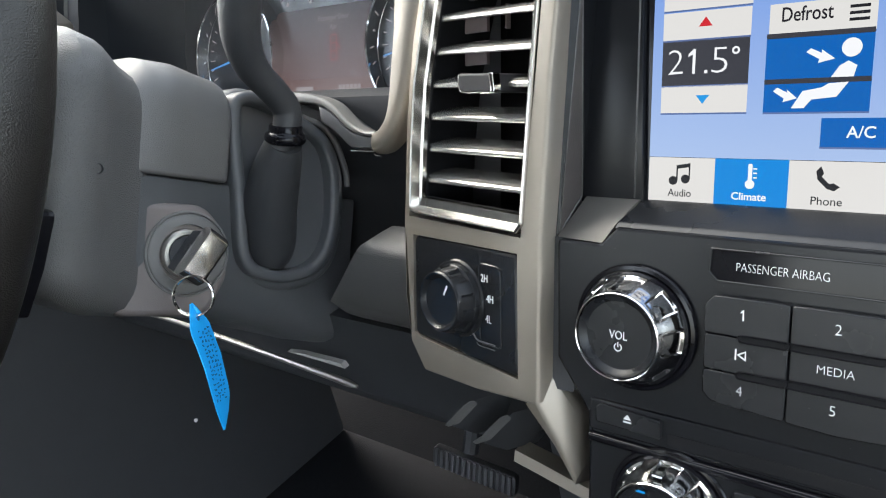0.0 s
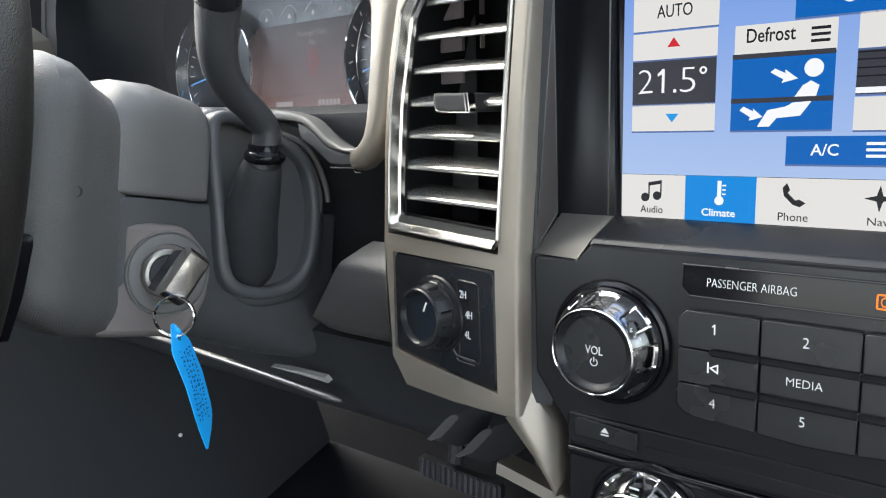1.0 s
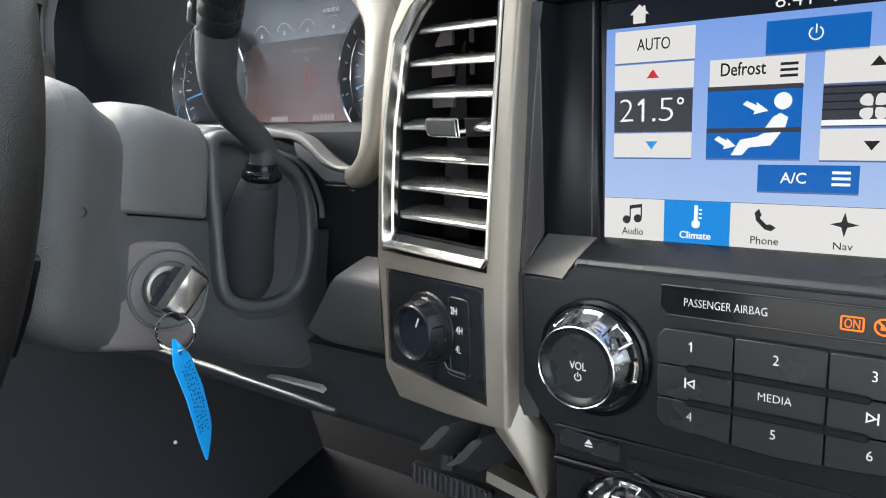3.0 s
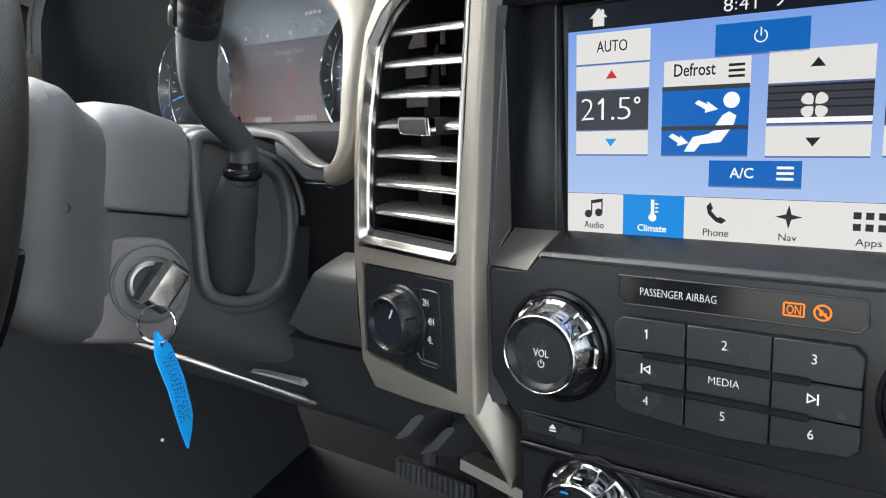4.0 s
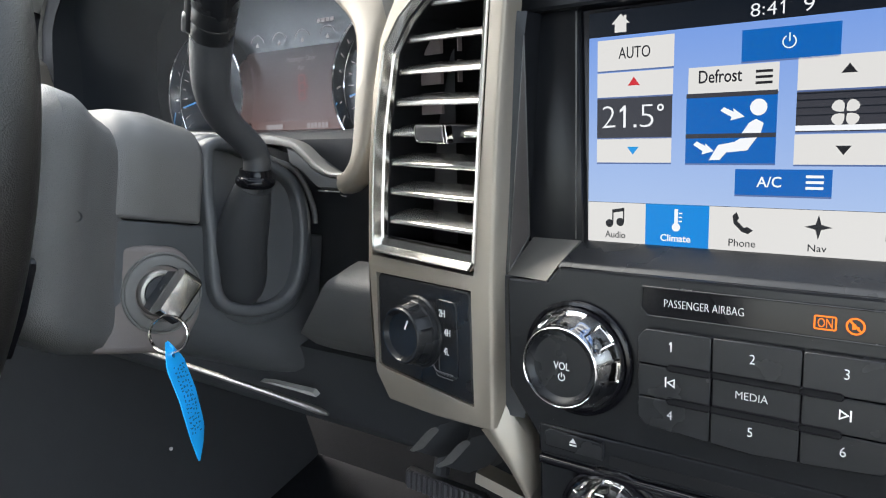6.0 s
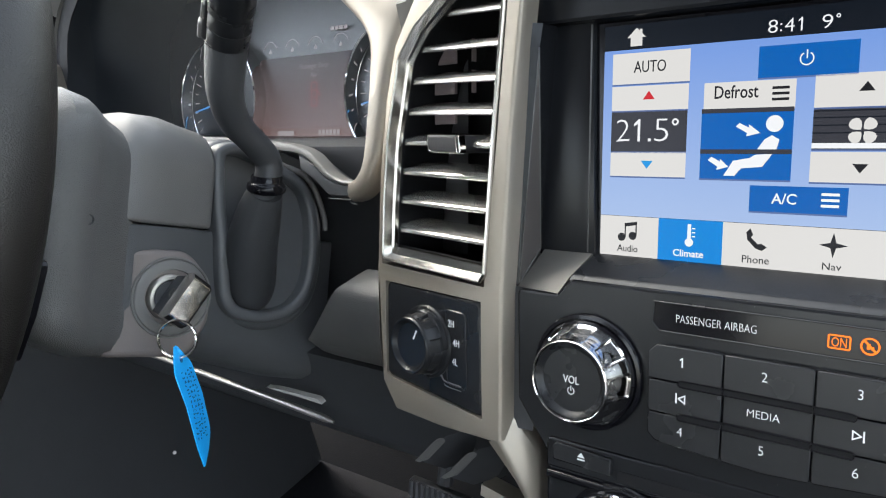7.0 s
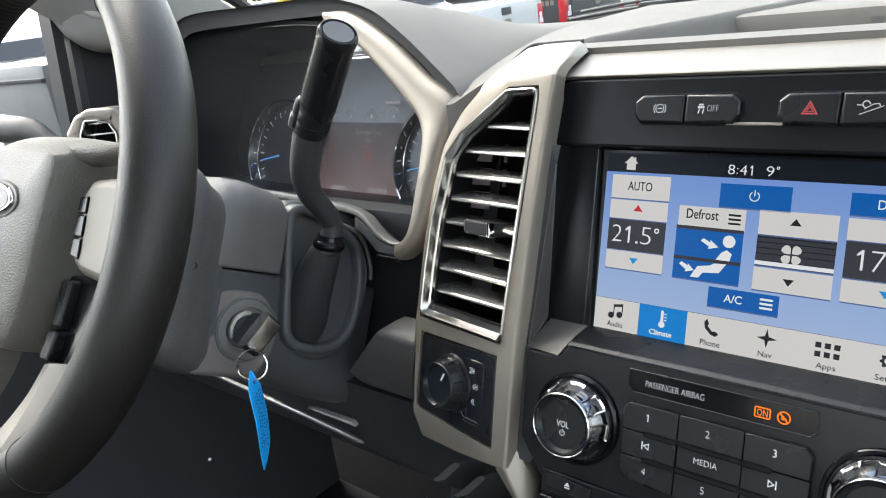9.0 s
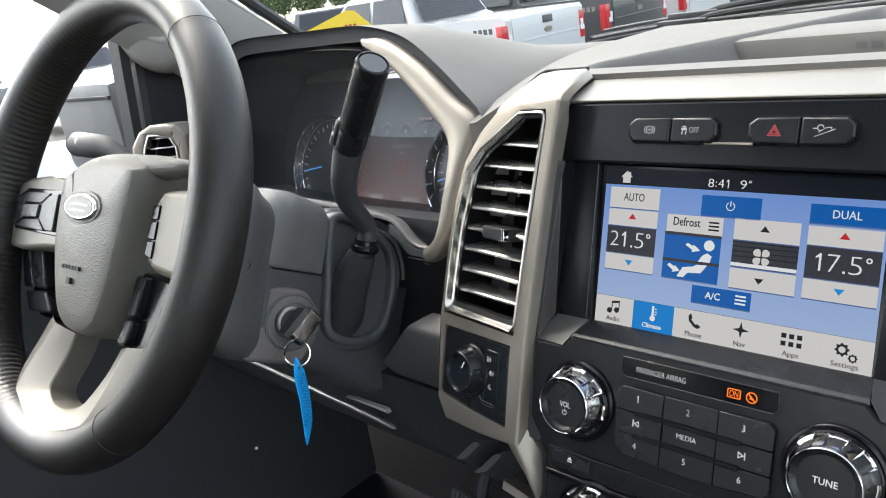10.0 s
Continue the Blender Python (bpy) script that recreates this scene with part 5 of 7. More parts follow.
part("socket_ring", lathe([(0.0108, -0.0045), (0.0122, -0.0030), (0.0125, -0.0010), (0.0120, 0.0012), (0.0108, 0.0020), (0.0101, 0.0034), (0.0100, 0.0056), (0.0094, 0.0066), (0.0086, 0.0066), (0.0080, 0.0050)], 48, cap=False), PIANO, lever, "glossy collar", COLM, angle=50)
stem = smooth_path([(-0.3125, -0.0180, 1.4470), (-0.3085, -0.0110, 1.4572), (-0.3080, -0.0075, 1.4680), (-0.3070, -0.0132, 1.4802), (-0.3060, -0.0240, 1.4985), (-0.3000, -0.0283, 1.5186), (-0.2900, -0.0245, 1.5450), (-0.2800, -0.0260, 1.5560)], 5)
part("lever_stem", tube(stem, [0.0086 + 0.0038 * min(1.0, max(0.0, (i - 17) / 13)) for i in range(len(stem))], 24), RUBBER, lever, "bent black stem", angle=70)
G0, G1 = Vector((-0.2900, -0.0245, 1.545)), Vector((-0.2330, -0.0330, 1.6105))
_gn = (G1 - G0).normalized()
_gu = Vector((0.4, 0.9, 0)).normalized()
_gu = (_gu - _gn * _gu.dot(_gn)).normalized()
GRIP = frame_of(G0, _gu, _gn.cross(_gu), _gn)
GL = (G1 - G0).length
GR = 0.0130
grip = part("lever_grip", lathe([(GR * 0.90, -0.014), (GR * 0.95, 0.000), (GR * 0.970, 0.0105), (GR * 0.945, 0.0110), (GR * 0.945, 0.0116), (GR * 0.980, 0.0121), (GR * 0.985, 0.0205), (GR * 0.960, 0.0210), (GR * 0.960, 0.0216), (GR, 0.0221), (GR, GL - 0.009), (GR * 1.02, GL - 0.005), (GR * 1.01, GL - 0.0020), (GR * 0.94, GL + 0.0004), (GR * 0.89, GL + 0.0006), (GR * 0.86, GL - 0.0012)], 56), BUTTON, lever, "thick black cylindrical grip", GRIP, angle=36)
part("grip_cap", lathe([(GR * 0.80, GL - 0.004), (GR * 0.80, GL - 0.0006), (GR * 0.77, GL + 0.0002), (0, GL + 0.0002)], 40), PLASTIC, grip, "dark grey round end cap", GRIP)
SIDE = frame_of(GRIP @ Vector((0, 0, 0.014)), _gn, Vector((-0.75, -0.65, 0.1)).cross(_gn).normalized(), (Vector((-0.75, -0.65, 0.1)) - _gn * Vector((-0.75, -0.65, 0.1)).dot(_gn)).normalized())
part("grip_switch", plate(rounded(rect(-0.014, -0.0050, 0.014, 0.0050), 0.004), 0.006, 0.0146, 0.003, 3), BUTTON, grip, "", SIDE)
part("switch_key", plate(rounded(rect(-0.013, -0.0036, -0.002, 0.0036), 0.002), 0.0110, 0.0164, 0.0016, 3), SHROUD, grip, "", SIDE)
part("switch_key", plate(rounded(rect(0.000, -0.0036, 0.011, 0.0036), 0.002), 0.0110, 0.0154, 0.001, 2), SHROUD, grip, "", SIDE)
for k_ in range(2):
    # near-black slabs on the grip, painted as shaded slots
    part("grip_slot", plate(rounded(rect(0.016 + 0.012 * k_, -0.0008, 0.026 + 0.012 * k_, 0.0008), 0.0006), 0.0110, 0.0134, 0.0002), CAVITY, grip, "", SIDE)

# ---- steering wheel ----
wheel = thing("steering_wheel", "black leather steering wheel with silver spokes", "steering wheel", (-0.415, -0.194, 1.527))
RW = 0.1755
bm = bmesh.new()
rows = []
SEG = 840
for i in range(SEG):
    a = 2 * math.pi * i / SEG
    c, s = math.cos(a), math.sin(a)
    fat = 0.0185 + 0.0028 * max(0, -c) + 0.0012 * abs(c) ** 2
    row = []
    for j in range(20):
        b = 2 * math.pi * j / 20
        rr = RW + fat * 0.92 * math.cos(b)
        lump = 0.0004 * math.sin(a * 190) * min(1.0, max(0.0, (-c - 0.20) * 4)) * max(0.0, -math.cos(b)) ** 3
        row.append(bm.verts.new(((rr + lump) * c, (rr + lump) * s, fat * 1.06 * math.sin(b))))
    rows.append(row)
for i in range(SEG):
    bridge(bm, rows[i], rows[(i + 1) % SEG])
rim = part("rim", bm, LEATHER, wheel, "black grained leather rim", WHEEL, angle=70)
for deg, nm in ((50, 0), (127, 1), (-52, 2), (-128, 3)):
    a = radians(deg)
    bm = tube([((RW + 0.0182 * math.cos(t)) * math.cos(a), (RW + 0.0182 * math.cos(t)) * math.sin(a), 0.0206 * math.sin(t)) for t in [2 * math.pi * k / 28 for k in range(28)]], 0.0003, 6, closed=True)
    part("seam", bm, BLACKTRIM, rim, "", WHEEL)


FRONT = [(-58, 24), (-56, 38), (-47, 49.5), (-25, 55.5), (0, 57.5), (25, 57.5), (48, 55.5), (61, 51), (66, 43), (64, 30), (60, 4), (53, -32), (43, -62), (34, -80), (18, -90), (0, -92), (-18, -90), (-34, -80), (-43, -62), (-52, -32), (-57, 4)]
_h = smooth_path([(p[0] * MM, p[1] * MM, 0) for p in FRONT[-2:] + FRONT + FRONT[:3]], 4)[8:-8]
_hub = [Vector((p.x, p.y)) for p in _h[:4 * len(FRONT)]]


def hub_loop(bm, d, n):
    """The cover's outline drawn in by d: most at the top, where it rolls back, least at the creased flanks."""
    pts = inset(_hub, 0.001)
    out = []
    for p, q in zip(_hub, pts):
        w = min(1.0, max(0.0, (p.y - 0.026) / 0.026))
        w = 0.28 + 0.72 * w * w * (3 - 2 * w)
        e = Vector(q) - Vector(p)
        low_ = min(1.0, max(0.0, (-p.y - 0.02) / 0.07))
        out.append(bm.verts.new((p.x + e.x * d * 1000 * w, p.y + e.y * d * 1000 * w, n - (0.005 * low_ if n > -0.03 else 0))))
    return out


bm = bmesh.new()
rows = [hub_loop(bm, d, n) for d, n in ((0.0, -0.050), (0.0, -0.029), (0.0006, -0.021), (0.002, -0.0155), (0.0045, -0.0105), (0.008, -0.0062), (0.012, -0.0030), (0.017, -0.0004), (0.023, 0.0008))]
cen = Vector((0, -0.018))
last_ = rows[-1]
for f in (0.8, 0.6, 0.4, 0.2):
    rows.append([bm.verts.new((cen.x + (v.co.x - cen.x) * f, cen.y + (v.co.y - cen.y) * f, v.co.z * f + 0.0008 * (1 - f) + 0.0050 * (1 - f * f))) for v in last_])
for r0, r1 in zip(rows, rows[1:]):
    bridge(bm, r0, r1)
bm.faces.new(rows[-1])
part("airbag_pad", bm, PAD, wheel, "grained dark grey airbag cover", WHEEL, angle=75)
rows = []
for u, vc, hv, nc, hn in ((30, 45.5, 11, -0.021, 0.013), (58, 46.5, 9.6, -0.021, 0.0125), (76, 47, 8.0, -0.022, 0.011), (90, 47.5, 6.4, -0.023, 0.0095), (98, 48, 4.6, -0.024, 0.007), (102, 48, 2.0, -0.025, 0.003)):
    rows.append([(u * MM, vc * MM + hv * MM * math.cos(2 * math.pi * k / 20), nc + hn * math.sin(2 * math.pi * k / 20)) for k in range(20)])
part("pad_wing", loft(rows), PAD, wheel, "grained wing of the airbag cover", WHEEL, angle=75)
em = [(0.0265 * math.cos(2 * math.pi * i / 40) - 0.001, 0.0108 * math.sin(2 * math.pi * i / 40) + 0.0085) for i in range(40)]
part("badge_well", ring([Vector((p[0] * 1.14 + 0.0002, (p[1] - 0.0085) * 1.24 + 0.0085)) for p in em], [Vector(p) for p in em], 0.0, 0.0058, 0.0008, 2), PAD, wheel, "", WHEEL)
badge = part("badge", plate([Vector(p) for p in em], -0.002, 0.0078, 0.0016, 3), CHROME, wheel, "oval silver maker's badge", WHEEL)
part("badge_face", plate([Vector((p[0] * 0.87, (p[1] - 0.0085) * 0.80 + 0.0085)) for p in em], 0.0, 0.0082, 0.0003), BADGE, badge, "pale silver badge field", WHEEL)
flat("badge_bar", [rect(-0.017, 0.0050, 0.010, 0.0060), rect(-0.012, 0.0095, 0.014, 0.0106)], 0.0084, DULLSTEEL, badge, WHEEL)
flat("airbag_mark", [rect(-0.016 + 0.005 * i, -0.0405, -0.0125 + 0.005 * i, -0.0375) for i in range(6)], 0.0058, BLACKTRIM, wheel, WHEEL, "small embossed marks", 0.004)
flat("airbag_mark", [rect(-0.006, -0.052, 0.000, -0.047)], 0.0050, BLACKTRIM, wheel, WHEEL, "small embossed marks", 0.004)
# left spoke with the cross-shaped pad
sp = mm([(-56, 32), (-56, -28), (-86, -30), (-128, -35), (-160, -34), (-173, -8), (-168, 22), (-136, 30), (-104, 33)])
spoke = part("spoke", plate(rounded(list(reversed(sp)), 0.006, 4), -0.030, -0.006, 0.004, 3), SPOKE, wheel, "satin silver spoke cover", WHEEL)
cpo = rounded(mm([(-157, 11), (-149, -17.5), (-60, -18.5), (-57, 2), (-60, 21), (-134, 20.5)]), 0.003, 3)
cp = part("control_pad", plate(list(reversed(cpo)), -0.015, -0.0052, 0.0010), PIANO, spoke, "black cross-shaped control pad", WHEEL)
part("control_key", plate(rounded(mm([(-130, -6.5), (-98, -5), (-97, 6.8), (-131, 5.8)]), 0.002), -0.01, -0.0012, 0.001), BUTTON, cp, "", WHEEL)
for q in ([(-97, 8), (-81, 17.5), (-127, 17.5), (-131, 7)], [(-98, -6.2), (-130, -7.7), (-144, -15), (-82, -15.8)], [(-132.3, 6.5), (-129, 16.8), (-152, 9.5), (-146, -14), (-132, -7.5)], [(-96.6, -5.5), (-80, -15.2), (-66, -15), (-66, 17.5), (-79.5, 17), (-95.8, 7.5)]):
    part("control_key", plate(rounded(mm(q), 0.001), -0.01, -0.0030, 0.0009), BUTTON, cp, "", WHEEL)
# right spoke: a ridged band with three keys on its inner flank
sp = mm([(72, -24), (84, -31), (120, -35), (146, -33), (153, -8), (151, 22), (128, 29), (100, 31), (80, 29), (72, 20)])
spoke = part("spoke", plate(rounded(sp, 0.006, 4), -0.0235, -0.013, 0.0065, 4), SPOKE, wheel, "satin silver spoke cover", WHEEL, angle=40)
for q in ([(73, 17), (83, 18), (83, 7), (73, 6)], [(73, 5.5), (83, 6.2), (83, -8), (73, -8)], [(73, -8.6), (83, -8.6), (83, -22), (73, -20)]):
    part("control_key", plate(rounded(mm(list(reversed(q))), 0.0015), -0.022, -0.0118, 0.0010), PIANO, spoke, "", WHEEL)
for sgn in (-1, 1):
    # switch blocks below the spokes
    lw = mm([(50, -33), (116, -38), (108, -66), (96, -90), (44, -92)] if sgn > 0 else [(-50, -33), (-158, -36), (-136, -72), (-114, -91), (-44, -92)])
    lw = lw if sgn < 0 else list(reversed(lw))
    blk = part("switch_block", plate(rounded(lw, 0.004, 3), -0.055, -0.026, 0.002), PIANO, wheel, "black switch block", WHEEL)
    for k in range(2 if sgn > 0 else 3):
        q = mm(([(54, -36.5), (67, -35.5), (61.5, -67.5), (49.5, -67.8)], [(49, -69.5), (61, -69.2), (54.5, -90), (41, -91)])[k] if sgn > 0 else ([(-144, -33.5), (-161, -35), (-140, -69), (-119, -67)], [(-115, -31.8), (-142.6, -33.3), (-117.6, -66.8), (-95, -65.5)], [(-94, -67.5), (-137, -71.5), (-120, -88.5), (-74, -84.5)])[k])
        part("switch_key", plate(rounded(q, 0.003, 3), -0.035, -0.019, 0.0022, 3), BUTTON, blk, "", WHEEL)
# silver lower spokes: a ridged U whose foot lies on the rim
U_IN = [(38, -95, -26), (35, -115, -20), (32, -132, -12), (28, -140, -8), (18, -145, -6), (9, -147, -5)]
U_RIDGE = [(61, -90, -18), (62, -112, -10), (63, -133, -1), (58, -148, 5), (44, -156, 9), (22, -161, 11)]
U_OUT = [(86, -86, -26), (90, -108, -20), (92, -126, -14), (84, -148, -3), (62, -162, 5), (30, -171, 9)]


def u_line(half, mid):
    full = half + [mid] + [(-u, v, n) for u, v, n in reversed(half)]
    return [p * MM for p in smooth_path(full, 5)]


ui_, ur_, uo_ = u_line(U_IN, (0, -147.5, -5)), u_line(U_RIDGE, (0, -162, 11.5)), u_line(U_OUT, (0, -173, 10))
rows = []
for a, r_, b in zip(ui_, ur_, uo_):
    dn = Vector((0, 0, 1)) * MM
    rows.append([a - dn * 22, a - dn * 1.2, a.lerp(r_, 0.04) - dn * 0.2, a.lerp(r_, 0.5) + dn * 0.8, a.lerp(r_, 0.90) + dn * 0.4, r_ + dn * 0.1, r_.lerp(b, 0.10) + dn * 0.2, r_.lerp(b, 0.5) + dn * 0.6, r_.lerp(b, 0.96) - dn * 0.2, b - dn * 1.2, b - dn * 16])
part("lower_spoke", sheet(rows), SPOKE, wheel, "satin silver ridged lower spoke", WHEEL, angle=22)
part("hub_back", lathe([(0.050, -0.075), (0.055, -0.045), (0.05, -0.040)], 40), PLASTIC, wheel, "", WHEEL)
# left stalk
stalk = thing("wiper_stalk", "black wiper stalk with white markings beside the wheel", "stalk", (-0.52, -0.10, 1.50))
st_p = [(-0.09, 0.040, -0.106), (-0.13, 0.060, -0.100), (-0.165, 0.0735, -0.095), (-0.190, 0.0790, -0.092), (-0.246, 0.0815, -0.090), (-0.250, 0.0815, -0.0898)]
_sk = part("stalk_arm", tube(st_p, [0.006, 0.0065, 0.0085, 0.0125, 0.0135, 0.012], 20), BLACKTRIM, stalk, "", WHEEL, angle=50)

SKM = frame_of(WHEEL @ Vector((-0.2500, 0.0815, -0.0898)), WHEEL.to_3x3() @ Vector((0, 0, 1)), WHEEL.to_3x3() @ Vector((0.05, 1, 0)), WHEEL.to_3x3() @ Vector((-1, 0, 0)))
# thin ring round the stalk's end, lighter than the arm
part("stalk_ring", tube([(0.0128 * math.cos(2 * math.pi * k / 32), 0.0128 * math.sin(2 * math.pi * k / 32), -0.002) for k in range(32)], 0.0006, 6, closed=True), SHROUD, _sk, "thin lighter rim of the stalk", SKM)
SKT = frame_of(WHEEL @ Vector((-0.224, 0.0810, -0.0765)), WHEEL.to_3x3() @ Vector((1, 0, 0)), WHEEL.to_3x3() @ Vector((0, 1, 0)), WHEEL.to_3x3() @ Vector((0, 0, 1)))
flat("stalk_mark", [arc_band(0, -0.002, 0.0050, 0.0056, 35, 145), arc_band(0, -0.002, 0.0024, 0.0030, 35, 145), rect(-0.0004, -0.003, 0.0004, 0.0038)], 0.0006, WHITE_INK, _sk, SKT, "white wiper marking")

# ---- instrument cluster ----
cluster = thing("instrument_cluster", "dark instrument cluster with lit message display and two gauges", "instrument cluster", (-0.47, 0.15, 1.40))
XC = -0.468
CLM = frame_of((XC, 0.166, 1.440), (1, 0, 0), (0, math.sin(radians(20)), math.cos(radians(20))), (0, -math.cos(radians(20)), math.sin(radians(20))))
part("dial_plate", plate(rounded(rect(-0.232, -0.07, 0.205, 0.135), 0.02), -0.03, -0.004), CLUSTER, cluster, "", CLM)
disp = part("message_display", plate(rounded([(-0.062, -0.014), (0.062, -0.014), (0.070, 0.030), (0.068, 0.0655), (-0.068, 0.0655), (-0.070, 0.030)], 0.006), -0.006, -0.001), CL_SCREEN, cluster, "dim reddish grey message display", CLM)
letters("Passenger Door", 0.0068, (0.012, 0.0545, 0.0), CL_TEXT, disp, CLM, squeeze=0.9)
letters("Ajar", 0.0062, (0.012, 0.0465, 0.0), CL_TEXT, disp, CLM, squeeze=0.9)
flat("status_bar", [rect(0.018 + 0.0048 * i, -0.0085, 0.0218 + 0.0048 * i, -0.0035) for i in range(6)], 0.0, CL_TEXT, disp, CLM)
flat("odometer_bar", [rect(-0.040, -0.0085, -0.016, -0.0040)], 0.0, CL_TEXT, disp, CLM)
flat("door_sign", [rect(0.0075, 0.0180, 0.0087, 0.0400), rect(0.0153, 0.0180, 0.0165, 0.0400), rect(0.0087, 0.0180, 0.0153, 0.0192), rect(0.0090, 0.0395, 0.0150, 0.0407), rect(0.0087, 0.0255, 0.0153, 0.0265), rect(0.0087, 0.0325, 0.0153, 0.0335), [(0.0165, 0.0315), (0.0200, 0.0275), (0.0207, 0.0283), (0.0165, 0.0330)]], 0.0, CL_RED, disp, CLM, "red open-door sign")
for gx in (-0.122, 0.126):
    dial = part("gauge", lathe([(0.0630, -0.004), (0.0630, 0.012), (0.0618, 0.0128), (0.0606, 0.012), (0.0590, 0.001), (0.058, 0.0)], 72, at=(gx, 0.027), cap=False), CHROME, cluster, "round gauge with thin bright rim", CLM)
    part("gauge_face", lathe([(0.059, -0.004), (0.059, 0.0005), (0, 0.0005)], 48, at=(gx, 0.027)), CLUSTER, dial, "black dial face", CLM)
    tick = []
    for i in range(25):
        a = radians(225 - 270 * i / 24)
        r0, r1, w = (0.046 if i % 2 == 0 else 0.049), 0.053, 0.0005
        d, p = Vector((math.cos(a), math.sin(a))), Vector((-math.sin(a), math.cos(a)))
        o = Vector((gx, 0.027))
        tick.append([o + d * r0 - p * w, o + d * r1 - p * w, o + d * r1 + p * w, o + d * r0 + p * w])
    flat("gauge_ticks", tick, 0.0008, CL_TEXT, dial, CLM)
    a = radians(191)
    d, p, o = Vector((math.cos(a), math.sin(a))), Vector((-math.sin(a), math.cos(a))), Vector((gx, 0.027))
    flat("gauge_needle", [[o + d * 0.012 - p * 0.0011, o + d * 0.050 - p * 0.0006, o + d * 0.050 + p * 0.0006, o + d * 0.012 + p * 0.0011]], 0.004, CL_BLUE, dial, CLM, "lit blue needle")
for i, gx in enumerate((-0.05, -0.018, 0.014, 0.047)):
    sg = flat("small_gauge", [arc_band(gx, 0.0710, 0.0100, 0.0103, 20, 160)], 0.0, CL_TEXT, cluster, CLM, "", 0.0008)
    flat("gauge_sign", [rect(gx - 0.0018, 0.0700, gx + 0.0018, 0.0726), rect(gx - 0.0007, 0.0726, gx + 0.0007, 0.0740)], 0.0, CL_TEXT, sg, CLM)
flat("range_text_bar", [rect(0.034 + 0.0056 * i, 0.0845, 0.0385 + 0.0056 * i, 0.0880) for i in range(4)], 0.0, CL_TEXT, cluster, CLM)
_lz = [(x, z) for x, z in zip(np.linspace(-0.684, -0.300, 9), (1.590, 1.609, 1.612, 1.611, 1.610, 1.608, 1.601, 1.585, 1.556))]
rows = [[(x, 0.078 + (1.464 + (z - 1.464) * f - 1.464) * 0.30 + 0.006 * math.sin(math.pi * f), 1.464 + (z - 1.464) * f) for x, z in _lz] for f in (0.0, 0.2, 0.4, 0.6, 0.8, 1.0)]
lens = part("clear_lens", sheet(rows), LENS, cluster, "clear curved lens over the dials")
lens.visible_shadow = False
# housing between the bezel and the dials
_f = [(-0.264, 1.452), (-0.263, 1.505), (-0.279, 1.532), (-0.305, 1.556), (-0.356, 1.590), (-0.412, 1.612), (-0.47, 1.617), (-0.600, 1.617), (-0.652, 1.611), (-0.690, 1.565), (-0.690, 1.50), (-0.680, 1.462), (-0.600, 1.458), (-0.47, 1.455), (-0.36, 1.455), (-0.325, 1.447), (-0.302, 1.4345), (-0.276, 1.4330)]
front = [(x, 0.0365 + (z - 1.434) * 0.425, z) for x, z in _f]
back = [(XC + (x - XC) * 1.02, 0.150 + (z - 1.42) * 0.364, 1.42 + (z - 1.43) * 0.92 - 0.012) for x, z in _f]
bm = bmesh.new()
bridge(bm, [bm.verts.new(p) for p in front], [bm.verts.new(p) for p in back])
part("cluster_housing", bm, CLUSTER, cluster, "dark cluster hood lining", angle=50)


def band(name, outer, inner, material, parent, label, thick=0.012, k=5, lift=0.003, roll=0.0):
    """A trim strip between two lines, slightly crowned, with side walls."""
    o, i_ = smooth_path(outer, k), smooth_path(inner, k)
    c = min(len(o), len(i_))
    back = Vector((0, 0.92, -0.39))
    rows = []
    for j in range(c):
        a, b = o[j], i_[j]
        rows.append([a + back * thick, a + back * (0.002 + roll), a.lerp(b, 0.12) + back * (roll * 0.6 - lift * 0.6), a.lerp(b, 0.3) + back * (roll * 0.18 - lift * 0.85), a.lerp(b, 0.5) - back * lift, a.lerp(b, 0.88) - back * lift * 0.6, b + back * 0.002, b + back * thick])
    bm = sheet(rows)
    for r in (rows[0], rows[-1]):
        bm.faces.new([bm.verts.new(p) for p in r])
    return part(name, bm, material, parent, label, angle=45)


surround = thing("cluster_surround", "satin silver surround of the instrument cluster", "dash trim", (-0.26, 0.05, 1.42))
so = [(-0.412, 0.113, 1.622), (-0.377, 0.112, 1.619), (-0.325, 0.102, 1.595), (-0.277, 0.089, 1.565), (-0.2445, 0.081, 1.545), (-0.250, 0.066, 1.512), (-0.2555, 0.052, 1.476), (-0.2590, 0.0435, 1.456), (-0.2635, 0.0385, 1.444), (-0.2700, 0.0345, 1.4345), (-0.2780, 0.0318, 1.4285), (-0.2866, 0.0305, 1.4262)]
si = [(-0.410, 0.111, 1.613), (-0.385, 0.104, 1.603), (-0.354, 0.098, 1.586), (-0.302, 0.083, 1.550), (-0.276, 0.073, 1.527), (-0.2725, 0.061, 1.499), (-0.2735, 0.0525, 1.4777), (-0.2748, 0.0442, 1.4573), (-0.2767, 0.0401, 1.4477), (-0.2790, 0.0385, 1.4438), (-0.2825, 0.0370, 1.4403), (-0.2866, 0.0362, 1.4387)]
band("surround_side", so, si, SILVER, surround, "", 0.014, 5, 0.0012, 0.004)
ao = [(-0.2840, 0.0375, 1.4387), (-0.2920, 0.0373, 1.4387), (-0.2992, 0.0380, 1.4407), (-0.3077, 0.0394, 1.4446), (-0.3165, 0.0416, 1.4508), (-0.3253, 0.0438, 1.4563), (-0.3374, 0.0454, 1.4601), (-0.362, 0.0466, 1.4636), (-0.420, 0.0480, 1.4665), (-0.470, 0.0490, 1.4680), (-0.560, 0.0490, 1.4680), (-0.650, 0.0450, 1.4580)]
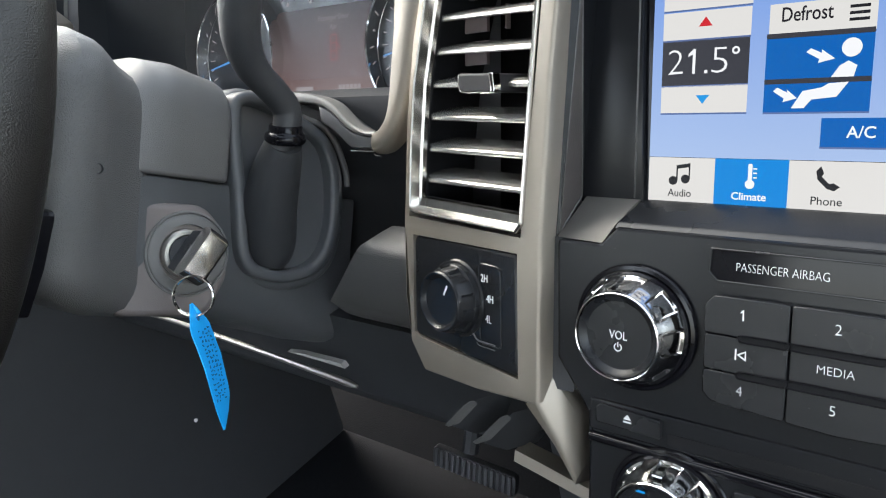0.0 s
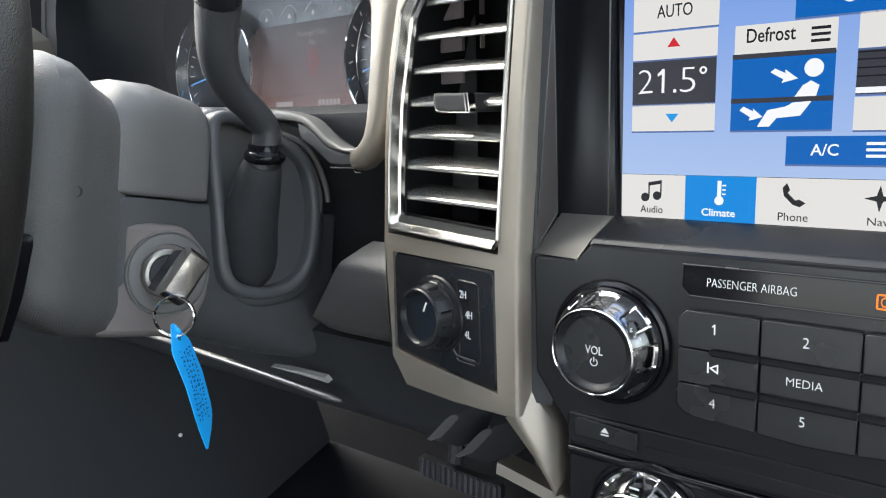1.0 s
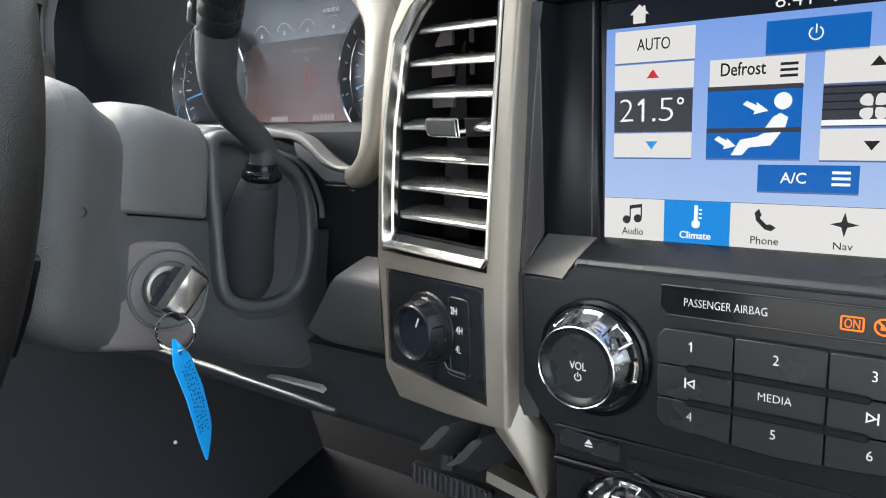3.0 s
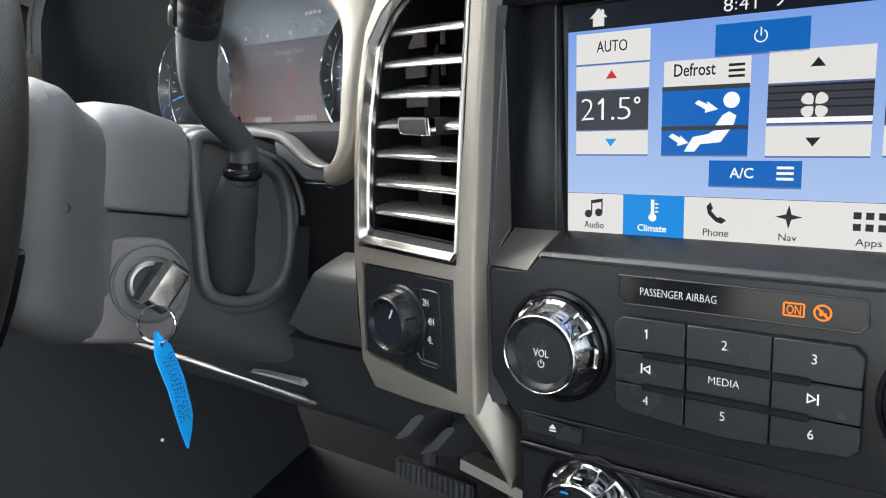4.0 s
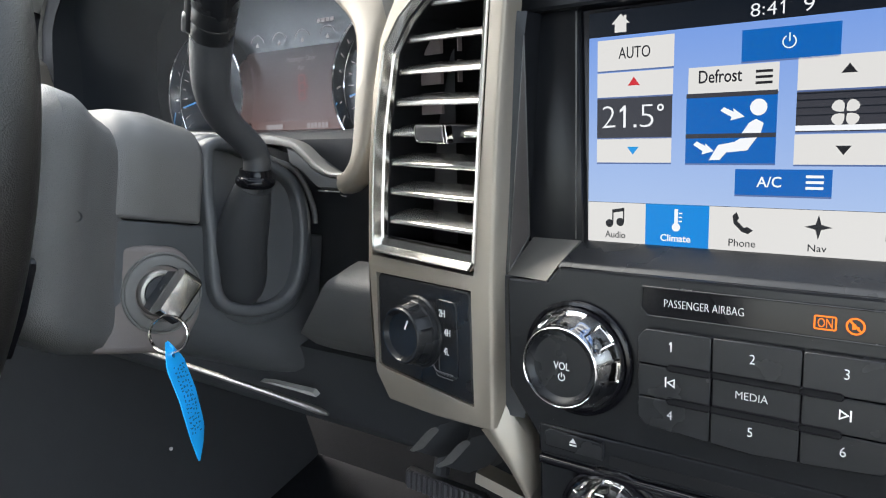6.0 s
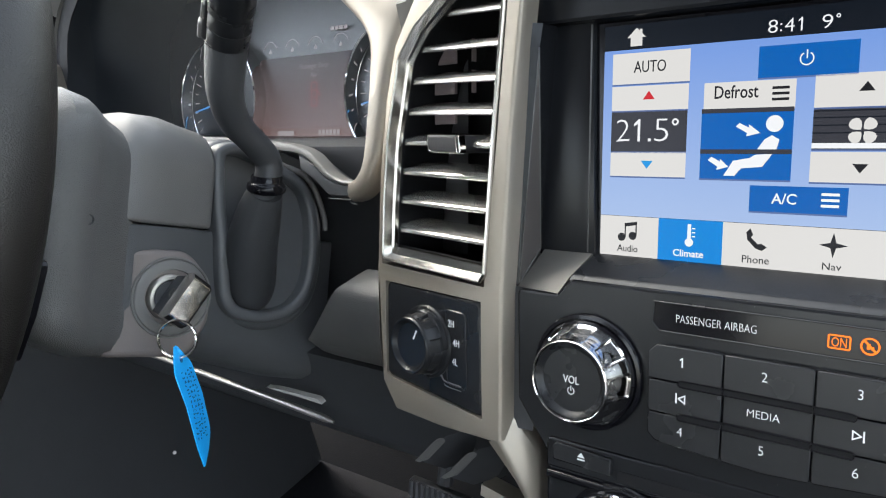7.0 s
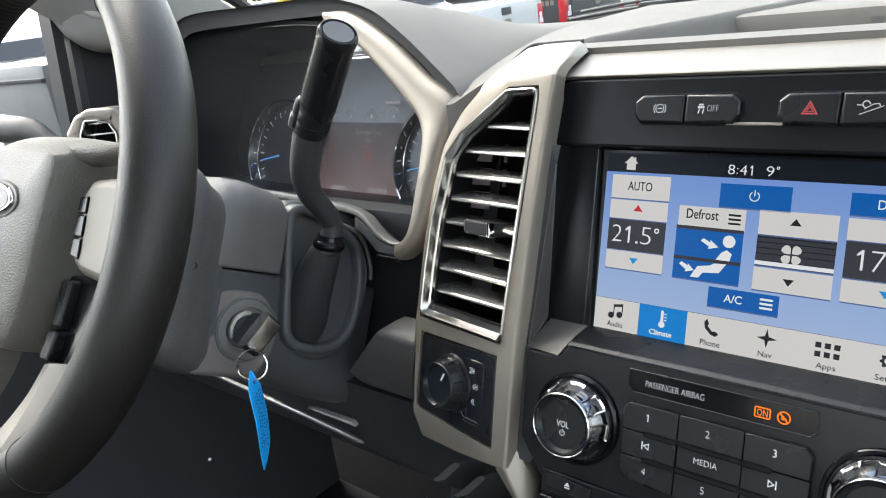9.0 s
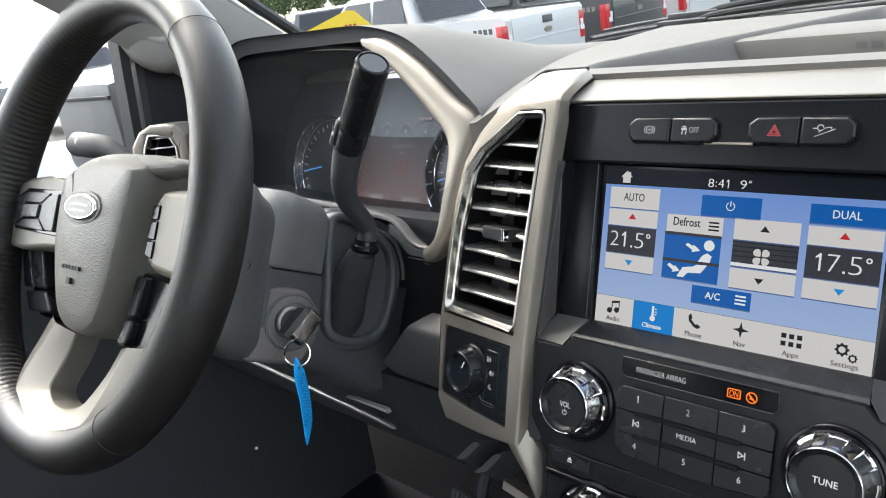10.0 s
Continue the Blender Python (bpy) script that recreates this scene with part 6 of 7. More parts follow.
ai = [(-0.2840, 0.0362, 1.4357), (-0.2930, 0.0360, 1.4357), (-0.3010, 0.0366, 1.4372), (-0.3105, 0.0378, 1.4405), (-0.3200, 0.0400, 1.4466), (-0.3285, 0.0420, 1.4514), (-0.3385, 0.0436, 1.4548), (-0.3635, 0.0443, 1.4570), (-0.420, 0.0455, 1.4600), (-0.470, 0.0462, 1.4615), (-0.560, 0.0462, 1.4615), (-0.650, 0.0425, 1.4510)]
band("surround_sill", ao, ai, SILLGREY, surround, "grey plastic sill", 0.01, 5, 0.002)

# ---- dashboard ----
dash = thing("dashboard", "dark vinyl dashboard with a cluster hood and a speaker ridge", "dashboard", (-0.2, 0.2, 1.3))
# cluster hood: an arch that runs forward and sinks into the dash top
arch = [(-0.2400, 1.520), (-0.2380, 1.5460), (-0.270, 1.5705), (-0.307, 1.5945), (-0.348, 1.6165), (-0.391, 1.6285), (-0.437, 1.6340), (-0.516, 1.6345), (-0.618, 1.6360), (-0.662, 1.6310), (-0.686, 1.612), (-0.717, 1.568), (-0.714, 1.50)]
lip = [(-0.249, 1.520), (-0.2455, 1.5410), (-0.275, 1.5635), (-0.312, 1.5870), (-0.353, 1.6070), (-0.394, 1.6160), (-0.437, 1.6178), (-0.512, 1.6182), (-0.612, 1.6180), (-0.648, 1.6140), (-0.670, 1.598), (-0.698, 1.562), (-0.692, 1.50)]
rows = []
for pts, y0, k in ((arch, 0.0715, 0.0), (arch, 0.0735, 0.004), (arch, 0.084, 0.015), (arch, 0.14, 0.10), (arch, 0.22, 0.40), (arch, 0.30, 0.80), (arch, 0.37, 1.0)):
    row = []
    for p in smooth_path([(x, 0, z) for x, z in pts], 3):
        row.append((p.x, y0 + (p.z - 1.52) * 0.42 * (1 - k), p.z + (1.572 - p.z) * k * (1.0 if p.z > 1.572 else 0.0)))
    rows.append(row)
part("cluster_hood", sheet(rows), DASH, dash, "grey grained hood over the cluster", angle=60)
rows = []
for f, y0 in ((0.0, 0.110), (0.0, 0.0765), (0.5, 0.0760), (0.95, 0.0750), (1.0, 0.0755)):
    row = []
    for p, q in zip(smooth_path([(x, 0, z) for x, z in lip], 3), smooth_path([(x, 0, z) for x, z in arch], 3)):
        r_ = p.lerp(q, f)
        row.append((r_.x, y0 + (r_.z - 1.52) * 0.42, r_.z - 0.0004))
    rows.append(row)
part("hood_lip", sheet(rows), BLACKTRIM, dash, "dark front lip of the hood", angle=60)
part("lens_edge", tube(smooth_path([(-0.6535, 0.1257, 1.6121), (-0.6065, 0.1267, 1.6145), (-0.5268, 0.1263, 1.6134), (-0.4654, 0.1254, 1.6114), (-0.4273, 0.1239, 1.6079)], 5), 0.0007, 6), TRIMGREY, cluster, "pale upper edge of the lens")


def dash_front(x):
    """Front edge of the dash top: it sinks beside the pillar into the valley before the hood."""
    t = min(1.0, max(0.0, (-0.165 - x) / 0.075))
    return 0.086 - 0.012 * t, 1.5768 - 0.034 * t ** 1.15


def dash_z(x, y):
    """Height of the dash top: a rail in front, a tray behind it, then level to the windscreen."""
    yf, zf = dash_front(x)
    t = min(1.0, max(0.0, (y - yf) / 0.20))
    z = zf + (1.5770 - zf) * (1 - (1 - t) ** 2)
    edge = -0.163 + 0.55 * max(0.0, y - 0.15)
    t = min(1.0, max(0.0, (x - edge) / 0.014)) * min(1.0, max(0.0, (y - 0.118) / 0.012))
    return z - 0.024 * t * t * (3 - 2 * t)


rows = []
for s in list(np.linspace(0.0, 0.24, 16)) + list(np.linspace(0.26, 1.0, 26)):
    row = []
    for x in list(np.linspace(-0.246, -0.02, 60)) + list(np.linspace(0.0, 0.80, 14)):
        yf, zf = dash_front(x)
        y = yf + (0.43 - yf) * s
        row.append((x, y, dash_z(x, y)))
    rows.append(row)
part("dash_top", sheet(rows, thick=0.02), DASH, dash, "grey grained dash top with a tray", angle=60)
bm = block(-0.098, 0.262, 1.520, 0.40, 0.345, 1.5735, 0.006)
spk = part("speaker_ridge", bm, DASH, dash, "raised grey speaker ridge", angle=40)
flat("speaker_mark", [rect(0.002 + 0.011 * i, 1.5600, 0.010 + 0.011 * i, 1.5655) for i in range(4)], 0.0, SHROUD, spk, frame_of((0, 0.2615, 0), (1, 0, 0), (0, 0, 1), (0, -1, 0)), "embossed maker's mark")
# dash body left of the pillar, below the cluster
rows = []
for z, y, xl in ((1.3760, 0.010, -0.284), (1.3745, 0.002, -0.288), (1.370, -0.001, -0.292), (1.345, 0.000, -0.316), (1.325, 0.003, -0.337), (1.312, 0.010, -0.332), (1.304, 0.018, -0.326)):
    rows.append([(xl + (-0.205 - xl) * t, y, z) for t in np.linspace(0, 1, 8)])
part("knee_panel", sheet(rows, thick=0.02, down=(0, 1, 0)), SHROUD_TEX, dash, "pebbled dark panel beside the pillar", angle=60)
rows = []
for z, y in ((1.455, 0.060), (1.43, 0.055), (1.40, 0.075), (1.34, 0.075), (1.30, 0.05)):
    rows.append([(x, y, z) for x in np.linspace(-0.80, -0.20, 6)])
part("column_recess", sheet(rows, thick=0.02, down=(0, 1, 0)), RUBBER, dash, "dark recess round the column", angle=60)
band("sill_fascia", [(x, y, z + 0.0004) for x, y, z in ai[:7]], [(x, 0.0338, 1.4280) if x > -0.308 else (x + 0.001, y - 0.003, z - 0.0125) for x, y, z in ai[:7]], PLASTIC, dash, "dark fascia below the sill", 0.01, 5, 0.0006)
part("fascia_line", tube([(-0.2840, 0.0315, 1.4271), (-0.295, 0.0315, 1.4271), (-0.306, 0.0317, 1.4272)], 0.0005, 6), CHROME, dash, "thin bright line")
part("fascia_line", tube([(-0.2842, 0.0306, 1.4260), (-0.2822, 0.0300, 1.4250), (-0.2775, 0.0298, 1.4247)], 0.0004, 6), CHROME, dash, "thin bright line")
rows = []
for z, y in ((1.305, 0.012), (1.27, 0.020), (1.225, 0.027), (1.210, 0.034), (1.204, 0.050), (1.203, 0.09)):
    rows.append([(x, y, z) for x in np.linspace(-0.80, -0.215, 13)])
part("lower_dash", sheet(rows, thick=0.02, down=(0, 1, 0)), RUBBER, dash, "dark lower dash panel", angle=60)
rows = []
for x, y in ((-0.236, 0.075), (-0.229, 0.040), (-0.222, 0.034), (-0.19, 0.034)):
    rows.append([(x, y + (z - 1.42) * 0.325, z) for z in (1.535, 1.50, 1.43, 1.36, 1.31)])
part("pillar_back", sheet(rows), PLASTIC, dash, "", angle=60)
part("lower_console", block(-0.205, 0.045, 0.86, 0.205, 0.35, 1.33, 0.01), RUBBER, dash, "dark console body below the stack")
part("dash_core", block(-0.80, 0.235, 1.21, 0.80, 0.40, 1.548, 0.005), PLASTIC, dash, "")
part("right_dash", block(0.135, 0.03, 1.18, 0.80, 0.30, 1.556, 0.02), PLASTIC, dash, "plain dark dash face")
# chrome line along the knee panel and the pale clip beside it
strip = smooth_path([(-0.700, -0.004, 1.256), (-0.640, -0.003, 1.266), (-0.580, -0.001, 1.2665), (-0.518, 0.0015, 1.2620), (-0.430, 0.006, 1.2535), (-0.380, 0.009, 1.2475), (-0.347, 0.011, 1.2430)], 6)
part("trim_line", tube(strip, [0.0016 + 0.0016 * i / len(strip) for i in range(len(strip) - 2)] + [0.0026, 0.0014], 10), DULLSTEEL, dash, "thin dull metal trim line")
bm = bmesh.new()
loft([[(-0.420, 0.008, 1.2605), (-0.402, 0.0085, 1.2625), (-0.355, 0.0085, 1.2640), (-0.352, 0.0085, 1.2600), (-0.375, 0.008, 1.2610)], [(-0.420, 0.013, 1.2605), (-0.402, 0.0135, 1.2625), (-0.355, 0.0135, 1.2640), (-0.352, 0.0135, 1.2600), (-0.375, 0.013, 1.2610)]], bm)
part("panel_clip", bm, TRIMGREY, dash, "grey panel clip")
# release handles under the pillar
for (a, b), flare in ((((-0.1840, -0.0400, 1.3110), (-0.2036, -0.0400, 1.2900)), 0.0), (((-0.1620, -0.0400, 1.3078), (-0.1825, -0.0400, 1.2850)), 0.006)):
    a, b = Vector(a), Vector(b)
    side_ = Vector((0.74, 0.66, 0.10)).normalized()
    deep = Vector((0.30, 0.60, -0.74)).normalized()
    h = thing("release_handle", "small dark release handle below the dash", "handle", tuple(b))
    rows = []
    for t_, w_, d_ in ((0.0, 0.0016, 0.003), (0.10, 0.0026, 0.004), (0.4, 0.0029, 0.004), (0.76, 0.0031, 0.004), (0.92, 0.0040 + flare * 0.3, 0.004), (1.0, 0.0036 + flare * 0.3, 0.003)):
        p = a.lerp(b, t_)
        rows.append([p - side_ * w_, p - side_ * w_ * 0.2 + Vector((0, -0.0010, 0.0006)), p + side_ * w_, p + side_ * w_ + deep * d_, p - side_ * w_ + deep * d_])
    # lip in a lighter grey than the handle body
    part("handle_lip", loft(rows), SHROUD, h, "lighter grey lip", angle=30)
    rows = []
    for t_, w_, g_ in ((-0.15, 0.013, 0.006), (0.2, 0.0165, 0.010), (0.6, 0.0175, 0.013), (0.95, 0.0165, 0.016), (1.12, 0.0140, 0.016)):
        p = a.lerp(b, t_) + deep * 0.002
        rows.append([p + side_ * 0.0010, p + side_ * w_ * 0.8 + deep * 0.001, p + side_ * w_ + deep * 0.004, p + side_ * w_ + deep * g_, p + side_ * 0.0030 + deep * g_])
    part("handle_body", loft(rows), RUBBER, h, "dark hollow handle body", angle=35)
rows = [[Vector(p) + Vector(o) for o in ((0, 0.001, 0.0030), (0, -0.0020, -0.0028), (0, 0.008, -0.0060), (0, 0.012, 0.0020))] for p in ((-0.1728, -0.0263, 1.2666), (-0.1545, -0.0280, 1.2645), (-0.1359, -0.0300, 1.2622), (-0.1100, -0.0320, 1.2590))]
solo("console_rail", loft(rows), SILVER, "short satin silver rail below the pillar", "trim rail", angle=20)
# pedal
pedal = thing("brake_pedal", "ribbed black rubber brake pedal on a dark arm", "pedal", (-0.47, 0.18, 0.99))
PEDM = frame_of((-0.425, 0.185, 0.9885), (1, 0, -0.046), (0.04, 0.35, 0.93), (0.28, -0.88, 0.36))
pp_ = part("pedal_pad", plate(rounded(rect(-0.058, -0.012, 0.058, 0.012), 0.006), -0.012, 0.0, 0.003), RUBBER, pedal, "", PEDM)
for i in range(14):
    part("pedal_rib", plate(rounded(rect(-0.053 + 0.0078 * i, -0.0105, -0.0488 + 0.0078 * i, 0.0105), 0.001), -0.002, 0.003, 0.001), PLASTIC, pp_, "", PEDM)
part("pedal_arm", tube([(-0.436, 0.20, 1.0), (-0.43, 0.26, 1.12), (-0.43, 0.30, 1.30)], 0.010, 10), RUBBER, pedal)

# ---- cab ----
GZ = -0.15
floor = solo("floor", block(-0.95, -2.2, 0.80, 0.95, 0.42, 0.84), CARPET, "dark carpeted cab floor", "floor", kind="structure")
solo("firewall", sheet([[(-0.95, 0.30, 0.84), (0.95, 0.30, 0.84)], [(-0.95, 0.40, 1.05), (0.95, 0.40, 1.05)], [(-0.95, 0.42, 1.55), (0.95, 0.42, 1.55)]], thick=0.03, down=(0, 1, 0)), CARPET, "dark carpeted front bulkhead", "wall", kind="structure")
solo("ceiling", sheet([[(x, y, 2.10 - 0.10 * (x / 0.9) ** 4 - (0.05 if y > -0.4 else 0)) for x in np.linspace(-0.75, 0.75, 9)] for y in (-2.2, -1.2, -0.6, -0.35)], thick=0.03, down=(0, 0, 1)), HEADLINER, "pale fabric headliner", "ceiling", kind="structure")
bm = bmesh.new()
block(-0.95, -2.24, 0.82, 0.95, -2.20, 1.45, bm=bm)
block(-0.95, -2.24, 1.95, 0.95, -2.20, 2.12, bm=bm)
block(-0.95, -2.24, 1.45, -0.62, -2.20, 1.95, bm=bm)
block(0.62, -2.24, 1.45, 0.95, -2.20, 1.95, bm=bm)
solo("wall_back", bm, SEATBACK, "dark rear cab wall with a window opening", "wall", kind="structure")
# driver's door: inner panel, window opening, sail panel
bm = bmesh.new()
block(-0.90, -1.10, 0.84, -0.80, 0.30, 1.50, 0.01, bm)
solo("door_1", bm, RUBBER, "dark driver's door panel, closed", "door", kind="structure")
# steel screw drawn white: its bright glint is put into the colour
part("white_screw", lathe([(0.0026, -0.004), (0.0026, 0.0010), (0.0021, 0.0016), (0.0008, 0.0018), (0, 0.0018)], 16), TAIL_WHITE, bpy.data.objects["door_1"], "small screw coloured white for its bright glint", frame_of((-0.7995, 0.079, 1.023), (0, 0.45, 0.89), (0, 0.89, -0.45), (1, 0, 0)))
bm = bmesh.new()
block(-0.90, -2.2, 0.84, -0.82, -1.12, 1.52, bm=bm)
block(-0.90, -1.25, 1.50, -0.80, -1.05, 2.05, bm=bm)
solo("wall_left", bm, HEADLINER, "pale door frame and rear side panel", "wall", kind="structure")
bm = bmesh.new()
block(0.82, -2.2, 0.84, 0.90, -1.12, 1.52, bm=bm)
block(0.80, -1.25, 1.50, 0.90, -1.05, 2.05, bm=bm)
solo("wall_right", bm, HEADLINER, "pale door frame and rear side panel", "wall", kind="structure")
sail = thing("door_sail_panel", "black corner panel of the driver's door window", "door panel", (-0.79, 0.05, 1.52))
bm = loft([[(-0.795, 0.060, 1.46), (-0.795, 0.200, 1.46), (-0.795, 0.170, 1.68), (-0.795, 0.050, 1.68)], [(-0.830, 0.060, 1.46), (-0.830, 0.200, 1.46), (-0.830, 0.170, 1.68), (-0.830, 0.050, 1.68)]])
part("corner_panel", bm, BLACKTRIM, sail)
for x, y0, y1, m_ in ((-0.790, 0.020, 0.032, BLACKTRIM), (-0.794, 0.040, 0.050, RUBBER)):
    part("window_channel", loft([[(x, y0 + d, z), (x, y1 + d, z), (x - 0.03, y1 + d, z), (x - 0.03, y0 + d, z)] for z, d in ((1.46, 0.0), (1.52, 0.001), (1.68, 0.018))]), m_, sail, "window run channel")
# A pillars
for sgn in (-1, 1):
    rows = []
    for t in np.linspace(0, 1, 9):
        y, z, x = 0.342 - 0.72 * t, 1.572 + 0.50 * t, sgn * (0.770 - 0.08 * t)
        rows.append([(x + sgn * 0.02, y - 0.18, z - 0.012), (x - sgn * 0.012, y - 0.150, z - 0.002), (x - sgn * 0.028, y - 0.07, z + 0.002), (x - sgn * 0.022, y - 0.005, z), (x - sgn * 0.005, y + 0.012, z), (x + sgn * 0.05, y + 0.01, z), (x + sgn * 0.06, y - 0.10, z)])
    pl = thing("windscreen_pillar", "pale grey fabric windscreen pillar trim", "pillar trim", (sgn * 0.78, 0.2, 1.6), group="windscreen pillars")
    part("pillar_trim", loft(rows), TRIMGREY, pl, "", angle=50)
    part("pillar_seal", tube([(sgn * (0.752 - 0.08 * t), 0.358 - 0.72 * t, 1.574 + 0.50 * t) for t in np.linspace(0, 1, 9)], 0.008, 8), RUBBER, pl, "black rubber seal")
gh = thing("grab_handle_base", "rounded pale grey trim bulge at the pillar foot", "trim", (-0.76, 0.06, 1.67))
GM = frame_of((-0.765, 0.085, 1.668), (0.45, 0.85, 0), (0, 0, 1), (0.85, -0.45, 0.1))
part("trim_bulge", lathe([(0.060, -0.05), (0.058, 0.0), (0.050, 0.014), (0.034, 0.022), (0.022, 0.023)], 36), TRIMGREY, gh, "", GM, angle=60)
part("trim_ring", lathe([(0.026, 0.021), (0.024, 0.0255), (0.018, 0.026), (0.014, 0.022), (0, 0.021)], 32), HEADLINER, gh, "", GM, angle=60)
# left air outlet on the dash
lv = thing("side_air_outlet", "satin silver side air outlet with a dark opening", "air outlet", (-0.74, 0.02, 1.52))
LVM = frame_of((-0.700, 0.0132, 1.5347), (0.865, 0.503, 0), (-0.050, 0.086, 0.995), (0.5, -0.86, 0.10))
lo_ = rounded(mm([(-48, -40), (34, -40), (35, 4), (23, 18), (-11, 20), (-28, 13), (-42, -4)]), 0.004, 4)
li_ = rounded(mm([(-33, -36), (20, -36), (21, -10), (15, 3), (0, 7), (-15, 8), (-23, -6)]), 0.003, 4)
part("outlet_bezel", ring(lo_, li_, -0.05, 0.0, 0.004, 3), SILVER, lv, "", LVM, angle=45)
part("outlet_ring", ring(inset(li_, -0.0005), inset(li_, 0.002), -0.02, 0.001, 0.0006, 2), CHROME, lv, "thin bright ring", LVM)
part("outlet_duct", plate(li_, -0.04, -0.028), CAVITY, lv, "", LVM)
for i in range(4):
    part("outlet_slat", block(-0.020, -0.034 + 0.012 * i, -0.02, 0.016, -0.032 + 0.012 * i, -0.006, 0.0004), SLAT, lv, "", LVM)
# windscreen, cowl and wipers
solo("window_1", sheet([[(-0.80, 0.36, 1.555), (-0.4, 0.45, 1.552), (0, 0.48, 1.552), (0.4, 0.45, 1.552), (0.80, 0.36, 1.555)], [(-0.70, -0.42, 2.06), (-0.35, -0.38, 2.08), (0, -0.37, 2.085), (0.35, -0.38, 2.08), (0.70, -0.42, 2.06)]]), SCREEN_GLASS, "clear windscreen glass", "windscreen", kind="structure")
for k_, sgn in ((2, -1), (3, 1)):
    solo("window_%d" % k_, sheet([[(sgn * 0.855, y, 1.48) for y in (-1.06, -0.5, 0.06)], [(sgn * 0.835, y, 1.78) for y in (-1.06, -0.5, 0.02)], [(sgn * 0.79, y, 2.05) for y in (-1.06, -0.5, -0.30)]]), GLASS, "tinted front door window glass", "window", kind="structure")
for k_, sgn in ((4, -1), (5, 1)):
    solo("window_%d" % k_, sheet([[(sgn * 0.86, y, 1.50) for y in (-2.2, -1.7, -1.24)], [(sgn * 0.80, y, 2.06) for y in (-2.2, -1.7, -1.24)]]), GLASS, "tinted rear side window glass", "window", kind="structure")
cowl = thing("cowl", "black plastic cowl below the windscreen", "cowl", (0, 0.5, 1.5))
rows = []
for y, z in ((0.500, 1.540), (0.505, 1.5535), (0.53, 1.5545), (0.56, 1.5520), (0.62, 1.5500), (0.68, 1.535)):
    rows.append([(x, y - 0.19 * x * x, z - 0.010 * x * x) for x in np.linspace(-0.95, 0.95, 29)])
part("cowl_tray", sheet(rows, thick=0.02), RUBBER, cowl)
for k in range(16):
    x = -0.72 + 0.09 * k
    part("cowl_slot", block(x, 0.535 - 0.19 * x * x, 1.552, x + 0.055, 0.552 - 0.19 * x * x, 1.5585 - 0.010 * x * x, 0.002), SHROUD if k % 3 else TRIMGREY, cowl, "grille bar")
for dz, dy, x1 in ((0.0, 0.0, 0.55), (0.006, 0.03, 0.80)):
    pts = smooth_path([(-0.412, 0.500 + dy, 1.5560 + dz), (-0.34, 0.505 + dy, 1.5620 + dz), (-0.267, 0.508 + dy, 1.5655 + dz), (-0.196, 0.512 + dy, 1.5672 + dz), (-0.10, 0.515 + dy, 1.5695 + dz), (0.1, 0.520 + dy, 1.573 + dz), (x1, 0.50 + dy, 1.578 + dz)], 8)
    wp = thing("wiper", "black windscreen wiper resting on the cowl", "wiper", tuple(pts[0]), group="wipers")
    part("wiper_blade", tube(pts, 0.0028, 8), BLACKTRIM, wp)
    part("wiper_spine", tube([p + Vector((0.0, 0.004, 0.0062)) for p in pts[2:]], 0.0020, 8), SHROUD, wp, "grey metal spine")
    part("wiper_arm", tube(smooth_path([(-0.28, 0.515 + dy, 1.572 + dz), (-0.18, 0.522 + dy, 1.580 + dz), (-0.02, 0.530 + dy, 1.584 + dz), (0.3, 0.54 + dy, 1.582 + dz), (0.6, 0.54 + dy, 1.565 + dz)], 6), [0.002] * 3 + [0.0045] * 22, 8), BLACKTRIM, wp)
    part("wiper_clip", block(-0.30, 0.506 + dy, 1.5655 + dz, -0.235, 0.520 + dy, 1.5760 + dz, 0.003), RUBBER, wp)
hood_rows = []
for y, z in ((0.70, 1.470), (0.9, 1.478), (1.4, 1.465), (1.8, 1.41)):
    hood_rows.append([(x, y - 0.12 * x * x, z - 0.05 * (x / 0.95) ** 4) for x in np.linspace(-0.95, 0.95, 17)])
solo("bonnet", sheet(hood_rows, thick=0.03), PAINT_DARK, "dark painted bonnet of the truck", "bonnet")
# yellow price card behind the windscreen
CARD = frame_of((-0.695, 0.300, 1.618), (0.93, 0.36, 0), (-0.10, 0.25, 0.96), (0.36, -0.90, 0.27))
card = thing("price_card", "bright yellow card leaning behind the windscreen", "card", (-0.66, 0.315, 1.60))
part("card_sheet", plate([Vector(p) for p in ((-0.075, -0.004), (0.072, -0.004), (0.072, 0.003), (0.040, 0.031), (0.028, 0.033), (-0.075, 0.002))], -0.0008, 0.0008), YELLOW, card, "", CARD)
flat("card_print", [rect(0.024 + 0.007 * i, 0.010, 0.029 + 0.007 * i, 0.013) for i in range(3)], 0.0011, RED_INK, card, CARD)
# door mirror outside
mir = thing("door_mirror", "large dark grey towing door mirror", "door mirror", (-1.12, 0.16, 1.45))
MIR = mat("mirror_housing", (0.10, 0.10, 0.10), 0.5, var=0.08)
part("mirror_head", block(-1.27, 0.10, 1.45, -1.02, 0.22, 1.604, 0.02), MIR, mir, "upper housing")
part("mirror_seam", block(-1.272, 0.097, 1.575, -1.018, 0.103, 1.581, 0.001), BLACKTRIM, mir)
part("mirror_lower", block(-1.25, 0.11, 1.34, -1.03, 0.21, 1.445, 0.015), MIR, mir, "lower housing")
part("mirror_arm", block(-1.06, 0.14, 1.52, -0.88, 0.18, 1.56, 0.01), MIR, mir)
part("mirror_arm", block(-1.06, 0.14, 1.40, -0.88, 0.18, 1.44, 0.01), MIR, mir)

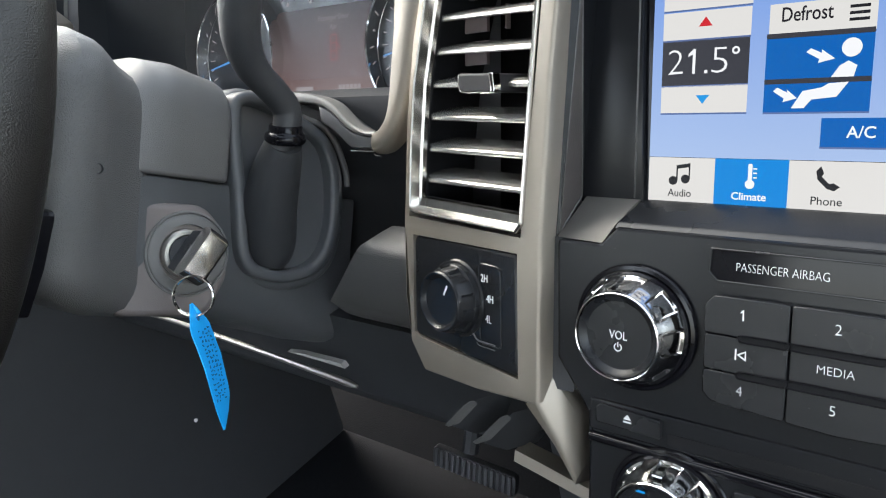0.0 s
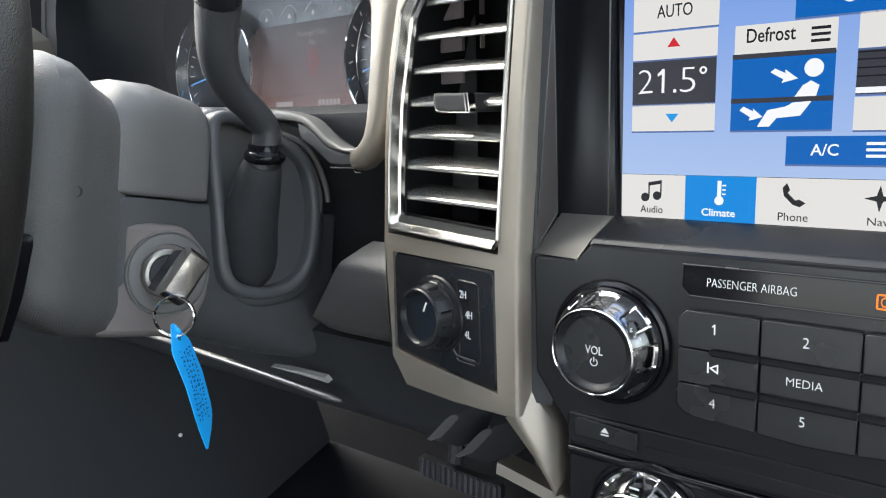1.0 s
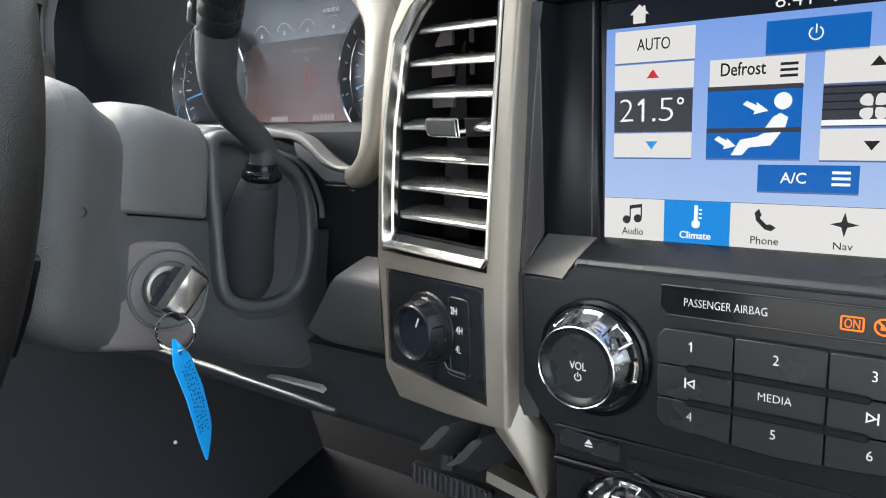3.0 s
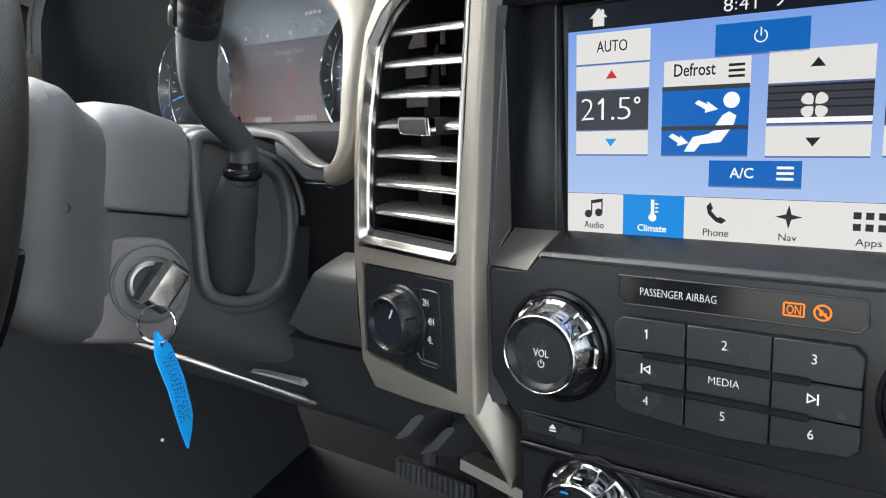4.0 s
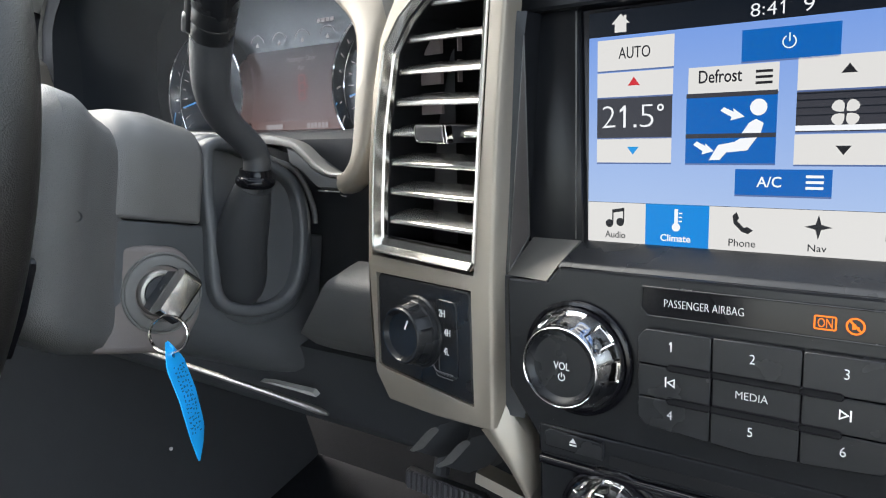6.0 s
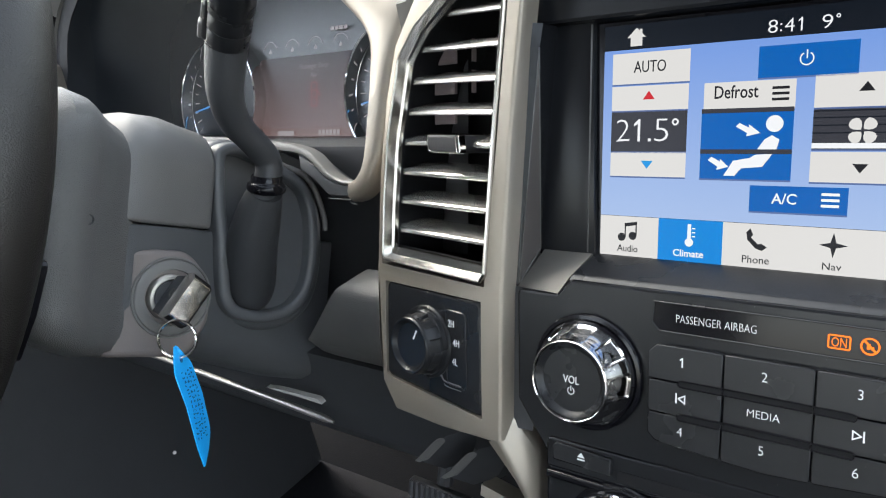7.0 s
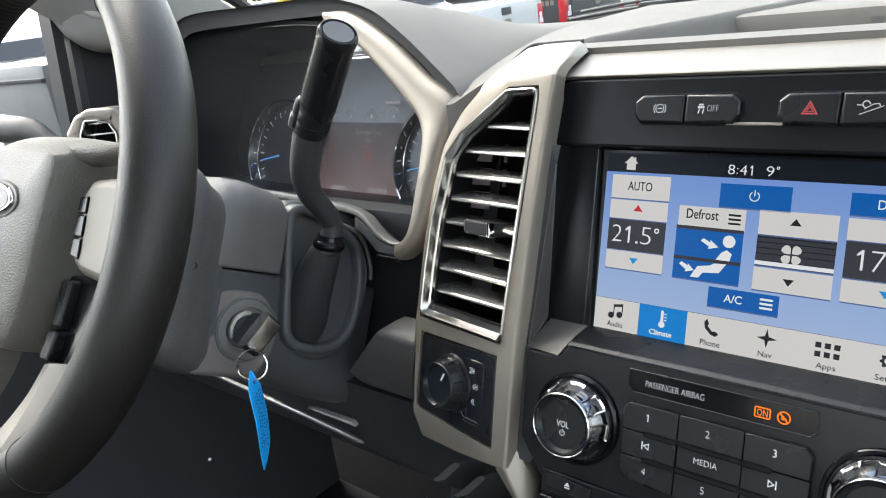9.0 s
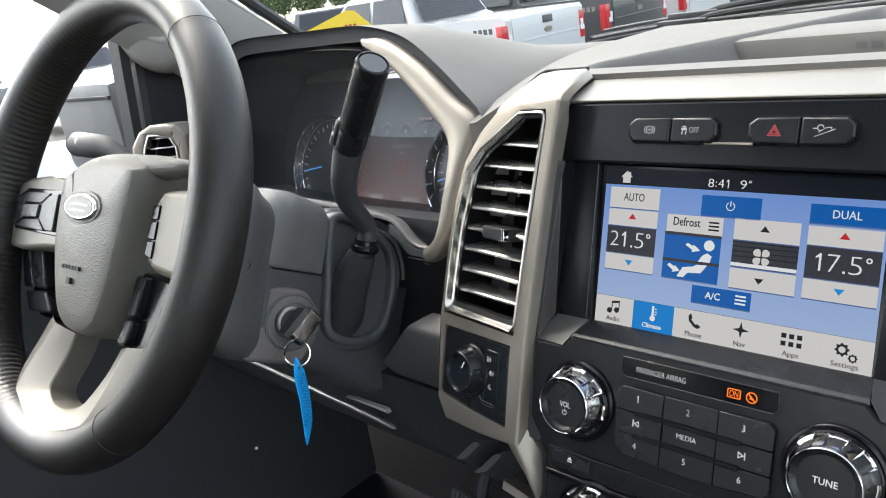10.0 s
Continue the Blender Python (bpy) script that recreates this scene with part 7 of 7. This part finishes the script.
# ---- outside ----
bm = bmesh.new()
vs = [bm.verts.new((x, y, GZ)) for x, y in ((-900, -900), (900, -900), (900, 900), (-900, 900))]
bm.faces.new(vs)
solo("ground", bm, ASPHALT, "grey asphalt of the parking lot", "parking lot", kind="structure")


def pickup(paint, label, name="parked_pickup"):
    """A crew-cab pickup, its tail at the origin facing +X, the body running to -X."""
    t = thing(name, label, "pickup truck", group="parked pickups")
    W, B = 1.0, 0.95
    bed = [(-0.02, 0.55), (0.0, 0.62), (0.0, 1.32), (-0.04, 1.38), (-1.75, 1.40), (-1.78, 0.55)]
    def prism(prof, w, inset_top=0.0):
        rows = []
        for s in (-1, 1):
            rows.append([(x, s * (w - inset_top * max(0, z - 1.3)), z) for x, z in prof])
        return loft(rows)
    bm = prism(bed, W)
    body = part("bed", bm, paint, t, "")
    part("cab", prism([(-1.80, 0.50), (-1.80, 1.40), (-1.92, 1.45), (-2.15, 1.92), (-2.4, 1.97), (-3.6, 1.96), (-4.2, 1.45), (-4.3, 1.40), (-4.3, 0.50)], W - 0.01, 0.32), paint, t, "", angle=20)
    part("bonnet", prism([(-4.3, 0.50), (-4.3, 1.38), (-5.5, 1.28), (-5.75, 1.15), (-5.75, 0.55)], W - 0.02), paint, t, "")
    for s in (-1, 1):
        for x0, x1, a0, a1 in ((-2.22, -2.92, -2.12, -2.92), (-3.0, -3.62, -3.0, -4.05)):
            bm = bmesh.new()
            yy = lambda z: s * (W - 0.01 - 0.32 * max(0, z - 1.3) + 0.004)
            bm.faces.new([bm.verts.new(p) for p in ((a0, yy(1.46), 1.46), (a1, yy(1.46), 1.46), (x1, yy(1.88), 1.88), (x0, yy(1.88), 1.88))])
            part("side_window", bm, CAR_GLASS, t, "dark side window")
        tl = part("tail_lamp", block(-0.10, s * 0.985 - 0.125, 0.84, 0.012, s * 0.985 + 0.025, 1.26, 0.012), TAIL_RED, t, "red tail lamp")
        part("lamp_insert", block(-0.05, s * 0.945 - 0.060, 0.96, 0.019, s * 0.945 + 0.050, 1.04, 0.006), TAIL_WHITE, tl, "clear lamp insert")
        part("lamp_insert", block(-0.05, s * 0.930 - 0.030, 1.04, 0.019, s * 0.930 + 0.040, 1.13, 0.006), TAIL_WHITE, tl, "clear lamp insert")
        for x in (-1.15, -4.85):
            wl = part("wheel", lathe([(0.0, -0.13), (0.30, -0.13), (0.385, -0.11), (0.39, 0.10), (0.36, 0.13), (0.25, 0.13), (0.24, 0.10), (0, 0.10)], 36), TYRE, t, "black tyre", frame_of((x, s * 0.86, 0.39), (1, 0, 0), (0, 0, s), (0, -s, 0) if s > 0 else (0, s, 0)))
            part("rim", lathe([(0.24, 0.09), (0.235, 0.12), (0.06, 0.115), (0, 0.12)], 24), STEEL, wl, "", frame_of((x, s * 0.86, 0.39), (1, 0, 0), (0, 0, s), (0, -s, 0) if s > 0 else (0, s, 0)))
        flat("side_decal", [rect(-0.62 + 0.10 * i, 1.16, -0.55 + 0.10 * i, 1.24) for i in range(4)], 0.0, PLASTIC if paint is not PAINT_DARK else SILVER, t, frame_of((0, s * 1.003, 0), (1, 0, 0), (0, 0, 1), (0, s, 0)), "dark badge bars")
    bm = bmesh.new()
    bm.faces.new([bm.verts.new(p) for p in ((-1.865, -0.78, 1.47), (-1.865, 0.78, 1.47), (-2.11, 0.70, 1.88), (-2.11, -0.70, 1.88))])
    part("rear_window", bm, CAR_GLASS, t, "dark rear window", Matrix.Translation((0.045, 0, 0)))
    tg = part("tailgate", block(-0.03, -0.86, 0.72, 0.018, 0.86, 1.345, 0.012), paint, t, "")
    part("tailgate_crease", block(0.0, -0.80, 0.98, 0.026, 0.80, 1.01, 0.006), paint, tg)
    part("tailgate_handle", block(0.0, -0.12, 1.19, 0.035, 0.12, 1.30, 0.012), PLASTIC, tg, "black tailgate handle")
    part("tailgate_badge", lathe([(0.075, 0.0), (0.075, 0.012), (0, 0.014)], 28), SILVER, tg, "grey oval badge", frame_of((0.018, 0, 1.09), (0, 1.3, 0), (0, 0, 0.6), (1, 0, 0)))
    part("rear_bumper", block(-0.05, -0.98, 0.50, 0.14, 0.98, 0.68, 0.03), CHROME if paint is PAINT_WHITE else PLASTIC, t, "")
    return t


first = pickup(PAINT_WHITE, "white pickup truck parked with its tail to the lane")
first.matrix_basis = pose(-6.9, 9.38, GZ, 0, 0, 0)
dark = pickup(PAINT_DARK, "dark grey pickup truck parked with its tail to the lane")
dark.matrix_basis = pose(-6.9, 12.15, GZ, 0, 0, 0)
copy_thing(first, pose(-6.9, 14.95, GZ, 0, 0, 0))
copy_thing(dark, pose(-6.9, 17.7, GZ))
copy_thing(first, pose(-6.9, 20.45, GZ))
grey = pickup(PAINT_GREY, "grey pickup truck parked further back in the row")
grey.matrix_basis = pose(-13.6, 10.6, GZ, 0, 0, -38)
copy_thing(dark, pose(-17.5, 4.5, GZ))
copy_thing(first, pose(-17.5, 7.4, GZ))
# white van-like truck parked beside the driver's door
side_truck = pickup(PAINT_WHITE, "white pickup truck parked beside the driver's door")
side_truck.matrix_basis = pose(-3.55, -3.6, GZ, 0, 0, -90)
# verge and trees far behind
vg = bmesh.new()
vg.faces.new([vg.verts.new(p) for p in ((-120, 20, GZ + 0.03), (-30, 60, GZ + 0.03), (-60, 160, GZ + 0.03), (-200, 120, GZ + 0.03))])
solo("verge", vg, GRASS, "green grass verge beyond the parking lot", "grass", kind="structure")


def tree(x, y, h, seed):
    rnd = random.Random(seed)
    t = thing("tree", "leafy green tree beyond the parking lot", "tree", (x, y, GZ), group="far trees")
    part("trunk", tube([(x, y, GZ), (x + 0.2, y, GZ + h * 0.3), (x, y + 0.2, GZ + h * 0.7)], [0.22, 0.17, 0.06], 8), POD, t)
    bm = bmesh.new()
    for _ in range(900):
        a, b, r = rnd.uniform(0, 6.28), rnd.uniform(-1, 1), rnd.random() ** 0.4 * h * 0.36
        c = Vector((x + r * math.cos(a) * math.sqrt(1 - b * b), y + r * math.sin(a) * math.sqrt(1 - b * b), GZ + h * 0.64 + r * b * 0.9))
        d1 = Vector((rnd.uniform(-1, 1), rnd.uniform(-1, 1), rnd.uniform(-1, 1))).normalized() * h * 0.035
        d2 = d1.orthogonal().normalized() * h * 0.03
        bm.faces.new([bm.verts.new(c + q) for q in (d1, d2, -d1, -d2)])
    tagged(part("crown", bm, LEAF, t, "", smooth=False), kind="stuff")


for i in range(14):
    tree(-230 + 11 * i + (i * 37 % 7), 120 + (i * 53 % 27), 9 + (i * 29 % 5), i)
